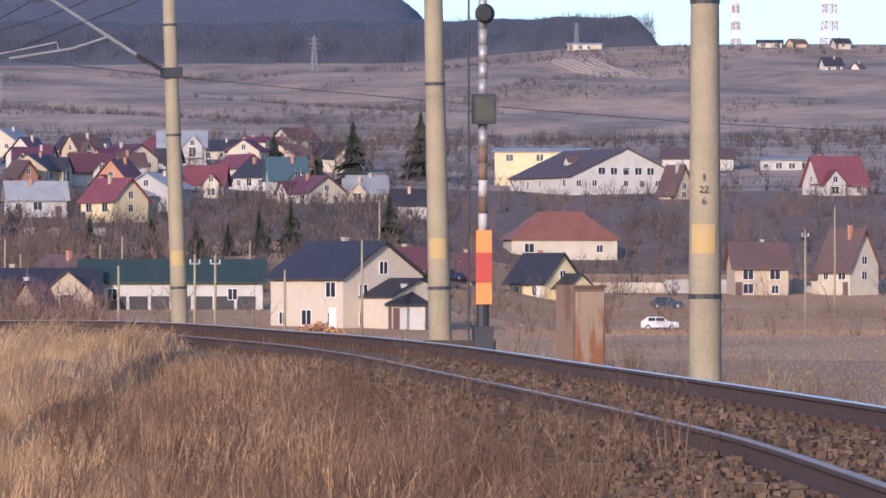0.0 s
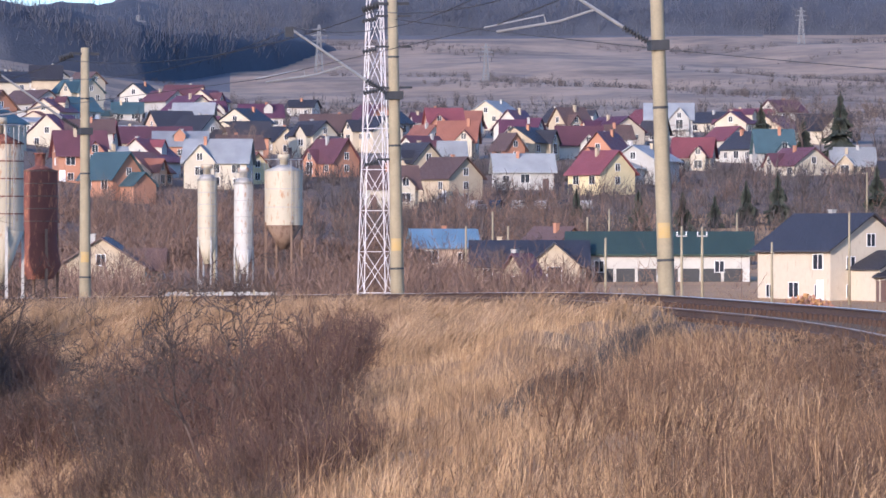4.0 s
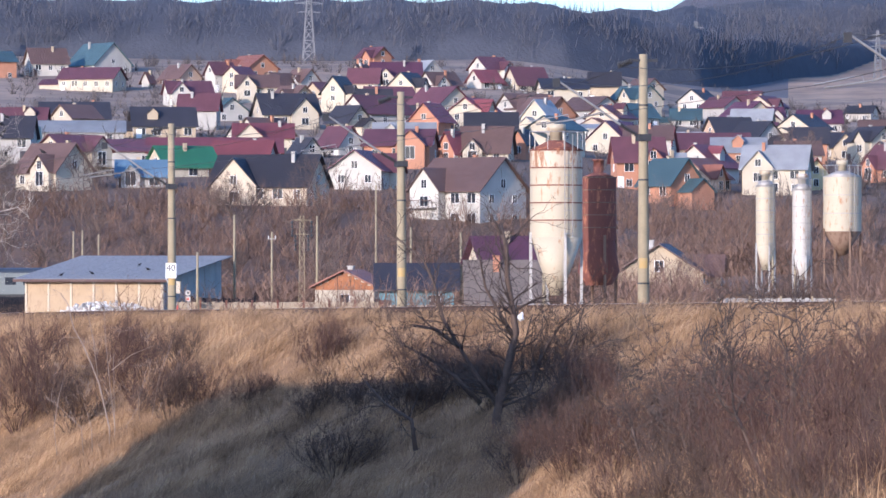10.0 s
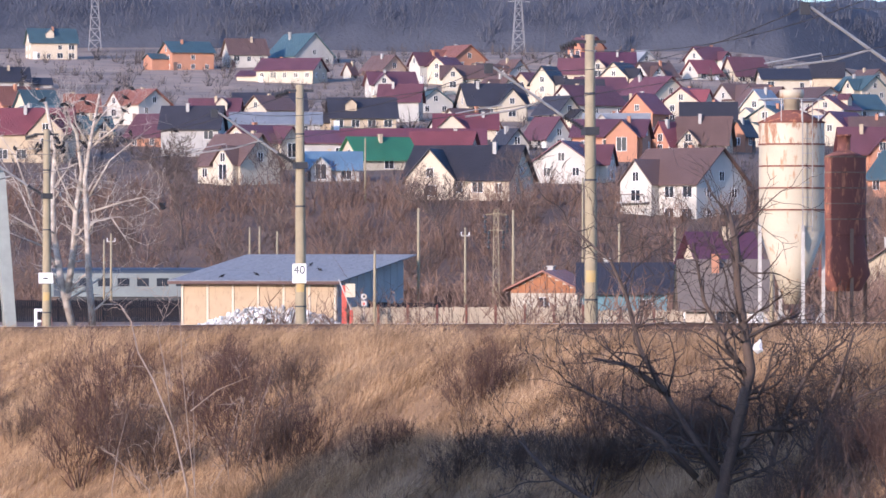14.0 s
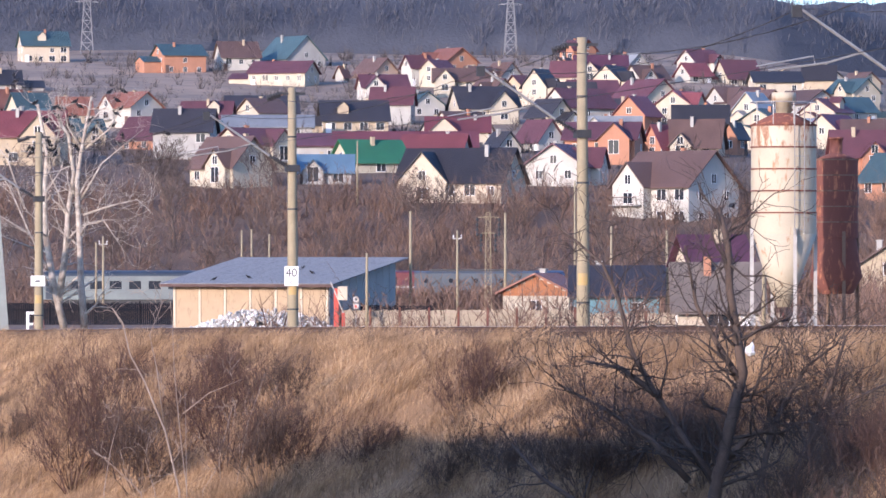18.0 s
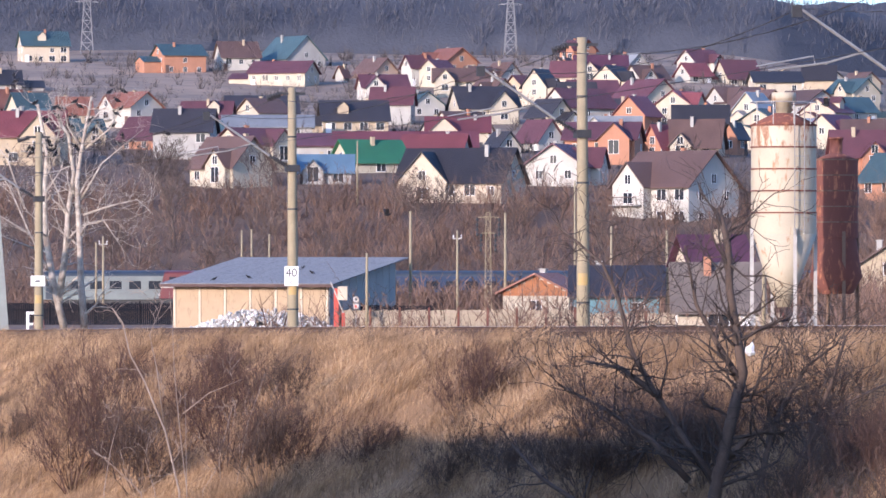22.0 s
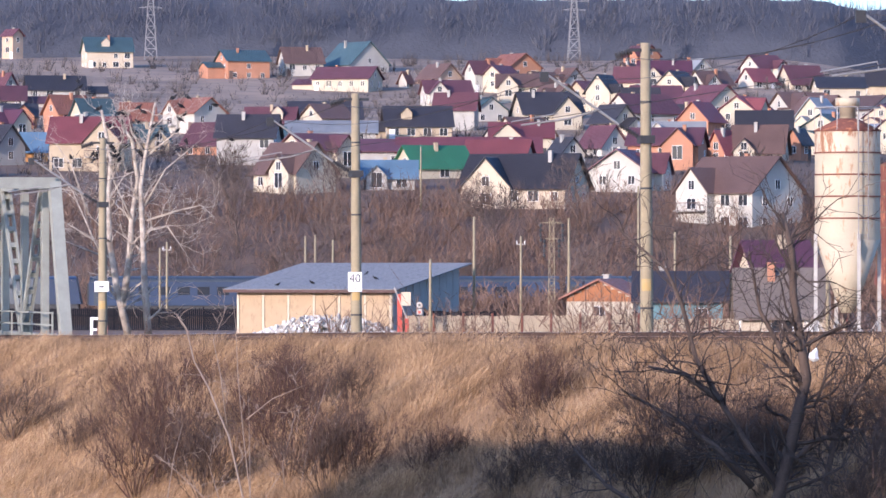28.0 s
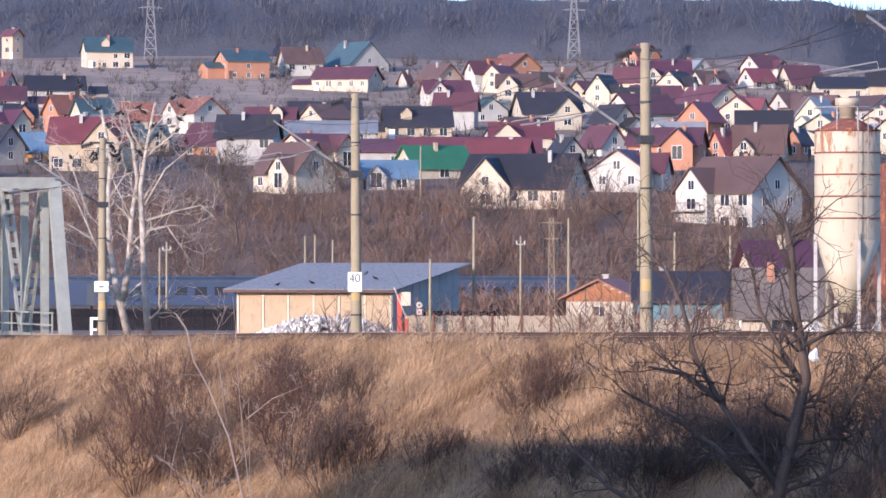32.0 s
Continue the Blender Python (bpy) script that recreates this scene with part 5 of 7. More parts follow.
def tangle(rng, stems, spread, levels, width):
    """A rounded bare shrub of unit height: stems that fork into crossing twigs. Returns stems and twigs."""
    a = rng.uniform(0, 2 * np.pi, stems)
    root = np.stack([np.cos(a), np.sin(a), np.zeros(stems)], 1) * rng.uniform(0, 0.14, stems)[:, None]
    lean = rng.uniform(0.05, 1.0, stems) * spread
    d = np.stack([np.cos(a) * lean, np.sin(a) * lean, rng.uniform(0.75, 1.0, stems)], 1)
    L = rng.uniform(0.5, 0.8, stems)
    w, out = width, []
    for k, n in enumerate((1,) + levels):
        if k:
            m = len(root)
            pick = np.repeat(np.arange(m), n)
            t = rng.uniform(0.25, 1.0, len(pick))
            base = root[pick] + (tip[pick] - root[pick]) * t[:, None]
            nd = d[pick] / np.linalg.norm(d[pick], axis=1)[:, None] + rng.normal(0, 0.62, (len(pick), 3))
            nd[:, 2] += 0.12
            root, d, L = base, nd, L[pick] * rng.uniform(0.35, 0.7, len(pick))
            w *= 0.7
        d = d / np.linalg.norm(d, axis=1)[:, None]
        tip = root + d * L[:, None]
        mid = (root + tip) / 2 + rng.normal(0, 0.06, tip.shape) * L[:, None]
        f = rng.uniform(0, 2 * np.pi, len(root))
        s = np.stack([np.cos(f), np.sin(f), np.zeros(len(f))], 1) * (w if k else w * 1.7)
        out.append(np.concatenate([np.stack([root - s, root + s, mid], 1), np.stack([mid - s * 0.7, mid + s * 0.7, tip], 1)]))
    return out[0], np.concatenate(out[1:])


_rng = np.random.default_rng(8)
SHRUBS = []
for _st, _sp, _lv, _w, _m in ((20, 0.8, (6, 6, 4), 0.007, "scrub"), (25, 1.1, (6, 6, 4), 0.007, "scrub"), (9, 0.5, (4, 4, 4), 0.006, "weed"), (28, 1.2, (6, 6, 4), 0.0065, "scrub"),
                                (26, 0.85, (6, 6, 4), 0.0072, "scrub_red"), (26, 0.45, (6, 6, 3), 0.0072, "scrub_red"), (24, 0.8, (6, 6, 5), 0.0078, "scrub")):
    _a, _b = tangle(_rng, _st, _sp, _lv, _w)
    SHRUBS.append((tri_mesh("woody_base", _a, M[_m]), tri_mesh("twig_mass", _b, M[_m])))


def shrub(x, y, h, kind=0, wide=1.0, sink=0.1):
    z = ground_z(x, y)
    ob = thing("shrub", Matrix.Translation((x, y, z - sink)) @ Matrix.Rotation(x * 1.7 + y, 4, "Z"), "bare brown thorny shrub on the grassy railway bank", "shrub", "shrubs on the bank")
    for name, me in zip(("woody_base", "twig_mass"), SHRUBS[kind]):
        t = part(name, me, None, ob)
        t.matrix_basis = Matrix.Diagonal((h * wide, h * wide, h, 1))
    return ob


def weed_clumps():
    rng = np.random.default_rng(15)
    a, b = tangle(rng, 5, 0.35, (4, 3), 0.007)
    t = np.concatenate([a, b])
    p, s = line_frame(260, rng, 24, 60, 1.3, 5.5)
    q, _ = line_frame(120, rng, 30, 80, -6, -2.6)
    rows = [(x, y, z, rng.uniform(0.25, 0.95), rng.uniform(0, 6)) for x, y, z in np.concatenate([p, q])]
    stuff("tall_weeds", place_many(t, rows), M["weed"], "tall branching dead weeds beside the rails", "weeds")


weed_clumps()


def limb(sh, rng, p, d, length, r, depth, wander=0.25, forks=(2, 3), up=0.15, n=5, shrink=0.68, slot=0, low=0.008):
    """A crooked branch with its side branches."""
    k = 5 if depth > 1 else 3
    pts, rad = [p.copy()], [r]
    q, dd = p.copy(), d.normalized()
    kids = []
    for i in range(k):
        dd = (dd + Vector((rng.gauss(0, wander), rng.gauss(0, wander), rng.gauss(0, wander) + up))).normalized()
        q = q + dd * (length / k)
        pts.append(q.copy())
        rad.append(r * (1 - 0.55 * (i + 1) / k))
        if depth > 0 and i >= 1:
            for _ in range(rng.choice(forks) if i == k - 1 else rng.choice((0, 1, 1))):
                kids.append((q.copy(), dd.copy(), rad[-1]))
    sh.tube(pts, rad, n if depth > 1 else 3, slot, cap=False)
    for kp, kd, kr in kids:
        side = Vector((rng.gauss(0, 1), rng.gauss(0, 1), rng.gauss(0.1, 0.6)))
        side = (side - kd * side.dot(kd)).normalized()
        limb(sh, rng, kp, kd * 0.75 + side * rng.uniform(0.45, 0.95), length * shrink * rng.uniform(0.7, 1.1), max(kr * 0.72, low), depth - 1, wander, forks, up, n, shrink, slot, low)


def bare_tree(name, x, y, h, material, label, stems, depth=4, seed=1, twig=None, r=0.13, sink=0.2, up=0.12, wander=0.2, first=0.5):
    rng = random.Random(seed)
    ob = thing(name, pose(x, y, ground_z(x, y) - sink), label, "tree")
    for dx, dy, lean_x, lean_y, share in stems:
        tr, cr = Shape(), Shape()
        p, d = Vector((dx, dy, 0)), Vector((lean_x, lean_y, 1)).normalized()
        L = h * first * share
        pts, rad = [p.copy()], [r * share]
        q = p.copy()
        for i in range(6):
            d = (d + Vector((rng.gauss(0, 0.07), rng.gauss(0, 0.07), 0.05))).normalized()
            q = q + d * (L / 6)
            pts.append(q.copy())
            rad.append(r * share * (1 - 0.07 * (i + 1)))
            if i > 1:
                side = Vector((rng.gauss(0, 1), rng.gauss(0, 0.7), 0.35)).normalized()
                limb(cr, rng, q, d * 0.35 + side, h * 0.30 * share, r * 0.42 * share, depth - 1, wander, (2, 3), up)
        tr.tube(pts, rad, 9)
        limb(cr, rng, q, d, h * 0.32 * share, rad[-1], depth, wander, (2, 3), up)
        limb(cr, rng, q, d + Vector((rng.gauss(0, 0.4), rng.gauss(0, 0.4), 0)), h * 0.28 * share, rad[-1] * 0.8, depth, wander, (2, 3), up)
        part("trunk", tr, material, ob, smooth=True)
        part("crown", cr, twig or material, ob)
    return ob


def conifer(x, y, z, h, wide=0.40):
    rng = np.random.default_rng(int(abs(x * 7 + y)))
    ob = thing("spruce", pose(x, y, z - 0.2), "dark green spruce tree among the houses", "tree", "spruces")
    part("trunk", Shape().tube([(0, 0, 0), (0, 0, h)], [h * 0.02 + 0.05, 0.02], 6), M["bark"], ob)
    n = max(700, int(h * 70))
    t = rng.uniform(0.08, 1, n)
    a = rng.uniform(0, 2 * np.pi, n)
    R = (1 - t) * h * wide * rng.uniform(0.2, 1.15, n) * (0.7 + 0.3 * np.sin(t * h * 3 + 2 * np.sin(a))) + 0.08
    b = np.stack([np.cos(a) * R * 0.15, np.sin(a) * R * 0.15, t * h], 1)
    e = np.stack([np.cos(a) * R, np.sin(a) * R, t * h - R * 0.35], 1)
    s = np.stack([-np.sin(a), np.cos(a), np.zeros(n)], 1) * (R * 0.22)[:, None]
    part("crown", tri_mesh("crown", np.concatenate([np.stack([b, e - s, e + s], 1), np.stack([b, e + np.array([0, 0, 0.25]), e - np.array([0, 0, 0.3])], 1)]), M["needle"]), None, ob)


TREES = []
for _k in range(3):
    _r = random.Random(40 + _k)
    _s = Shape()
    limb(_s, _r, Vector((0, 0, 0)), Vector((0.02, 0, 1)), 0.5, 0.02, 4, 0.17, (2, 2, 3), 0.10, 4, 0.66, low=0.0034)
    TREES.append(_s.mesh("crown", M["tree_twig"]))


def yard_tree(x, y, z, h):
    ob = thing("bare_tree", pose(x, y, z - 0.2, 0, 0, x * 40 % 360), "leafless grey-brown tree standing among the houses", "tree", "bare trees of the town")
    c = part("crown", TREES[int(abs(x)) % 3], None, ob)
    c.matrix_basis = Matrix.Diagonal((h, h, h, 1))


# ---- pylons, posts and trees of the slope ----
lattice("power_pylon", "grey steel lattice power pylon on the slope", 25.2, 1499.9, 52.4, 2.9, 0.6, 18.0, 7, (M["pylon"],), 0.13, ((11.9, 2.7), (14.0, 3.4), (16.2, 2.5)))
lattice("power_pylon", "grey steel lattice power pylon on the slope", 81.3, 1549.9, 55.4, 2.3, 0.5, 14.6, 7, (M["pylon"],), 0.13, ((9.7, 2.2), (11.4, 2.8), (13.2, 2.0)))
lattice("power_pylon", "grey steel lattice power pylon on the slope", 127.7, 1494.6, 50.9, 1.8, 0.4, 11.3, 7, (M["pylon"],), 0.13, ((7.5, 1.7), (8.8, 2.2), (10.2, 1.6)))
lattice("power_pylon", "grey steel lattice power pylon on the slope", -192.2, 1370.3, 54.5, 3.3, 0.7, 20.7, 7, (M["pylon"],), 0.13, ((13.7, 3.1), (16.1, 3.9), (18.6, 2.9)))
lattice("power_pylon", "grey steel lattice power pylon on the slope", -81.9, 1379.9, 54.1, 3.3, 0.7, 20.4, 7, (M["pylon"],), 0.13, ((13.5, 3.1), (15.9, 3.9), (18.4, 2.9)))
lattice("power_pylon", "grey steel lattice power pylon on the slope", 249.8, 1685.8, 70.1, 2.0, 0.4, 12.3, 7, (M["pylon"],), 0.13, ((8.1, 1.8), (9.6, 2.3), (11.1, 1.7)))
lattice("power_pylon", "grey steel lattice power pylon on the slope", 349.4, 1735.4, 81.0, 1.5, 0.3, 9.1, 7, (M["pylon"],), 0.13, ((6.0, 1.4), (7.1, 1.7), (8.2, 1.3)))
lattice("radio_mast", "red and white striped radio mast on the ridge", 441.1, 1739.7, 82.5, 5.0, 2.5, 27, 9, (M["mast_red"], M["white"]), 0.15)
lattice("radio_mast", "red and white striped radio mast on the ridge", 408.6, 1745.3, 82.4, 2.6, 1.3, 27, 9, (M["mast_red"], M["white"]), 0.15)
yard_post(-33.0, 445.8, -4.6, 9.4, 0)
yard_post(-34.6, 425.5, -4.5, 6.0, 0)
lattice("catenary_mast", "slim grey steel lattice mast carrying the wires of the second line", -28.6, 471.0, -4.7, 0.6, 0.35, 9.6, 11, (M["concrete"],), 0.032, ((9.2, 0.9), (7.9, 0.6)), turn=4, category="mast")
yard_post(-27.2, 471.3, -4.7, 9.6, 0)
yard_post(-34.7, 520.9, -4.9, 8.6, 1)
yard_post(-28.2, 611.8, -4.5, 14.2, 0)
yard_post(-60.2, 568.8, -5.2, 9.2, 0)
yard_post(-59.2, 568.9, -5.2, 9.3, 0)
yard_post(-57.4, 569.1, -5.2, 8.8, 0)
yard_post(-68.7, 528.0, -4.9, 8.1, 1)
yard_post(-72.2, 547.8, -5.0, 7.7, 0)
yard_post(-19.7, 502.1, -4.9, 8.9, 0)
yard_post(-13.3, 452.5, -4.6, 7.9, 0)
yard_post(13.7, 430.0, -3.8, 5.5, 0)
yard_post(15.6, 430.0, -3.8, 5.3, 0)
yard_post(68.6, 434.7, -3.6, 8.0, 0)
yard_post(59.2, 416.0, -4.0, 5.8, 0)
yard_post(135.4, 544.9, -4.6, 11.1, 1)
yard_post(148.5, 583.2, -3.6, 13.2, 0)
yard_post(49.4, 397.4, -4.1, 7.1, 1)
yard_post(51.0, 397.2, -4.1, 7.1, 1)
yard_post(40.6, 498.4, -2.4, 5.9, 0)
yard_post(48.4, 557.9, -1.1, 6.5, 0)
yard_post(50.1, 557.8, -1.1, 4.9, 0)
yard_post(58.8, 557.1, -1.1, 5.9, 0)
yard_post(61.2, 556.9, -1.1, 6.8, 0)
yard_post(43.5, 398.5, -4.1, 6.2, 0)
yard_post(111.5, 691.1, 4.5, 7.4, 0)
yard_post(83.2, 614.8, 1.2, 4.5, 0)
yard_post(-59.3, 689.3, 7.8, 8.1, 0)
yard_post(-4.6, 352.9, -4.5, 8.0, 0)
conifer(78.2, 676.0, 3.7, 5.7)
conifer(84.1, 675.5, 3.7, 5.4)
conifer(95.3, 694.7, 4.5, 6.4)
conifer(99.4, 692.4, 4.5, 7.4)
conifer(71.0, 686.6, 4.1, 5.4)
conifer(117.7, 720.5, 6.2, 7.3)
conifer(135.0, 963.0, 18.7, 10.8)
conifer(140.9, 903.1, 15.6, 14.2)
conifer(142.9, 961.7, 18.7, 8.1)
conifer(72.2, 698.5, 4.5, 2.3)
conifer(169.6, 999.6, 20.6, 14.1)
conifer(89.7, 685.1, 4.1, 4.6)
yard_tree(136.2, 948.6, 17.9, 11.7)
yard_tree(140.9, 947.8, 17.9, 13.8)
yard_tree(146.1, 946.9, 17.9, 11.7)
yard_tree(149.3, 946.3, 17.9, 12.8)
yard_tree(160.6, 962.6, 18.8, 13.6)
yard_tree(167.5, 967.5, 18.9, 11.5)
yard_tree(162.0, 729.0, 3.0, 8.3)
yard_tree(181.3, 758.1, 5.7, 8.6)
yard_tree(139.7, 962.2, 18.7, 12.4)
yard_tree(157.1, 961.2, 18.7, 12.4)
yard_tree(146.1, 961.1, 18.7, 9.7)
yard_tree(152.2, 720.6, 2.2, 9.8)
yard_tree(156.6, 719.8, 2.2, 8.2)
yard_tree(148.8, 930.2, 17.1, 11.5)
yard_tree(-76.2, 750.1, 11.9, 7.0)
yard_tree(30.7, 862.0, 13.8, 8.6)
yard_tree(15.2, 604.0, 0.6, 8.1)
yard_tree(-80.7, 669.4, 5.8, 9.0)
yard_tree(65.0, 657.0, 2.9, 5.9)
yard_tree(77.4, 696.1, 4.5, 5.4)
yard_tree(67.8, 654.1, 2.8, 5.1)
yard_tree(76.2, 654.6, 2.8, 5.8)
yard_tree(83.8, 673.6, 3.6, 5.7)

STRIP = (325.4, 1593.4)


# ---- trees and shrubs of the bank ----

def skeleton_tree(name, x, y, rows, r, bark, twig, label, seed, fine=2, length=1.1, stems=1, thin=0.55):
    """A tree from the run of its main limbs in (sideways, up) metres; the first limb is the trunk."""
    rng = random.Random(seed)
    ob = thing(name, pose(x, y, ground_z(x, y)), label, "tree")
    cr = Shape()
    for i, row in enumerate(rows):
        away = rng.uniform(-0.5, 0.5) if i else 0.0
        pts = [Vector((u, away * k / len(row) + rng.gauss(0, 0.05), v)) for k, (u, v) in enumerate(row)]
        if row[0][1] < 0.9:
            pts.insert(0, Vector((row[0][0] * 0.95, 0, -0.4)))
        q = r if i < stems else r * thin
        n = len(pts)
        rad = [q * (1 - (0.62 if i < stems else 0.75) * k / (n - 1)) for k in range(n)]
        sh = Shape().tube(pts, rad, 8 if i == 0 else 6)
        part("trunk" if i < stems else "limb", sh, bark, ob, smooth=True)
        for k in range(1, n):
            for _ in range(fine):
                f = rng.uniform(0, 1)
                p = pts[k - 1].lerp(pts[k], f)
                if p.z > 0.5:
                    d = (pts[k] - pts[k - 1]).normalized() * 0.6 + Vector((rng.gauss(0, 1), rng.gauss(0, 0.8), rng.gauss(0.25, 0.6)))
                    limb(cr, rng, p, d, length * rng.uniform(0.5, 1.3), max(rad[k] * 0.4, min(r * 0.08, 0.014)), 2, 0.26, (1, 2), 0.05)
    part("crown", cr, twig, ob)
    return ob


THORN = [[(0.0, 0.52), (0.11, 1.17), (0.41, 2.43), (0.59, 3.17), (0.45, 4.07), (0.33, 4.81), (0.3, 5.7), (0.11, 6.45)],
         [(0.04, 1.02), (-0.48, 1.69), (-1.08, 2.65), (-1.6, 3.55), (-1.89, 4.66), (-2.19, 5.33), (-3.15, 6.15)],
         [(-1.11, 2.73), (-1.82, 3.25), (-2.56, 3.4)],
         [(1.15, 0.52), (1.82, 1.39), (2.12, 2.13), (2.63, 2.58), (3.43, 2.95)],
         [(1.89, 1.39), (1.97, 2.13), (2.34, 2.95), (2.64, 3.92)],
         [(0.57, 2.95), (0.11, 3.7), (-0.33, 4.51), (-0.56, 5.7)],
         [(0.85, 0.52), (1.15, 1.98), (1.45, 2.65), (1.89, 3.32), (2.49, 3.77)],
         [(0.11, 1.24), (0.71, 1.91), (1.3, 2.13), (2.19, 2.21)],
         [(-2.56, 0.52), (-3.38, 1.02), (-4.04, 1.76)],
         [(-0.48, 1.02), (-1.22, 1.83), (-2.11, 2.43), (-3.08, 2.95)]]
SAPLINGS = [[(0.0, 0.64), (-0.4, 2.32), (-0.96, 3.68), (-1.36, 4.4), (-1.56, 5.28), (-1.84, 5.68)],
         [(0.2, 0.64), (0.0, 2.32), (-0.16, 3.92), (-0.24, 5.52), (-0.32, 6.16)],
         [(-0.44, 2.56), (-0.6, 4.0), (-0.8, 4.96), (-0.4, 5.92)],
         [(0.08, 2.8), (0.8, 3.36), (1.76, 3.76)],
         [(1.56, 0.79), (1.84, 2.48), (2.32, 3.92)],
         [(1.12, 0.95), (1.08, 1.59), (1.44, 3.04)],
         [(0.64, 0.71), (1.12, 1.43), (1.44, 2.07)],
         [(0.2, 0.79), (0.12, 3.44)],
         [(-2.08, 0.64), (-1.92, 1.75), (-1.68, 2.72)],
         [(-1.04, 0.64), (-1.84, 1.35), (-2.44, 1.83)],
         [(-0.68, 0.64), (-0.96, 1.59)],
         [(1.84, 1.27), (2.24, 2.24), (2.64, 2.84)]]
BIRCH = [[(0.0, 1.9), (-0.6, 4.4), (-1.0, 7.0), (-1.0, 9.4), (-0.9, 11.2), (-1.4, 13.7)],
         [(1.1, 1.9), (0.9, 4.4), (0.8, 7.3), (0.7, 9.7), (1.0, 11.6), (1.5, 14.1)],
         [(-0.3, 3.3), (0.1, 6.1), (0.2, 8.1), (0.5, 10.0), (0.2, 12.1), (-0.3, 12.8)],
         [(0.2, 8.0), (-0.7, 9.9), (-0.9, 10.9)],
         [(1.0, 11.3), (2.4, 12.4), (2.9, 13.4)],
         [(1.0, 11.3), (0.2, 12.5), (-0.1, 13.9)],
         [(0.9, 8.7), (2.0, 10.6), (4.2, 12.4)],
         [(1.0, 7.9), (2.6, 8.4), (3.9, 8.7), (4.6, 8.1)],
         [(0.8, 7.3), (2.1, 7.6), (3.0, 6.3)],
         [(-0.6, 4.5), (-1.8, 6.9), (-2.9, 9.4), (-4.4, 11.5)],
         [(-1.5, 6.1), (-3.5, 6.9)],
         [(-1.8, 6.9), (-4.0, 8.2)],
         [(-2.1, 8.2), (-3.0, 10.8), (-3.9, 12.0)],
         [(-0.8, 10.9), (-0.2, 12.4), (-0.5, 13.7)]]
skeleton_tree("thorn_tree", -3.43, 153.13, THORN, 0.15, M["bark"], M["twig"], "crooked leafless thorn tree rising from the hollow", 6, 5, 1.2)
skeleton_tree("sapling", -18.76, 190.10, SAPLINGS, 0.034, M["pale_bark"], M["pale_bark"], "clump of thin pale leafless saplings in the hollow", 7, 1, 0.7)
bag = thing("plastic_bag", pose(-2.71, 152.58, -0.82, 0, 12, 30), "torn white plastic bag caught in the thorn tree", "bag")
part("sheet", Shape().tube([(0, 0, 0), (0.02, 0, 0.06), (0.0, 0.01, 0.15), (0.03, 0, 0.22), (0.02, 0, 0.28)], [0.03, 0.11, 0.09, 0.05, 0.015], 7), M["white"], bag)
part("knot", Shape().tube([(0.02, 0, 0.27), (0.05, 0.02, 0.36)], [0.018, 0.01], 5), M["black"], bag)
bare_tree("thorn_bush", 1.2, 115.0, 3.9, M["bark"], "leafless thorny bush with crossing branches on the slope", [(0, 0, 0.1, 0, 1.0), (0.2, 0.1, 0.6, 0.1, 0.8), (-0.2, 0, -0.55, 0, 0.85), (0.1, -0.1, -0.2, -0.3, 0.7)], 3, 30, M["twig"], 0.04, up=0.06, wander=0.26, first=0.5)
bare_tree("thorn_bush", 2.3, 105.0, 3.3, M["bark"], "leafless thorny bush with crossing branches on the slope", [(0, 0, 0.1, 0, 1.0), (0.2, 0.1, 0.6, 0.1, 0.8), (-0.2, 0, -0.55, 0, 0.85), (0.1, -0.1, -0.2, -0.3, 0.7)], 3, 31, M["twig"], 0.04, up=0.06, wander=0.26, first=0.5)
bare_tree("thorn_bush", 2.7, 77.0, 3.4, M["bark"], "leafless thorny bush with crossing branches on the slope", [(0, 0, 0.1, 0, 1.0), (0.2, 0.1, 0.6, 0.1, 0.8), (-0.2, 0, -0.55, 0, 0.85), (0.1, -0.1, -0.2, -0.3, 0.7)], 3, 32, M["twig"], 0.04, up=0.06, wander=0.26, first=0.5)
skeleton_tree("birch_tree", -40.9, 317.0, BIRCH, 0.21, M["birch"], M["birch"], "white-barked leafless birch with forked stems where crows roost", 14, 4, 1.5, 3, 0.32)


# ---- scrub and woods ----
def clear_of_houses(p):
    S = np.array(SITES)
    ok = np.ones(len(p), bool)
    for x, y, r in S:
        ok &= (p[:, 0] - x) ** 2 + (p[:, 1] - y) ** 2 > r * r
    return ok


def polar(rng, n, a0, a1, r0, r1):
    a, r = np.radians(rng.uniform(a0, a1, n)), np.sqrt(rng.uniform(r0 ** 2, r1 ** 2, n))
    p = np.stack([r * np.sin(a), r * np.cos(a), np.zeros(n)], 1)
    p[:, 2] = land(p[:, 0], p[:, 1]) - 0.2
    return p


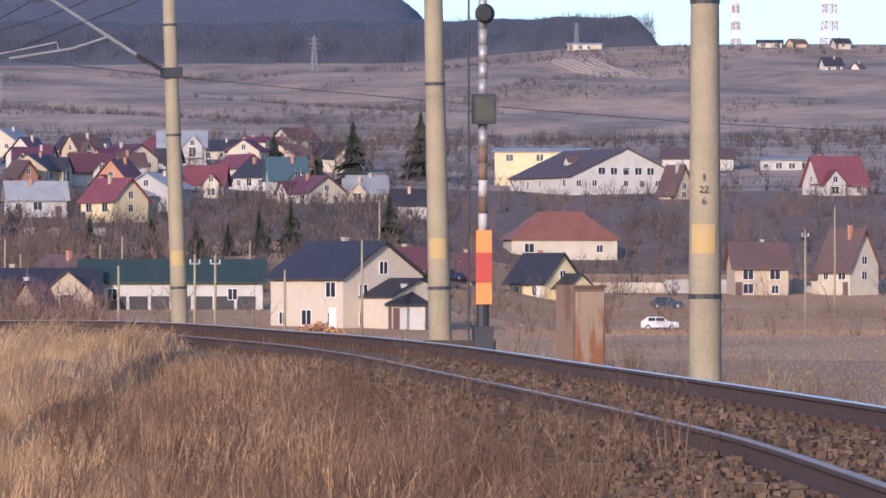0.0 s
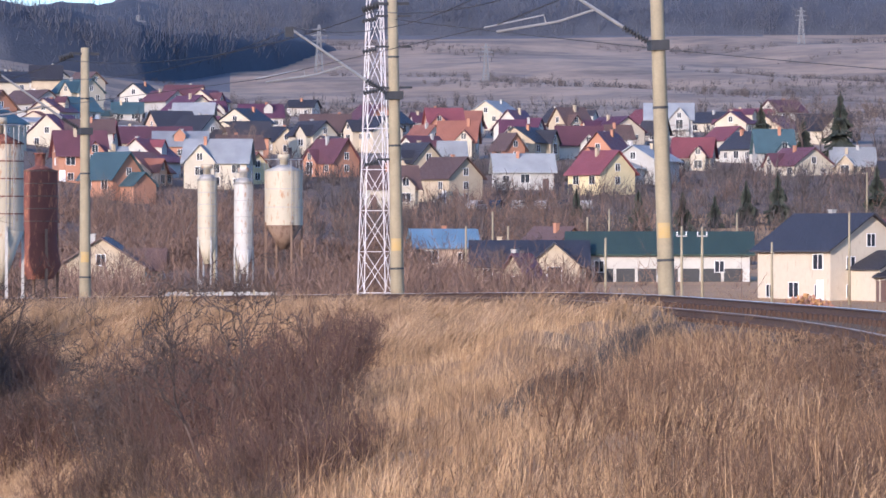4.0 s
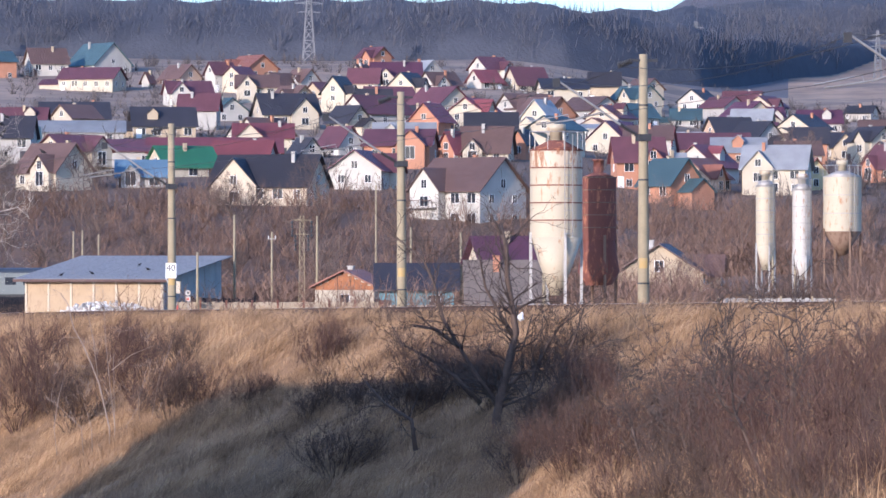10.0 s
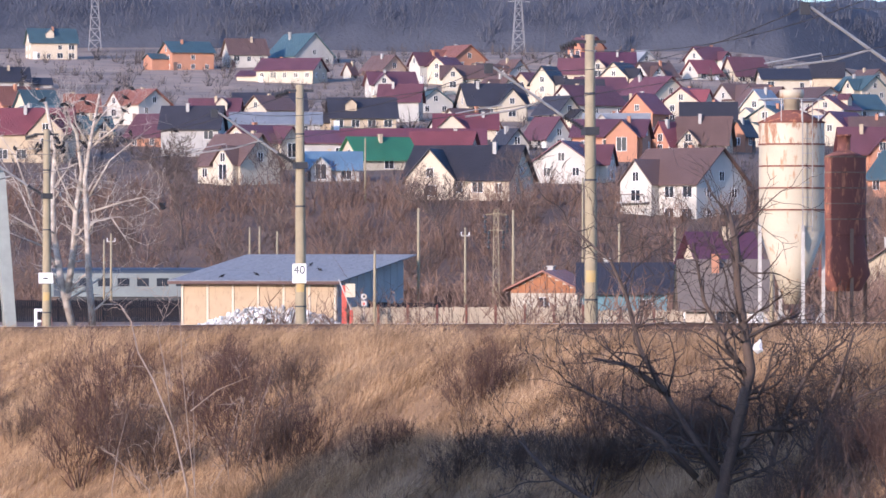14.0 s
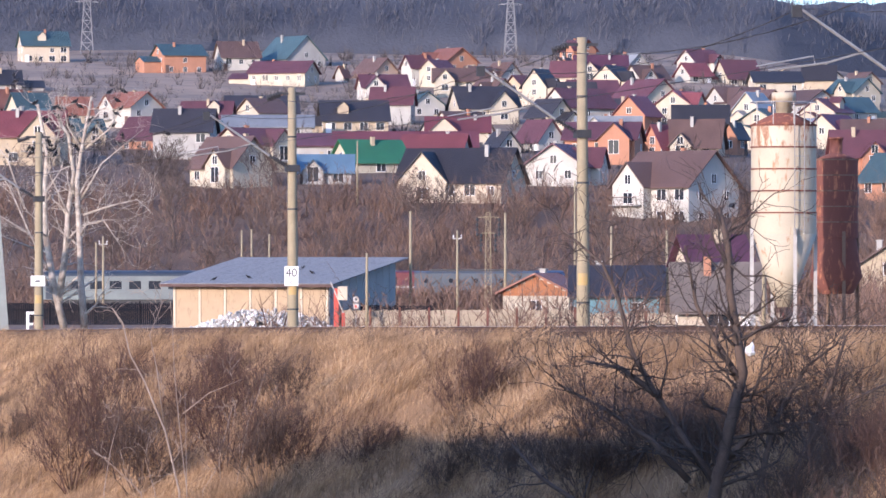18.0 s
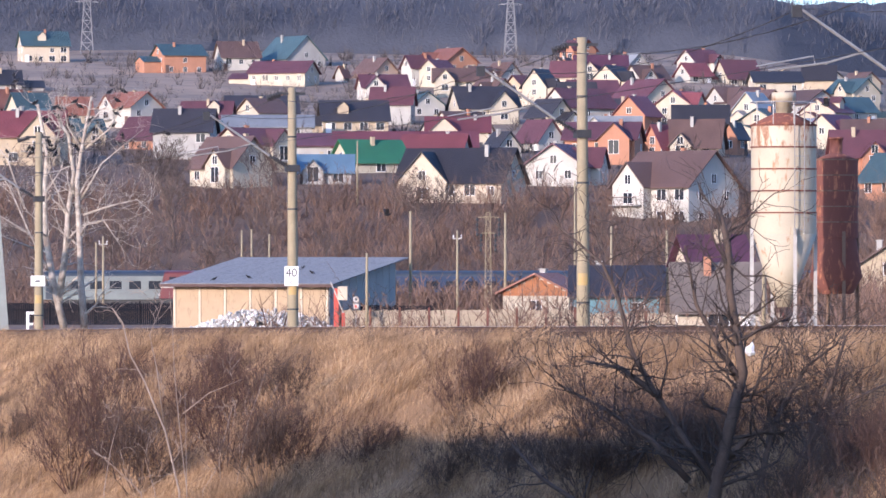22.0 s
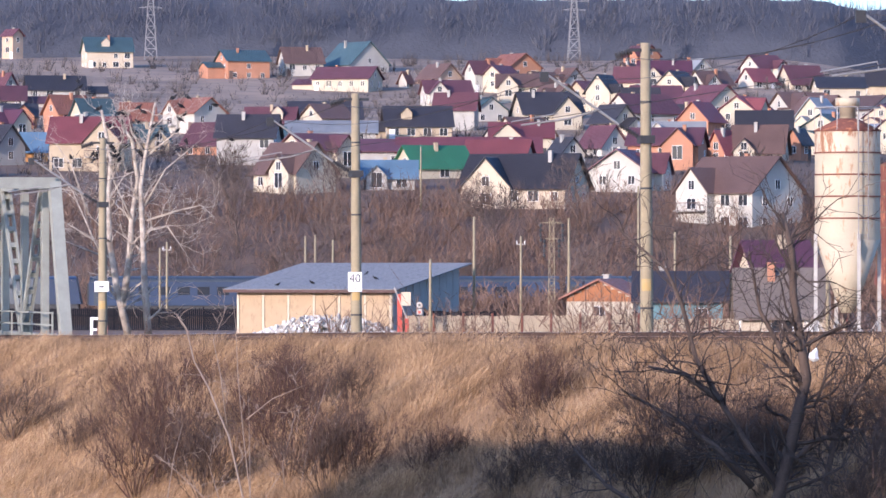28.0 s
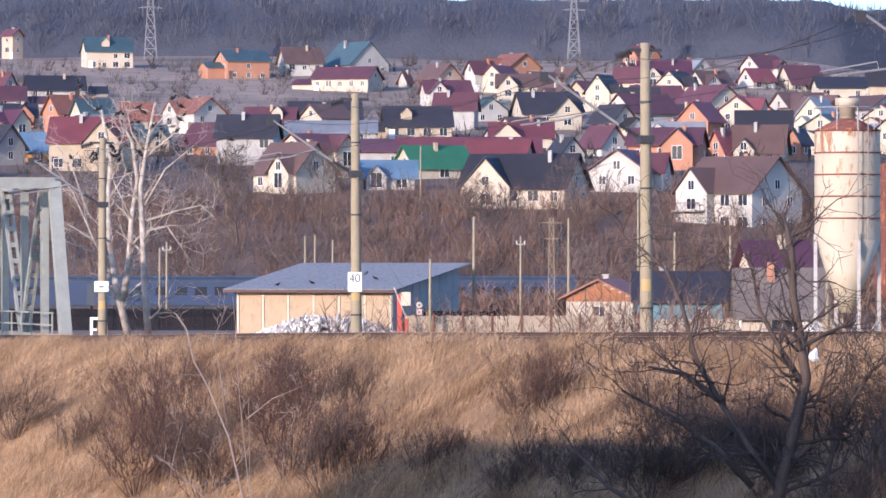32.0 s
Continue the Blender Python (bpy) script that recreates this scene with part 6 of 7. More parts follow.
def canopy(name, top, front, box, label, material="wood_mass", fade=0.3):
    """The closed mass of twigs inside a leafless wood, seen between its outer trees."""
    a0, a1, da, r0, r1, dr = box
    az, rr = np.arange(a0, a1, da), np.arange(r0, r1, dr)
    A, Q = np.meshgrid(az, rr)
    rng = np.random.default_rng(int(r0))
    u = np.clip((Q - front(A)) / 30, 0, 1)
    v = np.clip((r1 - Q) / 20, 0, 1) * np.clip((A - a0) / 0.3, 0, 1) * np.clip((a1 - da - A) / fade, 0, 1)
    H = top * np.minimum(u, v) ** 0.6 * (0.97 + 0.03 * np.sin(A * 7.3 + 1)) + rng.uniform(-0.6, 0.6, A.shape) * (u >= 1) - 1.0
    X, Y = Q * np.sin(np.radians(A)), Q * np.cos(np.radians(A))
    Z = land(X, Y) + H
    n, m = X.shape
    i, j = np.arange(n - 1)[:, None] * m, np.arange(m - 1)[None, :]
    quads = np.stack([i + j, i + m + j, i + m + j + 1, i + j + 1], -1).reshape(-1, 4)
    quads = quads[(H.ravel()[quads] > 0).any(1)]
    me = bpy.data.meshes.new(name)
    me.from_pydata(np.stack([X, Y, Z], -1).reshape(-1, 3).tolist(), [], quads.tolist())
    me.polygons.foreach_set("use_smooth", [True] * len(me.polygons))
    me.materials.append(M[material])
    me.update()
    tagged(new(name, me), label, "woods", kind="stuff")


# paler wood for the far hill: distance haze put into its colour
M["far_haze_mass"] = mat("far_hill_haze_mass", (0.112, 0.108, 0.128), (0.080, 0.078, 0.095), 1.0, scale=0.06, fine=0.5, bump=0.6, depth=1.2)
# ridge wood, blued like its trees to carry the haze
M["wood_mass"] = mat("hazed_wood_mass", (0.070, 0.075, 0.094), (0.050, 0.054, 0.070), 1.0, scale=0.12, fine=0.9, bump=0.5, depth=0.8)


def build_woods():
    rng = np.random.default_rng(21)
    small = [shrub_tris(rng, n, 0.55, 1.0, 0.014, 5) for n in (8, 9, 10)]
    broad = [shrub_tris(rng, n, 0.6, 1.0, 0.03, 3) for n in (9, 11, 13)]

    def cover(p, lo, hi, tpls):
        rows = [[] for _ in tpls]
        for i, (x, y, z) in enumerate(p):
            rows[i % len(tpls)].append((x, y, z, rng.uniform(lo, hi), rng.uniform(0, 6.28)))
        return np.concatenate([place_many(t, r) for t, r in zip(tpls, rows) if r])

    def off_line(p):
        return np.abs((p[:, 0] + 74.45) * -0.087 + (p[:, 1] - 578.05) * 0.996) > 7

    p = np.concatenate([polar(rng, 3300, -12, 2, 592, 700), polar(rng, 420, -5.6, 1, 330, 570), polar(rng, 1300, 0, 6, 330, 430), polar(rng, 300, 2.75, 4.2, 385, 416), polar(rng, 1500, 0, 6, 430, 760), polar(rng, 700, 6, 16, 420, 900)])
    a, r = np.degrees(np.arctan2(p[:, 0], p[:, 1])), np.hypot(p[:, 0], p[:, 1])
    p = p[clear_of_houses(p) & off_line(p) & ~((a > 1.0) & (a < 2.7) & (r < 424))]
    p = p[rng.uniform(0, 1, len(p)) < 0.25 + 0.9 * patchy(p, 0.05, 3)]
    stuff("thicket", cover(p, 1.8, 6.0, small), M["brush"], "dense brown leafless thicket between the railway and the houses", "thicket")
    dense = [shrub_tris(rng, n, 0.6, 1.0, 0.028, 8) for n in (10, 12)]
    q = polar(rng, 190, 1.15, 2.85, 402, 416)
    stuff("works_thicket", cover(q, 2.4, 4.8, small), M["scrub"], "dark leafless brush around the silos of the works", "thicket")
    n = 1000
    q = np.stack([rng.uniform(-53, 40, n), np.zeros(n), np.zeros(n)], 1)
    q[:, 1] = 578 + (q[:, 0] + 74.45) * 0.087 - rng.uniform(7.5, 22, n)
    q[:, 2] = land(q[:, 0], q[:, 1]) - 0.2
    stuff("trackside_thicket", cover(q, 2.6, 4.9, dense), M["brush"], "dark tangled brush along the second railway line", "thicket")
    for k in range(80):
        a, r = (rng.uniform(-11, -0.5), rng.uniform(604, 690)) if k < 52 else (rng.uniform(0, 5.5), rng.uniform(440, 720))
        tall_one = k < 52
        x, y = r * math.sin(radians(a)), r * math.cos(radians(a))
        if all((x - u) ** 2 + (y - v) ** 2 > 30 for u, v, _ in SITES):
            yard_tree(x, y, ground_z(x, y), rng.uniform(5.0, 9.5) if tall_one else rng.uniform(3.5, 5.5))
    p = np.concatenate([polar(rng, 4200, -12, 15, 690, 1350), polar(rng, 1500, 2, 10, 560, 900)])
    p = p[clear_of_houses(p)]
    stuff("garden_shrubs", cover(p, 1.0, 4.4, broad), M["hill_scrub"], "bare shrubs and small trees in the gardens of the town", "shrubs")
    p = polar(rng, 13000, 1, 17, 1180, 1740)
    p = p[(patchy(p, 0.022, 2) * 0.55 + patchy(p, 0.06, 7) * 0.45 > 0.6) & clear_of_houses(p)]
    stuff("hill_scrub", cover(p, 0.9, 2.5, broad), M["hill_scrub"], "dark scrub dotted over the hillside meadow", "scrub")
    tall = []
    for _ in range(4):
        k = 40
        d = rng.normal(0, 1, (k, 3))
        c = d / np.linalg.norm(d, axis=1)[:, None] * rng.uniform(0.25, 1.0, (k, 1)) ** 0.5 * np.array([0.24, 0.24, 0.46]) + np.array([0, 0, 0.47])
        e = c + c * np.array([0.25, 0.25, 0]) + rng.normal(0, 0.035, (k, 3)) + np.array([0, 0, 0.13])
        f = rng.uniform(0, 2 * np.pi, k)
        q = np.stack([np.cos(f), np.sin(f), rng.uniform(-0.6, 0.6, k)], 1) * 0.007
        tall.append(np.concatenate([np.stack([c - q, c + q, e], 1), np.array([[(-0.008, 0, 0), (0.008, 0, 0), (0.03, 0, 0.6)]])]))
    p = polar(rng, 4200, -15, 2.6, 1425, 1640)
    a = np.degrees(np.arctan2(p[:, 0], p[:, 1]))
    p = p[np.hypot(p[:, 0], p[:, 1]) > 1425 + np.clip(a + 0.5, 0, 1.5) * 28 + np.clip(a - 1, 0, 9) * 95 + 3 * np.sin(a * 9)]
    c = polar(rng, 1700, 0.5, 12.2, 1775, 1900)
    q = polar(rng, 3200, -3, 9.5, 1800, 2750)
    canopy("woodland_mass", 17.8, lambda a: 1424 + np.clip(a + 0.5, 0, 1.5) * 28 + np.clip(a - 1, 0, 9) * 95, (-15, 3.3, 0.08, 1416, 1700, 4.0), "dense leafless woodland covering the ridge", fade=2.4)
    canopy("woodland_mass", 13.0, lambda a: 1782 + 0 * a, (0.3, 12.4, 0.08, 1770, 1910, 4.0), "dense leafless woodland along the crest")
    canopy("woodland_mass", 6.0, lambda a: 1800 + 0 * a, (-3.2, 9.8, 0.1, 1790, 2760, 9.0), "dense leafless woodland over the far hill", "far_haze_mass")
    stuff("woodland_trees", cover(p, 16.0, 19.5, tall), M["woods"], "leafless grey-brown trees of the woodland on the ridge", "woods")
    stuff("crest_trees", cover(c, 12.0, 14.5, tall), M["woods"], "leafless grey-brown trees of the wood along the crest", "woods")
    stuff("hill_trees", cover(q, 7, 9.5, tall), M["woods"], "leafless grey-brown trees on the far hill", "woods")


build_woods()


# ---- bare patches and strips on the hill ----
def drape(name, corners, material, label, n=10):
    """A patch of ground between four plan corners, laid just over the slope."""
    a, b, c, d = [np.array(q, float) for q in corners]
    g = np.linspace(0, 1, n + 1)
    U, V = np.meshgrid(g, g)
    P = (a * (1 - U)[..., None] + b * U[..., None]) * (1 - V)[..., None] + (d * (1 - U)[..., None] + c * U[..., None]) * V[..., None]
    edge = np.minimum(np.minimum(U, 1 - U), np.minimum(V, 1 - V))
    z = land(P[..., 0], P[..., 1]) + 0.35 - (edge <= 0) * 0.6
    sh = Shape()
    sh.v = [(x, y, q) for (x, y), q in zip(P.reshape(-1, 2), z.ravel())]
    sh.f = [(i * (n + 1) + j, i * (n + 1) + j + 1, (i + 1) * (n + 1) + j + 1, (i + 1) * (n + 1) + j) for i in range(n) for j in range(n)]
    sh.s = [0] * len(sh.f)
    return tagged(new(name, sh.mesh(name, material, smooth=True)), label, "ground", kind="structure")


M["soil"] = mat("pale_bare_soil", (0.46, 0.37, 0.28), (0.30, 0.24, 0.19), 1.0, scale=0.08, fine=0.5)
for _k in range(7):
    _x, _y = STRIP[0] + _k * 2.6, STRIP[1]
    drape("field_strip", ((_x + 3, _y), (_x + 4.3, _y), (_x - 0.7, _y + 75), (_x - 2, _y + 75)), M["soil"], "pale strip of a tilled field on the hillside")

shrub(-9.2, 172.8, 1.6, 3, 1.2)
shrub(-6.6, 171.0, 1.9, 1, 1.2)
shrub(-4.9, 163.1, 2.1, 3, 1.3)
shrub(-3.5, 161.2, 1.7, 1, 1.2)
shrub(-1.4, 157.3, 1.9, 0, 1.2)
shrub(-0.7, 149.3, 1.8, 3, 1.1)
shrub(-7.4, 166.9, 1.3, 0, 1.2)
shrub(-28.9, 223.4, 1.9, 0, 1)
shrub(-32.5, 233.1, 2.6, 3, 1)
shrub(3.1, 54.9, 0.9, 0, 0.7)
shrub(2.9, 54.9, 0.9, 0, 0.9)
shrub(-4.2, 161.0, 1.8, 3, 1)
shrub(-6.4, 163.0, 2.0, 3, 1.2)
shrub(-8.7, 161.0, 2.3, 3, 1.2)
shrub(3.3, 55.0, 1.3, 1, 0.9)
shrub(-24.3, 207.5, 3.2, 4, 1)
shrub(-23.6, 210.1, 3.5, 4, 1)
shrub(-21.2, 200.2, 2.9, 6, 1)
shrub(-24.6, 220.5, 1.8, 4, 1.1)
shrub(-20.3, 206.8, 2.4, 4, 1)
shrub(-18.2, 196.4, 3.0, 4, 1)
shrub(-18.9, 208.1, 1.9, 4, 1.1)
shrub(-16.2, 188.0, 2.6, 6, 1)
shrub(-20.5, 213.3, 1.7, 5, 1.2)
shrub(-17.0, 201.3, 1.8, 6, 1)
shrub(-15.4, 188.1, 2.1, 4, 1)
shrub(-13.1, 183.0, 1.6, 4, 1)
shrub(-12.3, 183.6, 1.0, 6, 1.1)
shrub(-10.6, 184.2, 2.0, 4, 1)
shrub(-10.2, 185.5, 1.7, 4, 1)
shrub(-10.2, 172.7, 1.3, 6, 1.1)
shrub(-5.9, 163.0, 1.3, 6, 1.2)
shrub(-4.4, 163.1, 1.6, 6, 1.1)
shrub(-2.1, 157.0, 1.6, 6, 1.1)
shrub(-0.6, 150.6, 1.6, 6, 1.1)
shrub(-8.4, 168.6, 1.2, 6, 1)
shrub(4.3, 76.7, 1.6, 5, 1)
shrub(3.8, 73.9, 1.8, 5, 1)
shrub(5.3, 87.9, 1.3, 5, 1)
shrub(3.2, 69.9, 1.8, 5, 1)
shrub(6.5, 119.6, 1.4, 5, 1.1)
shrub(2.9, 73.5, 1.7, 4, 0.9)
shrub(2.8, 89.0, 2.0, 4, 0.9)
shrub(2.4, 100.2, 2.6, 4, 0.9)
shrub(1.9, 106.5, 2.8, 6, 0.8)
shrub(4.2, 118.2, 1.6, 4, 1)
shrub(3.4, 127.2, 1.7, 6, 1)
shrub(5.0, 115.2, 1.8, 4, 1)
shrub(7.1, 112.1, 0.9, 5, 1.2)
shrub(-2.0, 145.9, 2.1, 6, 1)
shrub(-0.6, 136.1, 2.3, 6, 1)
shrub(0.2, 130.1, 2.5, 4, 1)
shrub(0.9, 134.8, 2.2, 6, 1)
shrub(1.3, 120.0, 2.3, 6, 0.9)
shrub(-3.7, 157.4, 1.7, 6, 1.1)
shrub(-5.4, 166.7, 1.6, 6, 1.1)
shrub(-0.2, 146.1, 1.6, 4, 1)
shrub(-1.1, 134.8, 2.0, 4, 1)
shrub(2.1, 131.3, 2.0, 4, 1)
shrub(-2.5, 139.9, 1.9, 6, 1)
shrub(1.6, 80.7, 1.5, 6, 1)
shrub(2.0, 68.5, 1.3, 4, 1)
shrub(1.9, 50.0, 1.0, 6, 1)
shrub(2.2, 48.5, 0.9, 4, 1)
shrub(2.5, 47.5, 0.8, 5, 1.1)
shrub(2.8, 48.4, 0.7, 4, 1)
shrub(1.0, 82.5, 1.5, 6, 1)
shrub(0.2, 102.5, 1.7, 4, 1)
shrub(1.5, 38.5, 0.7, 6, 1)
shrub(1.4, 59.7, 1.0, 6, 1)


# ---- lettering ----
def lettering(text, size, parent, m, material, name="lettering"):
    cu = bpy.data.curves.new("letters", "FONT")
    cu.body, cu.size, cu.align_x, cu.align_y, cu.extrude = text, size, "CENTER", "CENTER", 0.002
    tmp = new("letters", cu)
    me = bpy.data.meshes.new_from_object(tmp.evaluated_get(bpy.context.evaluated_depsgraph_get()))
    bpy.data.objects.remove(tmp)
    me.materials.clear()
    me.materials.append(material)
    ob = part(name, me, None, parent)
    ob.matrix_basis = m
    return ob


def plate(x, y, z, w, h, rows, label, turn=0):
    ob = thing("sign_plate", pose(x, y, z, 0, 0, turn), label, "sign")
    part("board", Shape().box(-w / 2, w / 2, -0.012, 0.012, 0, h), M["white"], ob)
    part("bracket", Shape().box(-0.05, 0.05, 0.012, 0.08, h * 0.3, h * 0.7), M["steel_dark"], ob)
    for text, size, zz in rows:
        lettering(text, size, ob, Matrix.Translation((0, -0.014, zz)) @ Matrix.Rotation(radians(90), 4, "X"), M["black"])
    return ob


plate(-20.23, 233.74, 0.12, 0.50, 0.70, [("40", 0.42, 0.46), ("0", 0.17, 0.12)], "white speed board with black numerals on a pole", 5)
pl = plate(-35.2, 271.13, -0.1, 0.62, 0.46, [], "white plate on a pole", 8)
part("mark", Shape().box(-0.12, 0.1, -0.02, -0.012, 0.19, 0.25), M["black"], pl)
nums = thing("pole_numerals", pose(13.74, 60.385, 2.0, 0, 0, -8), "small black painted numerals on a concrete pole", "numerals")
for _t, _z in (("1", 0.33), ("22", 0.18), ("6", 0.04)):
    lettering(_t, 0.12, nums, Matrix.Translation((0, 0, _z)) @ Matrix.Rotation(radians(90), 4, "X"), M["black"])


# ---- signal mast and relay cabinet ----
M["olive"] = mat("dark_olive_paint", (0.075, 0.075, 0.05), (0.05, 0.05, 0.035), 0.6, scale=4, fine=25)
def signal_mast(x, y, z):
    ob = thing("signal_mast", pose(x, y, z), "striped crossing signal mast with a horn and an orange board", "signal mast")
    part("base", Shape().box(-0.16, 0.16, -0.16, 0.16, -0.6, 0.25), M["steel_dark"], ob)
    part("foot", Shape().tube([(0, 0, 0.25), (0, 0, 0.62)], [0.11, 0.11], 10), M["black"], ob)
    zs = 1.85
    for k in range(14):
        part("band", Shape().tube([(0, 0, zs + k * 0.28), (0, 0, zs + (k + 1) * 0.28)], [0.075, 0.075], 12), M["tank_grey"] if k in (0, 2) else M["galv"] if k > 4 else M["brown_rust"], ob, smooth=True)
    part("upper_tube", Shape().tube([(0, 0, zs + 14 * 0.28), (0, 0, 7.4)], [0.07, 0.07], 12), M["galv"], ob, smooth=True)
    bd = part("board", Shape().box(-0.13, 0.13, -0.12, -0.08, 0.62, 1.85), M["orange_paint"], ob, "orange board with a red middle field")
    part("red_field", Shape().box(-0.132, 0.132, -0.126, -0.12, 0.98, 1.48), M["red_paint"], bd)
    part("lamp_box", Shape().box(-0.19, 0.19, -0.22, 0.02, 3.62, 4.12), M["steel_dark"], ob)
    part("box_face", Shape().box(-0.15, 0.15, -0.228, -0.22, 3.67, 4.07), M["olive"], ob)
    hn = part("horn", Shape().tube([(-0.02, -0.05, 5.45), (-0.02, -0.16, 5.45), (-0.02, -0.30, 5.45)], [0.06, 0.10, 0.17], 16), M["steel_dark"], ob, smooth=True)
    part("horn_mouth", Shape().tube([(-0.02, -0.301, 5.45), (-0.02, -0.306, 5.45)], [0.11, 0.11], 16), M["black"], hn)
    part("cable_tube", Shape().tube([(-0.24, 0, 0), (-0.24, 0, 7.4)], [0.018, 0.018], 6), M["black"], ob)
    for h in (1.2, 2.6, 4.6, 6.4):
        part("clip", Shape().box(-0.25, 0.0, -0.012, 0.012, h, h + 0.03), M["steel_dark"], ob)
    part("foot_beam", Shape().box(-1.0, 0.2, -0.1, 0.1, -0.15, 0.02), M["sleeper"], ob)


signal_mast(15.2, 83.4, 0.05)
cab = thing("relay_cabinet", pose(13.55, 67.0, -0.5, 0, 0, 24), "rust-streaked grey metal relay cabinet beside the track", "cabinet")
part("body", Shape().box(-0.25, 0.25, -0.2, 0.2, 0.1, 1.48), M["brown_rust"], cab)
part("door", Shape().box(-0.23, 0.23, -0.215, -0.20, 0.16, 1.42), M["rusty_door"] if "rusty_door" in M else M["silo_white"], cab, "cream door eaten by rust")
part("side_panel", Shape().box(-0.265, -0.25, -0.2, 0.2, 0.1, 1.48), M["brown_rust"], cab)
part("lid", Shape().box(-0.27, 0.27, -0.23, 0.23, 1.48, 1.51), M["brown_rust"], cab)
part("plinth", Shape().box(-0.28, 0.28, -0.22, 0.22, -0.3, 0.1), M["concrete"], cab)


# ---- truss bridge ----
def truss_bridge():
    k = 305
    p, t = CURVE[k], TAN[k]
    ang = math.degrees(math.atan2(t[1], t[0]))
    ob = thing("truss_bridge", pose(p[0], p[1], p[2], 0, 0, ang), "pale green-grey riveted steel truss railway bridge", "bridge")
    H, W, L, n = 7.0, 2.75, 4.4, 8

    def beam(name, a, b, w, par=ob):
        a, b = Vector(a), Vector(b)
        d = b - a
        q = d.to_track_quat("Z", "Y").to_matrix().to_4x4()
        part(name, Shape().box(-w / 2, w / 2, -w / 2, w / 2, 0, d.length, 0, Matrix.Translation(a) @ q), M["truss_paint"], par)

    def laced(name, a, b, w):
        """Two flanges joined by batten plates."""
        a, b = Vector(a), Vector(b)
        d = b - a
        m = Matrix.Translation(a) @ d.to_track_quat("Z", "Y").to_matrix().to_4x4()
        sh = Shape()
        for s in (-1, 1):
            sh.box(s * w / 2 - 0.06, s * w / 2 + 0.06, -0.15, 0.15, 0, d.length, 0, m)
        for i in range(int(d.length / 0.9)):
            sh.box(-w / 2, w / 2, -0.1, 0.1, 0.3 + i * 0.9, 0.55 + i * 0.9, 0, m)
        part(name, sh, M["truss_paint"], ob)

    for s in (-W, W):
        beam("end_post", (0, s, 0), (2.4, s, H), 0.52)
        beam("top_chord", (2.4, s, H), (L * n - 2.4, s, H), 0.5)
        beam("bottom_chord", (0, s, -0.1), (L * n, s, -0.1), 0.45)
        beam("end_post", (L * n, s, 0), (L * n - 2.4, s, H), 0.5)
        for i in range(1, n):
            laced("vertical", (i * L, s, 0), (i * L, s, H), 0.36)
            if i < n - 1:
                laced("diagonal", (i * L, s, H if i % 2 else 0), ((i + 1) * L, s, 0 if i % 2 else H), 0.36)
    beam("portal_beam", (2.4, -W, H), (2.4, W, H), 0.5)
    for i in range(1, n):
        beam("cross_strut", (i * L, -W, H), (i * L, W, H), 0.26)
        beam("wind_brace", (i * L, -W, H), ((i + 1) * L if i < n - 1 else i * L - L, W, H), 0.14)
        beam("floor_beam", (i * L, -W, -0.4), (i * L, W, -0.4), 0.5)
    for s in (-W + 0.55, W - 0.55):
        for h in (0.55, 1.1):
            beam("guard_rail", (0.2, s, h), (L * n, s, h), 0.07)
        for i in range(2 * n):
            beam("guard_post", (0.3 + i * L / 2, s, -0.2), (0.3 + i * L / 2, s, 1.1), 0.07)
    part("abutment", Shape().box(-1.5, 0.4, -3.6, 3.6, -7, -0.6), M["concrete"], ob)


truss_bridge()
mk = thing("marker_board", pose(-36.1, 275.6, -2.3), "small white marker frame with a red plate beside the track", "sign")
part("frame", Shape().box(-0.3, -0.18, -0.04, 0.04, 0, 1.05).box(0.12, 0.24, -0.04, 0.04, 0, 0.75).box(-0.18, 0.24, -0.04, 0.04, 0.93, 1.05).box(-0.18, 0.24, -0.04, 0.04, 0.45, 0.55), M["white"], mk)
part("red_plate", Shape().box(0.02, 0.5, -0.07, -0.04, 0.3, 0.68), M["rust"], mk)


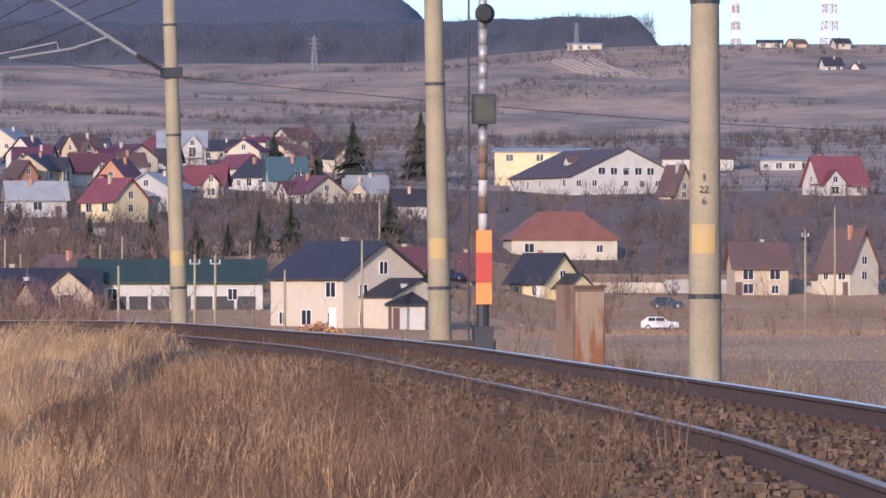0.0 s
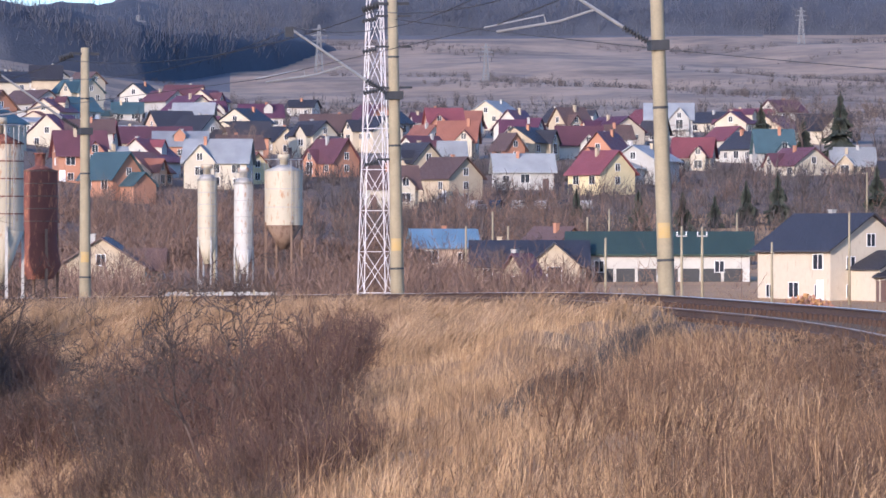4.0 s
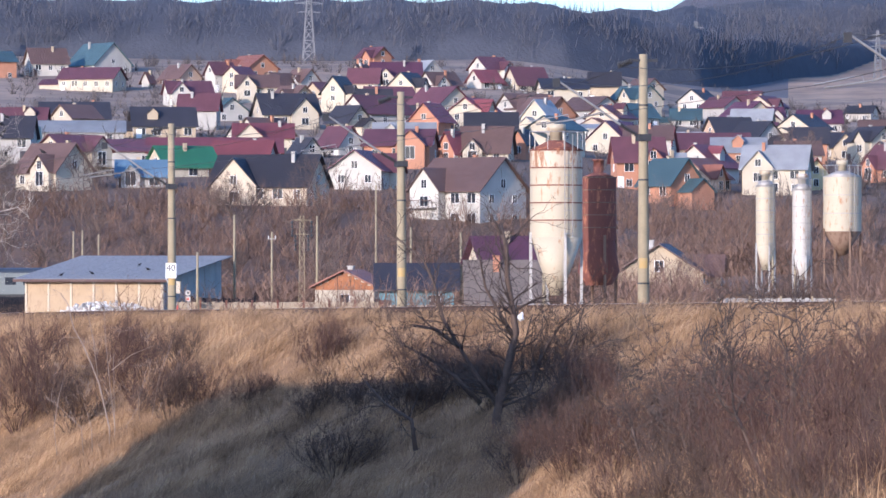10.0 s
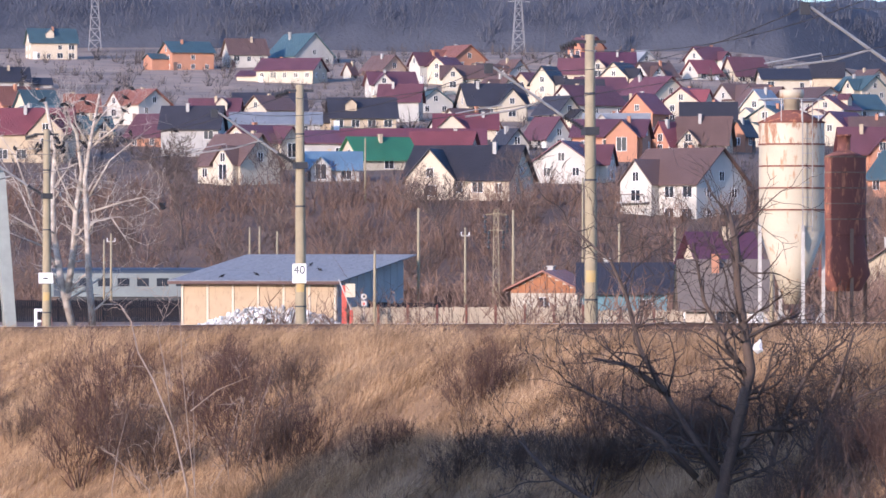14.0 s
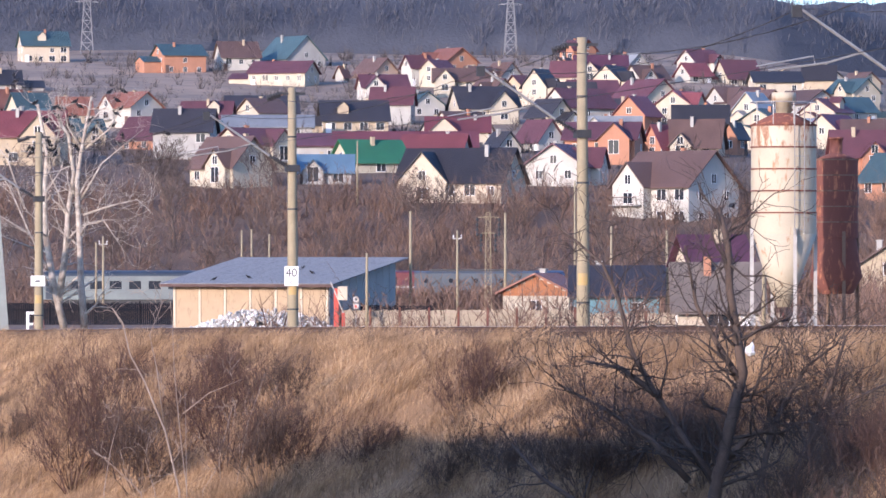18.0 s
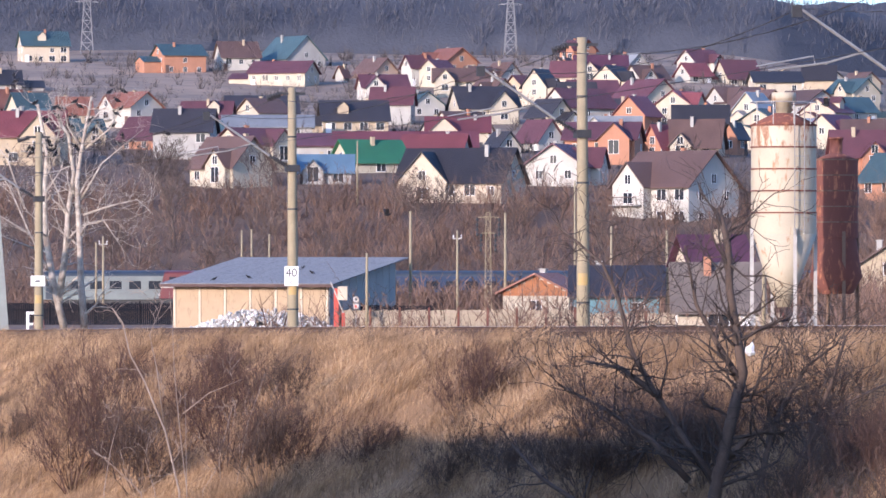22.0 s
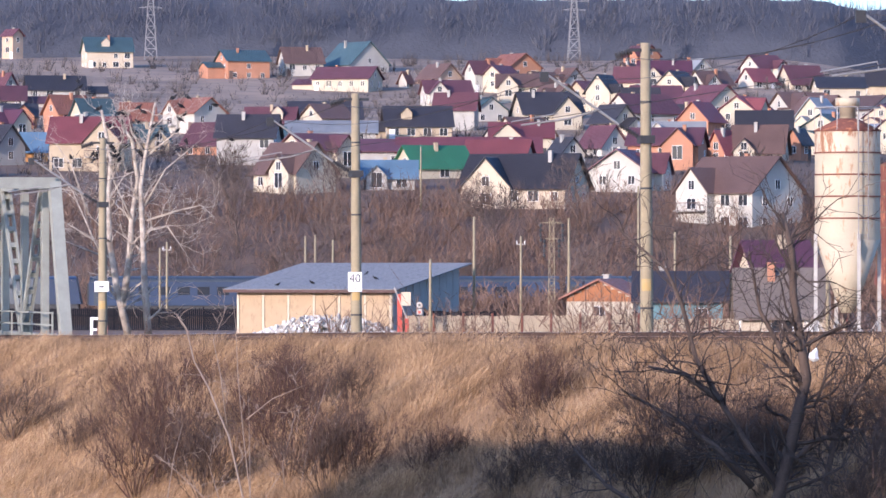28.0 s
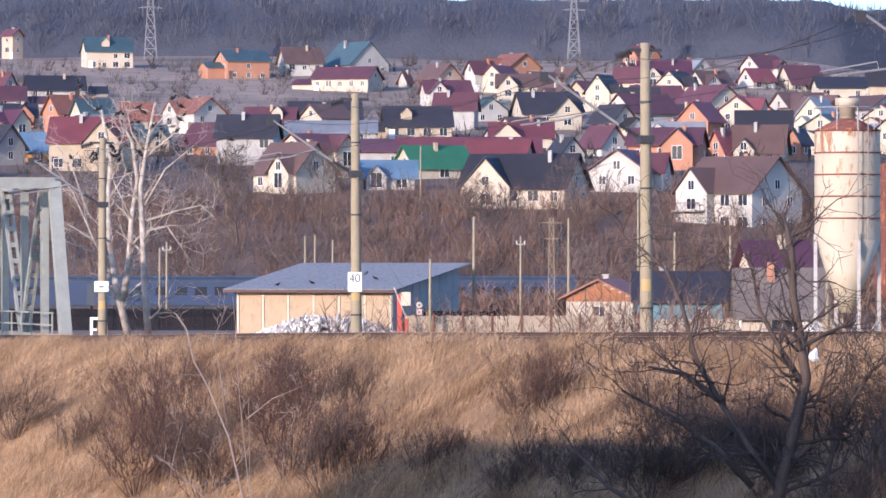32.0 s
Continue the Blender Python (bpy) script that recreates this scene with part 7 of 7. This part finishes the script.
# ---- shed, fence, rubble by the line ----
def shed():
    ob = thing("storage_shed", pose(-42.2, 440.2, -4.6, 0, 0, -21), "long tan panel shed with a sloping grey sheet roof", "shed")
    w, d, h, r = 13.2, 11.5, 3.8, 1.75
    a, b = w / 2, d / 2
    part("wall", Shape().add([(-a, -b, -1), (a, -b, -1), (a, b, -1), (-a, b, -1), (-a, -b, h), (a, -b, h), (a, b, h + r), (-a, b, h + r)],
                             [(0, 1, 5, 4), (1, 2, 6, 5), (2, 3, 7, 6), (3, 0, 4, 7), (4, 5, 6, 7)]), M["panel"], ob)
    for i in range(7):
        x = -a + 0.1 + i * (w - 0.2) / 6
        part("pilaster", Shape().box(x - 0.1, x + 0.1, -b - 0.08, -b, -1, h - 0.1), M["w_raw"], ob)
    for i in range(6):
        x0, x1 = -a + 0.25 + i * (w - 0.2) / 6, -a - 0.05 + (i + 1) * (w - 0.2) / 6
        part("upper_panel", Shape().box(x0, x1, -b - 0.04, -b, h - 1.05, h - 0.2), M["panel"], ob)
        part("lower_panel", Shape().box(x0, x1, -b - 0.035, -b, -0.6, h - 1.2), M["panel"], ob)
    for i in range(10):
        y0 = -b + i * d / 10
        part("side_board", Shape().box(a, a + 0.05, y0 + 0.04, y0 + d / 10 - 0.04, -0.5, h + r * (i / 10) - 0.1), M["w_grey"], ob)
    o = 0.8
    for i in range(10):
        x0, x1 = -a - o + i * (w + 2 * o) / 10, -a - o + (i + 1) * (w + 2 * o) / 10 - 0.03
        z0, z1 = h + 0.05 - r * o / d, h + 0.05 + r * (d + o) / d
        part("roof_sheet", Shape().add([(x0, -b - o, z0), (x1, -b - o, z0), (x1, b + o, z1), (x0, b + o, z1), (x0, -b - o, z0 + 0.09), (x1, -b - o, z0 + 0.09), (x1, b + o, z1 + 0.09), (x0, b + o, z1 + 0.09)],
                                       [(0, 3, 2, 1), (4, 5, 6, 7), (0, 1, 5, 4), (1, 2, 6, 5), (2, 3, 7, 6), (3, 0, 4, 7)]), M["shed_roof"], ob)
    part("fascia", Shape().box(-a - o, a + o, -b - o - 0.04, -b - o, h - 0.25, h - 0.02), M["r_brown"], ob)


shed()


def plank_fence(x0, y0, x1, y1, z, h, bay, label, post_mat, plank_mat, name="plank_fence"):
    d = Vector((x1 - x0, y1 - y0, 0))
    ob = thing(name, pose(x0, y0, z, 0, 0, math.degrees(math.atan2(d.y, d.x))), label, "fence")
    n = max(1, round(d.length / bay))
    rng = random.Random(int(x0 * 3))
    for i in range(n + 1):
        x = i * d.length / n
        part("post", Shape().box(x - 0.07, x + 0.07, -0.09, 0.07, -0.5, h + 0.12), post_mat, ob)
    for i in range(n):
        a, b = i * d.length / n + 0.08, (i + 1) * d.length / n - 0.08
        sh = Shape()
        k = int((b - a) / 0.17)
        for j in range(k):
            xa = a + j * (b - a) / k
            sh.box(xa, xa + (b - a) / k - 0.02, -0.02, 0.02, -0.3, h - rng.uniform(0, 0.12))
        part("plank_panel", sh, plank_mat, ob)
        part("fence_rail", Shape().box(a, b, 0.02, 0.06, h * 0.7, h * 0.76), plank_mat, ob)


plank_fence(-36.6, 426.3, -19.5, 430.8, -4.4, 1.75, 2.3, "weathered tan plank fence with rusty posts", M["rust"], M["w_tan"])
plank_fence(-19.3, 430.9, -4.0, 432.0, -4.5, 1.6, 2.6, "weathered tan plank fence with rusty posts", M["rust"], M["w_tan"])
plank_fence(8.5, 401, 18.3, 399.4, -4.1, 2.0, 2.6, "grey concrete panel fence by the works", M["concrete"], M["w_grey"], "panel_fence")
plank_fence(150, 683, 196, 675, -1.2, 2.2, 3.0, "long grey concrete panel fence along the field", M["concrete"], M["w_grey"], "panel_fence")
plank_fence(112, 690, 150, 683.3, -1.4, 2.0, 3.0, "long grey concrete panel fence along the field", M["concrete"], M["w_raw"], "panel_fence")
plank_fence(-78, 1130, -44, 1134, 35.0, 1.9, 4.0, "white rendered boundary wall on the slope", M["white"], M["white"], "boundary_wall")
# near-black plank wall laid along the dark band of the yard
plank_fence(-90, 500.5, -57.8, 503, -5.3, 2.5, 4.0, "low near-black plank wall beside the railway yard", M["near_black"], M["near_black"], "timber_wall")
gp = thing("gate_post", pose(-36.9, 426.0, -4.5), "tall red steel gate post", "post")
part("post", Shape().box(-0.18, 0.18, -0.18, 0.18, 0, 3.4), M["red_paint"], gp)


def heap(name, x, y, z, w, d, h, n, mats, label, seed):
    rng = random.Random(seed)
    ob = tagged(new(name), label, "heap", kind="stuff")
    ob.matrix_basis = pose(x, y, z)
    for k, mt in enumerate(mats):
        sh = Shape()
        for _ in range(n):
            u, v = rng.uniform(-1, 1), rng.uniform(-1, 1)
            top = max(0.0, 1 - u * u) * max(0.0, 1 - v * v) * h
            s = rng.uniform(0.05, 0.2)
            m = Matrix.Translation((u * w / 2, v * d / 2, rng.uniform(0, 1) ** 0.4 * top)) @ Euler((rng.uniform(0, 6), rng.uniform(0, 6), rng.uniform(0, 6))).to_matrix().to_4x4()
            sh.box(-s, s * rng.uniform(0.5, 1.3), -s * 0.6, s, -s * 0.3, s * 0.4, 0, m)
        part("rubble", sh, mt, ob)


heap("rubble_heap", -42.2, 425.5, -4.6, 12.4, 3.0, 2.0, 520, (M["white"], M["w_grey"], M["tank_grey"]), "heap of white and grey scrap against the shed", 5)

heap("brick_pile", 62.0, 415.5, ground_z(62.0, 415.5), 5.6, 2.2, 1.5, 150, (M["w_orange"], M["w_brick"]), "pile of orange bricks beside the unfinished house", 8)
sg = thing("road_sign", pose(-35.35, 425.0, -4.6), "slim post with a round and a square white sign", "sign")
part("post", Shape().bar((0, 0, 0), (0, 0, 2.9), 0.03, 6), M["galv"], sg)
part("round_plate", Shape().tube([(0, -0.04, 2.7), (0, -0.06, 2.7)], [0.22, 0.22], 18), M["tank_grey"], sg, "round white plate with a dark centre")
part("disc", Shape().tube([(0, -0.061, 2.7), (0, -0.066, 2.7)], [0.1, 0.1], 12), M["black"], sg)
part("square_plate", Shape().box(-0.2, 0.2, -0.06, -0.04, 2.0, 2.38), M["tank_grey"], sg)
part("bar", Shape().box(-0.1, 0.1, -0.066, -0.06, 2.08, 2.26), M["red_paint"], sg)
bm = thing("barrier_boom", pose(-36.3, 425.2, -4.5), "raised white barrier boom with a pale counterweight box", "barrier")
part("pivot_post", Shape().box(-0.12, 0.12, -0.12, 0.12, 0, 1.6), M["red_paint"], bm)
part("boom", Shape().bar((0.15, 0, 1.2), (-0.95, 0, 3.9), 0.045, 6), M["tank_grey"], bm)
part("box", Shape().box(-0.42, 0.3, -0.2, 0.2, 2.55, 3.55), M["w_raw"], bm)
plank_fence(-36.0, 436.5, -30.6, 437.2, -4.4, 2.0, 2.6, "low near-black plank wall behind the fence", M["near_black"], M["near_black"], "timber_wall")


# ---- cars on the field ----
def car(x, y, z, turn, paint, label):
    ob = thing("car", pose(x, y, z, 0, 0, turn), label, "car")
    prof = [(-2.05, 0.3), (2.05, 0.3), (2.1, 0.62), (1.9, 0.88), (0.95, 0.98), (0.35, 1.46), (-1.3, 1.48), (-1.95, 1.0), (-2.1, 0.85)]
    v = [(a, -0.82, b) for a, b in prof] + [(a, 0.82, b) for a, b in prof]
    n = len(prof)
    part("body", Shape().add(v, [tuple(range(n)), tuple(reversed(range(n, 2 * n)))] + [(i, i + n, (i + 1) % n + n, (i + 1) % n) for i in range(n)]), paint, ob)
    for s in (-1, 1):
        for a, b in ((-1.25, -0.5), (-0.4, 0.5)):
            part("side_window", Shape().box(a, b, s * 0.83 - 0.01, s * 0.83 + 0.01, 1.0, 1.36), M["glass"], ob)
        for a in (-1.3, 1.3):
            wh = part("wheel", Shape().tube([(a, s * 0.86, 0.31), (a, s * 0.66, 0.31)], [0.31, 0.31], 16), M["black"], ob)
            part("rim", Shape().tube([(a, s * 0.87, 0.31), (a, s * 0.85, 0.31)], [0.18, 0.18], 12), M["galv"], wh)
        part("headlight", Shape().box(2.02, 2.1, s * 0.6 - 0.15, s * 0.6 + 0.15, 0.64, 0.8), M["white"], ob)
    part("windscreen", Shape().add([(0.97, -0.7, 1.0), (0.97, 0.7, 1.0), (0.42, 0.62, 1.45), (0.42, -0.62, 1.45)], [(0, 1, 2, 3)]), M["glass"], ob)


M["car_white"] = mat("white_car_paint", (0.55, 0.54, 0.52), (0.48, 0.47, 0.45), 0.25, bump=0.0)
M["car_blue"] = mat("blue_car_paint", (0.02, 0.04, 0.075), (0.015, 0.03, 0.06), 0.25, bump=0.0)
car(119.6, 547.6, ground_z(119.6, 547.6), -12, M["car_white"], "white estate car parked on the field")
car(137.6, 625.7, ground_z(137.6, 625.7), -8, M["car_blue"], "dark blue car parked on the field")
car(112.0, 640, ground_z(112, 640), 20, M["car_blue"], "dark blue car parked on the field")
for _i in range(6):
    _x = 62 + _i * 3.1
    car(_x, 742 - _i * 0.7, ground_z(_x, 742 - _i * 0.7), 60 + _i * 7, M[("car_white", "car_blue", "w_grey")[_i % 3]], "small car parked in a yard among the houses")


# ---- second line with its trains ----
U2 = Vector((0.996, 0.087, 0)).normalized()
O2 = Vector((-74.45, 578.05, -4.2))
yard = thing("far_track", Matrix.Translation(O2) @ Matrix.Rotation(math.atan2(U2.y, U2.x), 4, "Z"), "second railway track beyond the sheds", "railway track")
part("bed", Shape().box(-250, 400, -1.9, 1.9, -1.4, -0.17), M["ballast"], yard)
for s in (-0.755, 0.755):
    part("rail", Shape().box(-250, 400, s - 0.035, s + 0.035, -0.17, 0), M["rail_side"], yard)
M["coach_blue"] = mat("dark_blue_coach_paint", (0.025, 0.045, 0.10), (0.018, 0.03, 0.065), 0.4, scale=0.3, fine=4, bump=0.05)
M["coach_roof"] = mat("blue_grey_roof_paint", (0.046, 0.058, 0.076), (0.033, 0.042, 0.056), 0.5, scale=0.3, fine=4)
M["coach_pale"] = mat("pale_green_coach_paint", (0.20, 0.225, 0.21), (0.145, 0.16, 0.155), 0.55, scale=0.4, fine=4)
M["loco_red"] = mat("faded_red_loco_paint", (0.16, 0.036, 0.036), (0.11, 0.03, 0.03), 0.5, scale=0.5, fine=5, bump=0.05)
M["loco_grey"] = mat("pale_grey_loco_paint", (0.098, 0.112, 0.125), (0.07, 0.08, 0.092), 0.5, scale=0.5, fine=5, bump=0.05)


def body_shape(x0, x1, w, z0, z1, crown, nose0=0.0, nose1=0.0):
    """A coach shell with an arched roof."""
    k = 8
    prof = [(-w / 2, z0)] + [(-w / 2 * math.cos(math.pi * i / k) if 0 < i < k else (-w / 2 if i == 0 else w / 2), z1 + crown * math.sin(math.pi * i / k)) for i in range(k + 1)] + [(w / 2, z0)]
    n = len(prof)
    v = [(x0 + nose0 * max(0, (z - z0) / (z1 - z0)), y, z) for y, z in prof] + [(x1 - nose1 * max(0, (z - z0) / (z1 - z0)), y, z) for y, z in prof]
    return Shape().add(v, [tuple(range(n)), tuple(reversed(range(n, 2 * n)))] + [(i, i + n, (i + 1) % n + n, (i + 1) % n) for i in range(n)])


def bogie(ob, x):
    bg = part("bogie", Shape().box(x - 1.6, x + 1.6, -1.1, 1.1, 0.42, 0.8), M["steel_dark"], ob)
    for a in (-1.2, 1.2):
        part("wheelset", Shape().tube([(x + a, -0.8, 0.46), (x + a, 0.8, 0.46)], [0.46, 0.46], 16), M["rail_side"], bg)


def coach(m, paint, roof, label):
    ob = thing("passenger_coach", m, label, "railway coach", "coaches of the trains")
    part("body", body_shape(0, 24.2, 2.85, 1.0, 3.45, 0.05), paint, ob)
    part("roof", body_shape(0.05, 24.15, 2.8, 3.45, 3.5, 0.55), roof, ob)
    part("underframe", Shape().box(1, 23.2, -1.2, 1.2, 0.55, 1.0), M["steel_dark"], ob)
    for s in (-1, 1):
        for i in range(9):
            x = 3.1 + i * 2.05
            part("window", Shape().box(x, x + 1.25, s * 1.43 - 0.012, s * 1.43 + 0.012, 2.1, 2.95), M["glass"], ob)
        for x in (0.5, 22.8):
            part("door", Shape().box(x, x + 0.85, s * 1.43 - 0.016, s * 1.43 + 0.016, 1.05, 3.2), roof, ob)
    bogie(ob, 3.2)
    bogie(ob, 21.0)
    part("gangway", Shape().box(-0.25, 0, -0.6, 0.6, 1.1, 3.3), M["black"], ob)
    return ob


def locomotive(m):
    ob = thing("electric_locomotive", m, "electric locomotive with faded red cabs and pale grey sides", "locomotive")
    part("front_cab", body_shape(0, 3.6, 2.95, 1.15, 3.75, 0.30, 0.55, 0), M["loco_red"], ob, "faded red cab")
    # rear cab borrows the coach blue: its shadow is put into the colour
    part("rear_cab", body_shape(16.2, 19.8, 2.95, 1.15, 3.75, 0.30, 0, 0.55), M["coach_blue"], ob, "rear cab coloured dark blue for its shade")
    part("body", body_shape(3.6, 16.2, 2.94, 1.15, 3.75, 0.27), M["loco_grey"], ob, "pale grey machine room")
    part("underframe", Shape().box(0.3, 19.5, -1.3, 1.3, 0.6, 1.15), M["steel_dark"], ob)
    for s in (-1, 1):
        part("windscreen", Shape().add([(0.26, s * 0.1, 2.6), (0.26, s * 1.3, 2.6), (0.47, s * 1.2, 3.5), (0.47, s * 0.1, 3.5)], [(0, 1, 2, 3)]), M["glass"], ob)
        part("cab_stripe", Shape().box(0.25, 3.6, s * 1.485 - 0.012, s * 1.485 + 0.012, 2.25, 2.45), M["tank_grey"], ob, "pale stripe")
        part("cab_window", Shape().box(1.1, 1.8, s * 1.48 - 0.012, s * 1.48 + 0.012, 2.6, 3.4), M["glass"], ob)
        part("cab_door", Shape().box(2.3, 2.9, s * 1.48 - 0.014, s * 1.48 + 0.014, 1.3, 3.1), M["r_maroon"], ob)
        for x in (4.8, 7.4, 10.0, 12.6, 15.0):
            part("porthole", Shape().tube([(x, s * 1.46, 3.0), (x, s * 1.49, 3.0)], [0.24, 0.24], 14), M["glass"], ob)
        part("headlight", Shape().tube([(-0.05, s * 0.95, 1.55), (0.1, s * 0.95, 1.55)], [0.14, 0.14], 12), M["white"], ob)
        part("buffer", Shape().tube([(-0.55, s * 0.875, 1.05), (-0.5, s * 0.875, 1.05), (-0.49, s * 0.875, 1.05), (0.3, s * 0.875, 1.05)], [0.22, 0.22, 0.09, 0.09], 12), M["steel_dark"], ob)
    part("roof_housing", Shape().box(5.2, 14.6, -0.8, 0.8, 3.95, 4.2), M["steel_dark"], ob)
    for x, up in ((3.0, 0.25), (15.4, 0.35)):
        pg = part("pantograph", Shape().bar((x, -0.6, 4.0), (x + 1.2, 0, 4.0 + up), 0.03).bar((x, 0.6, 4.0), (x + 1.2, 0, 4.0 + up), 0.03).bar((x + 1.2, 0, 4.0 + up), (x + 0.2, 0, 4.05 + up * 1.8), 0.03), M["steel_dark"], ob)
        part("collector_head", Shape().bar((x + 0.2, -0.8, 4.05 + up * 1.8), (x + 0.2, 0.8, 4.05 + up * 1.8), 0.03), M["steel_dark"], pg)
        for y in (-0.6, 0.6):
            part("roof_insulator", insulator((x, y, 3.85), (x, y, 4.03), 0.08, 2), M["r_brown"], ob)
    bogie(ob, 4.6)
    bogie(ob, 15.2)
    return ob


SPEED = 5.75
R2 = Matrix.Rotation(math.atan2(U2.y, U2.x), 4, "Z")


def on_line(s):
    return Matrix.Translation(O2 + U2 * s) @ R2


TRAIN = [(locomotive(on_line(0)), 0.0)]
_first = coach(on_line(21), M["coach_blue"], M["coach_roof"], "dark blue passenger coach with a blue-grey roof")
TRAIN.append((_first, 20.6))
for _i in range(1, 3):
    TRAIN.append((copy_thing(_first, on_line(21 + _i * 24.8)), 20.6 + _i * 24.8))
for _i in range(1):
    coach(Matrix.Translation(O2 + U2 * (-8 + _i * 24.9) + Vector((-0.5, 5.2, 0))) @ R2, M["coach_pale"], M["coach_roof"], "pale green passenger coach standing in the yard")
part("standing_bed", Shape().box(-80, 60, 3.4, 7.0, -1.4, -0.02), M["ballast"], yard)


# ---- crows ----
def crow_parts(ob, flying):
    part("body", CROW["body"], None, ob)
    part("head", CROW["head"], None, ob)
    part("tail", CROW["tail"], None, ob)
    part("beak", CROW["beak"], None, ob)
    return [part("wing", CROW["wing" if flying else "folded"], None, ob, m=pose(0, s * 0.05, 0.03, 0, 0, 0) @ Matrix.Diagonal((1, s, 1, 1))) for s in (-1, 1)]


def crow_meshes():
    f = M["feather"] = mat("black_feather", (0.015, 0.015, 0.018), (0.025, 0.025, 0.03), 0.95, scale=8, fine=40)
    return dict(
        body=Shape().tube([(-0.16, 0, 0), (-0.1, 0, 0), (0, 0, 0), (0.1, 0, 0.01), (0.15, 0, 0.02)], [0.02, 0.06, 0.085, 0.065, 0.03], 8).mesh("body", f, smooth=True),
        head=Shape().tube([(0.13, 0, 0.03), (0.16, 0, 0.05), (0.20, 0, 0.05), (0.23, 0, 0.045)], [0.03, 0.05, 0.045, 0.02], 8).mesh("head", f, smooth=True),
        tail=Shape().add([(-0.14, -0.03, 0), (-0.14, 0.03, 0), (-0.36, 0.07, -0.01), (-0.36, -0.07, -0.01), (-0.14, -0.03, 0.015), (-0.14, 0.03, 0.015)], [(0, 3, 2, 1), (4, 5, 2, 3), (0, 1, 5, 4)]).mesh("tail", f),
        beak=Shape().tube([(0.22, 0, 0.045), (0.29, 0, 0.035)], [0.018, 0.004], 6).mesh("beak", f),
        wing=Shape().add([(0.08, 0, 0), (0.10, 0.2, 0), (0.04, 0.45, 0), (-0.14, 0.42, 0), (-0.13, 0.2, 0), (-0.11, 0, 0), (0.08, 0, 0.015), (0.10, 0.2, 0.015), (-0.13, 0.2, 0.012), (-0.11, 0, 0.012)],
                         [(0, 1, 4, 5), (1, 2, 3, 4), (6, 9, 8, 7), (7, 8, 3, 2), (0, 5, 9, 6)]).mesh("wing", f),
        folded=Shape().add([(0.1, 0.06, 0.03), (0.0, 0.095, 0.0), (-0.22, 0.05, -0.02), (-0.26, 0.03, 0.0), (0.0, 0.07, 0.07)], [(0, 1, 4), (1, 2, 4), (2, 3, 4), (0, 4, 1)]).mesh("wing", f))


CROW = crow_meshes()


def perch_crows():
    rng = random.Random(12)
    birch = [o for o in bpy.data.objects if o.name.startswith("birch_tree")][0]
    spots = []
    for c in birch.children:
        if c.name.startswith("crown"):
            spots += [birch.matrix_basis @ v.co for v in c.data.vertices if v.co.z > 11.0]
    rng.shuffle(spots)
    for p in spots[:46]:
        ob = thing("crow", Matrix.Translation(p + Vector((0, 0, 0.09))) @ Matrix.Rotation(rng.uniform(0, 6.28), 4, "Z") @ Matrix.Rotation(-0.5, 4, "Y"), "black crow perched on a bare branch", "bird", "crows")
        crow_parts(ob, False)


perch_crows()
for _x, _d, _a in ((-45.6, -5.2, 20), (-43.2, -4.2, 200), (-38.9, -2.0, 160), (-40.9, 0.5, 60)):
    _p = Matrix.Translation((-42.2, 440.2, -4.6)) @ Matrix.Rotation(radians(-21), 4, "Z") @ Vector((_x + 42.2, _d, 3.8 + 0.2 + 1.75 * (_d + 5.75) / 11.5))
    crow_parts(thing("crow", Matrix.Translation(_p + Vector((0, 0, 0.08))) @ Matrix.Rotation(radians(_a), 4, "Z") @ Matrix.Rotation(-0.4, 4, "Y"), "black crow resting on the shed roof", "bird", "crows"), False)
FLOCK = []
for _k in range(3):
    _ob = thing("crow", pose(0, 0, 20 + _k), "black crow flying low over the railway", "bird", "crows")
    FLOCK.append((_ob, crow_parts(_ob, True)))


# ---- what moves ----
def motions():
    for ob, s in TRAIN:
        walk(ob, [(t, on_line(s + q - 1.2)) for t, q in ((0, 82), (6, 82), (8, 80), (10, 73.5), (12, 63.2), (16, 40.25), (23, 0), (27, -23), (32, -51.75))])
    paths = [((-30, 330, 4), (8.0, -1.5, 0.1), 15), ((-45, 330, 3.5), (6.5, 2.0, 0.05), 19.0), ((-34, 300, 9.2), (-5.5, 1.0, 0.12), 28)]
    for (ob, wings), (p, v, t0) in zip(FLOCK, paths):
        turn = Matrix.Rotation(math.atan2(v[1], v[0]), 4, "Z")
        walk(ob, [(t, Matrix.Translation(Vector(p) + Vector(v) * (t - t0) + Vector((0, 0, 0.3 * math.sin(t * 1.3)))) @ turn) for t in range(0, 33, 2)])
        for w, s in zip(wings, (-1, 1)):
            base = w.matrix_basis.copy()
            w.scale = (1, s, 1)
            walk(w, [(k * 0.2, Matrix.Translation(base.translation) @ Matrix.Rotation(s * (0.15 + 0.6 * math.sin(k * 1.1)), 4, "X")) for k in range(161)])


motions()
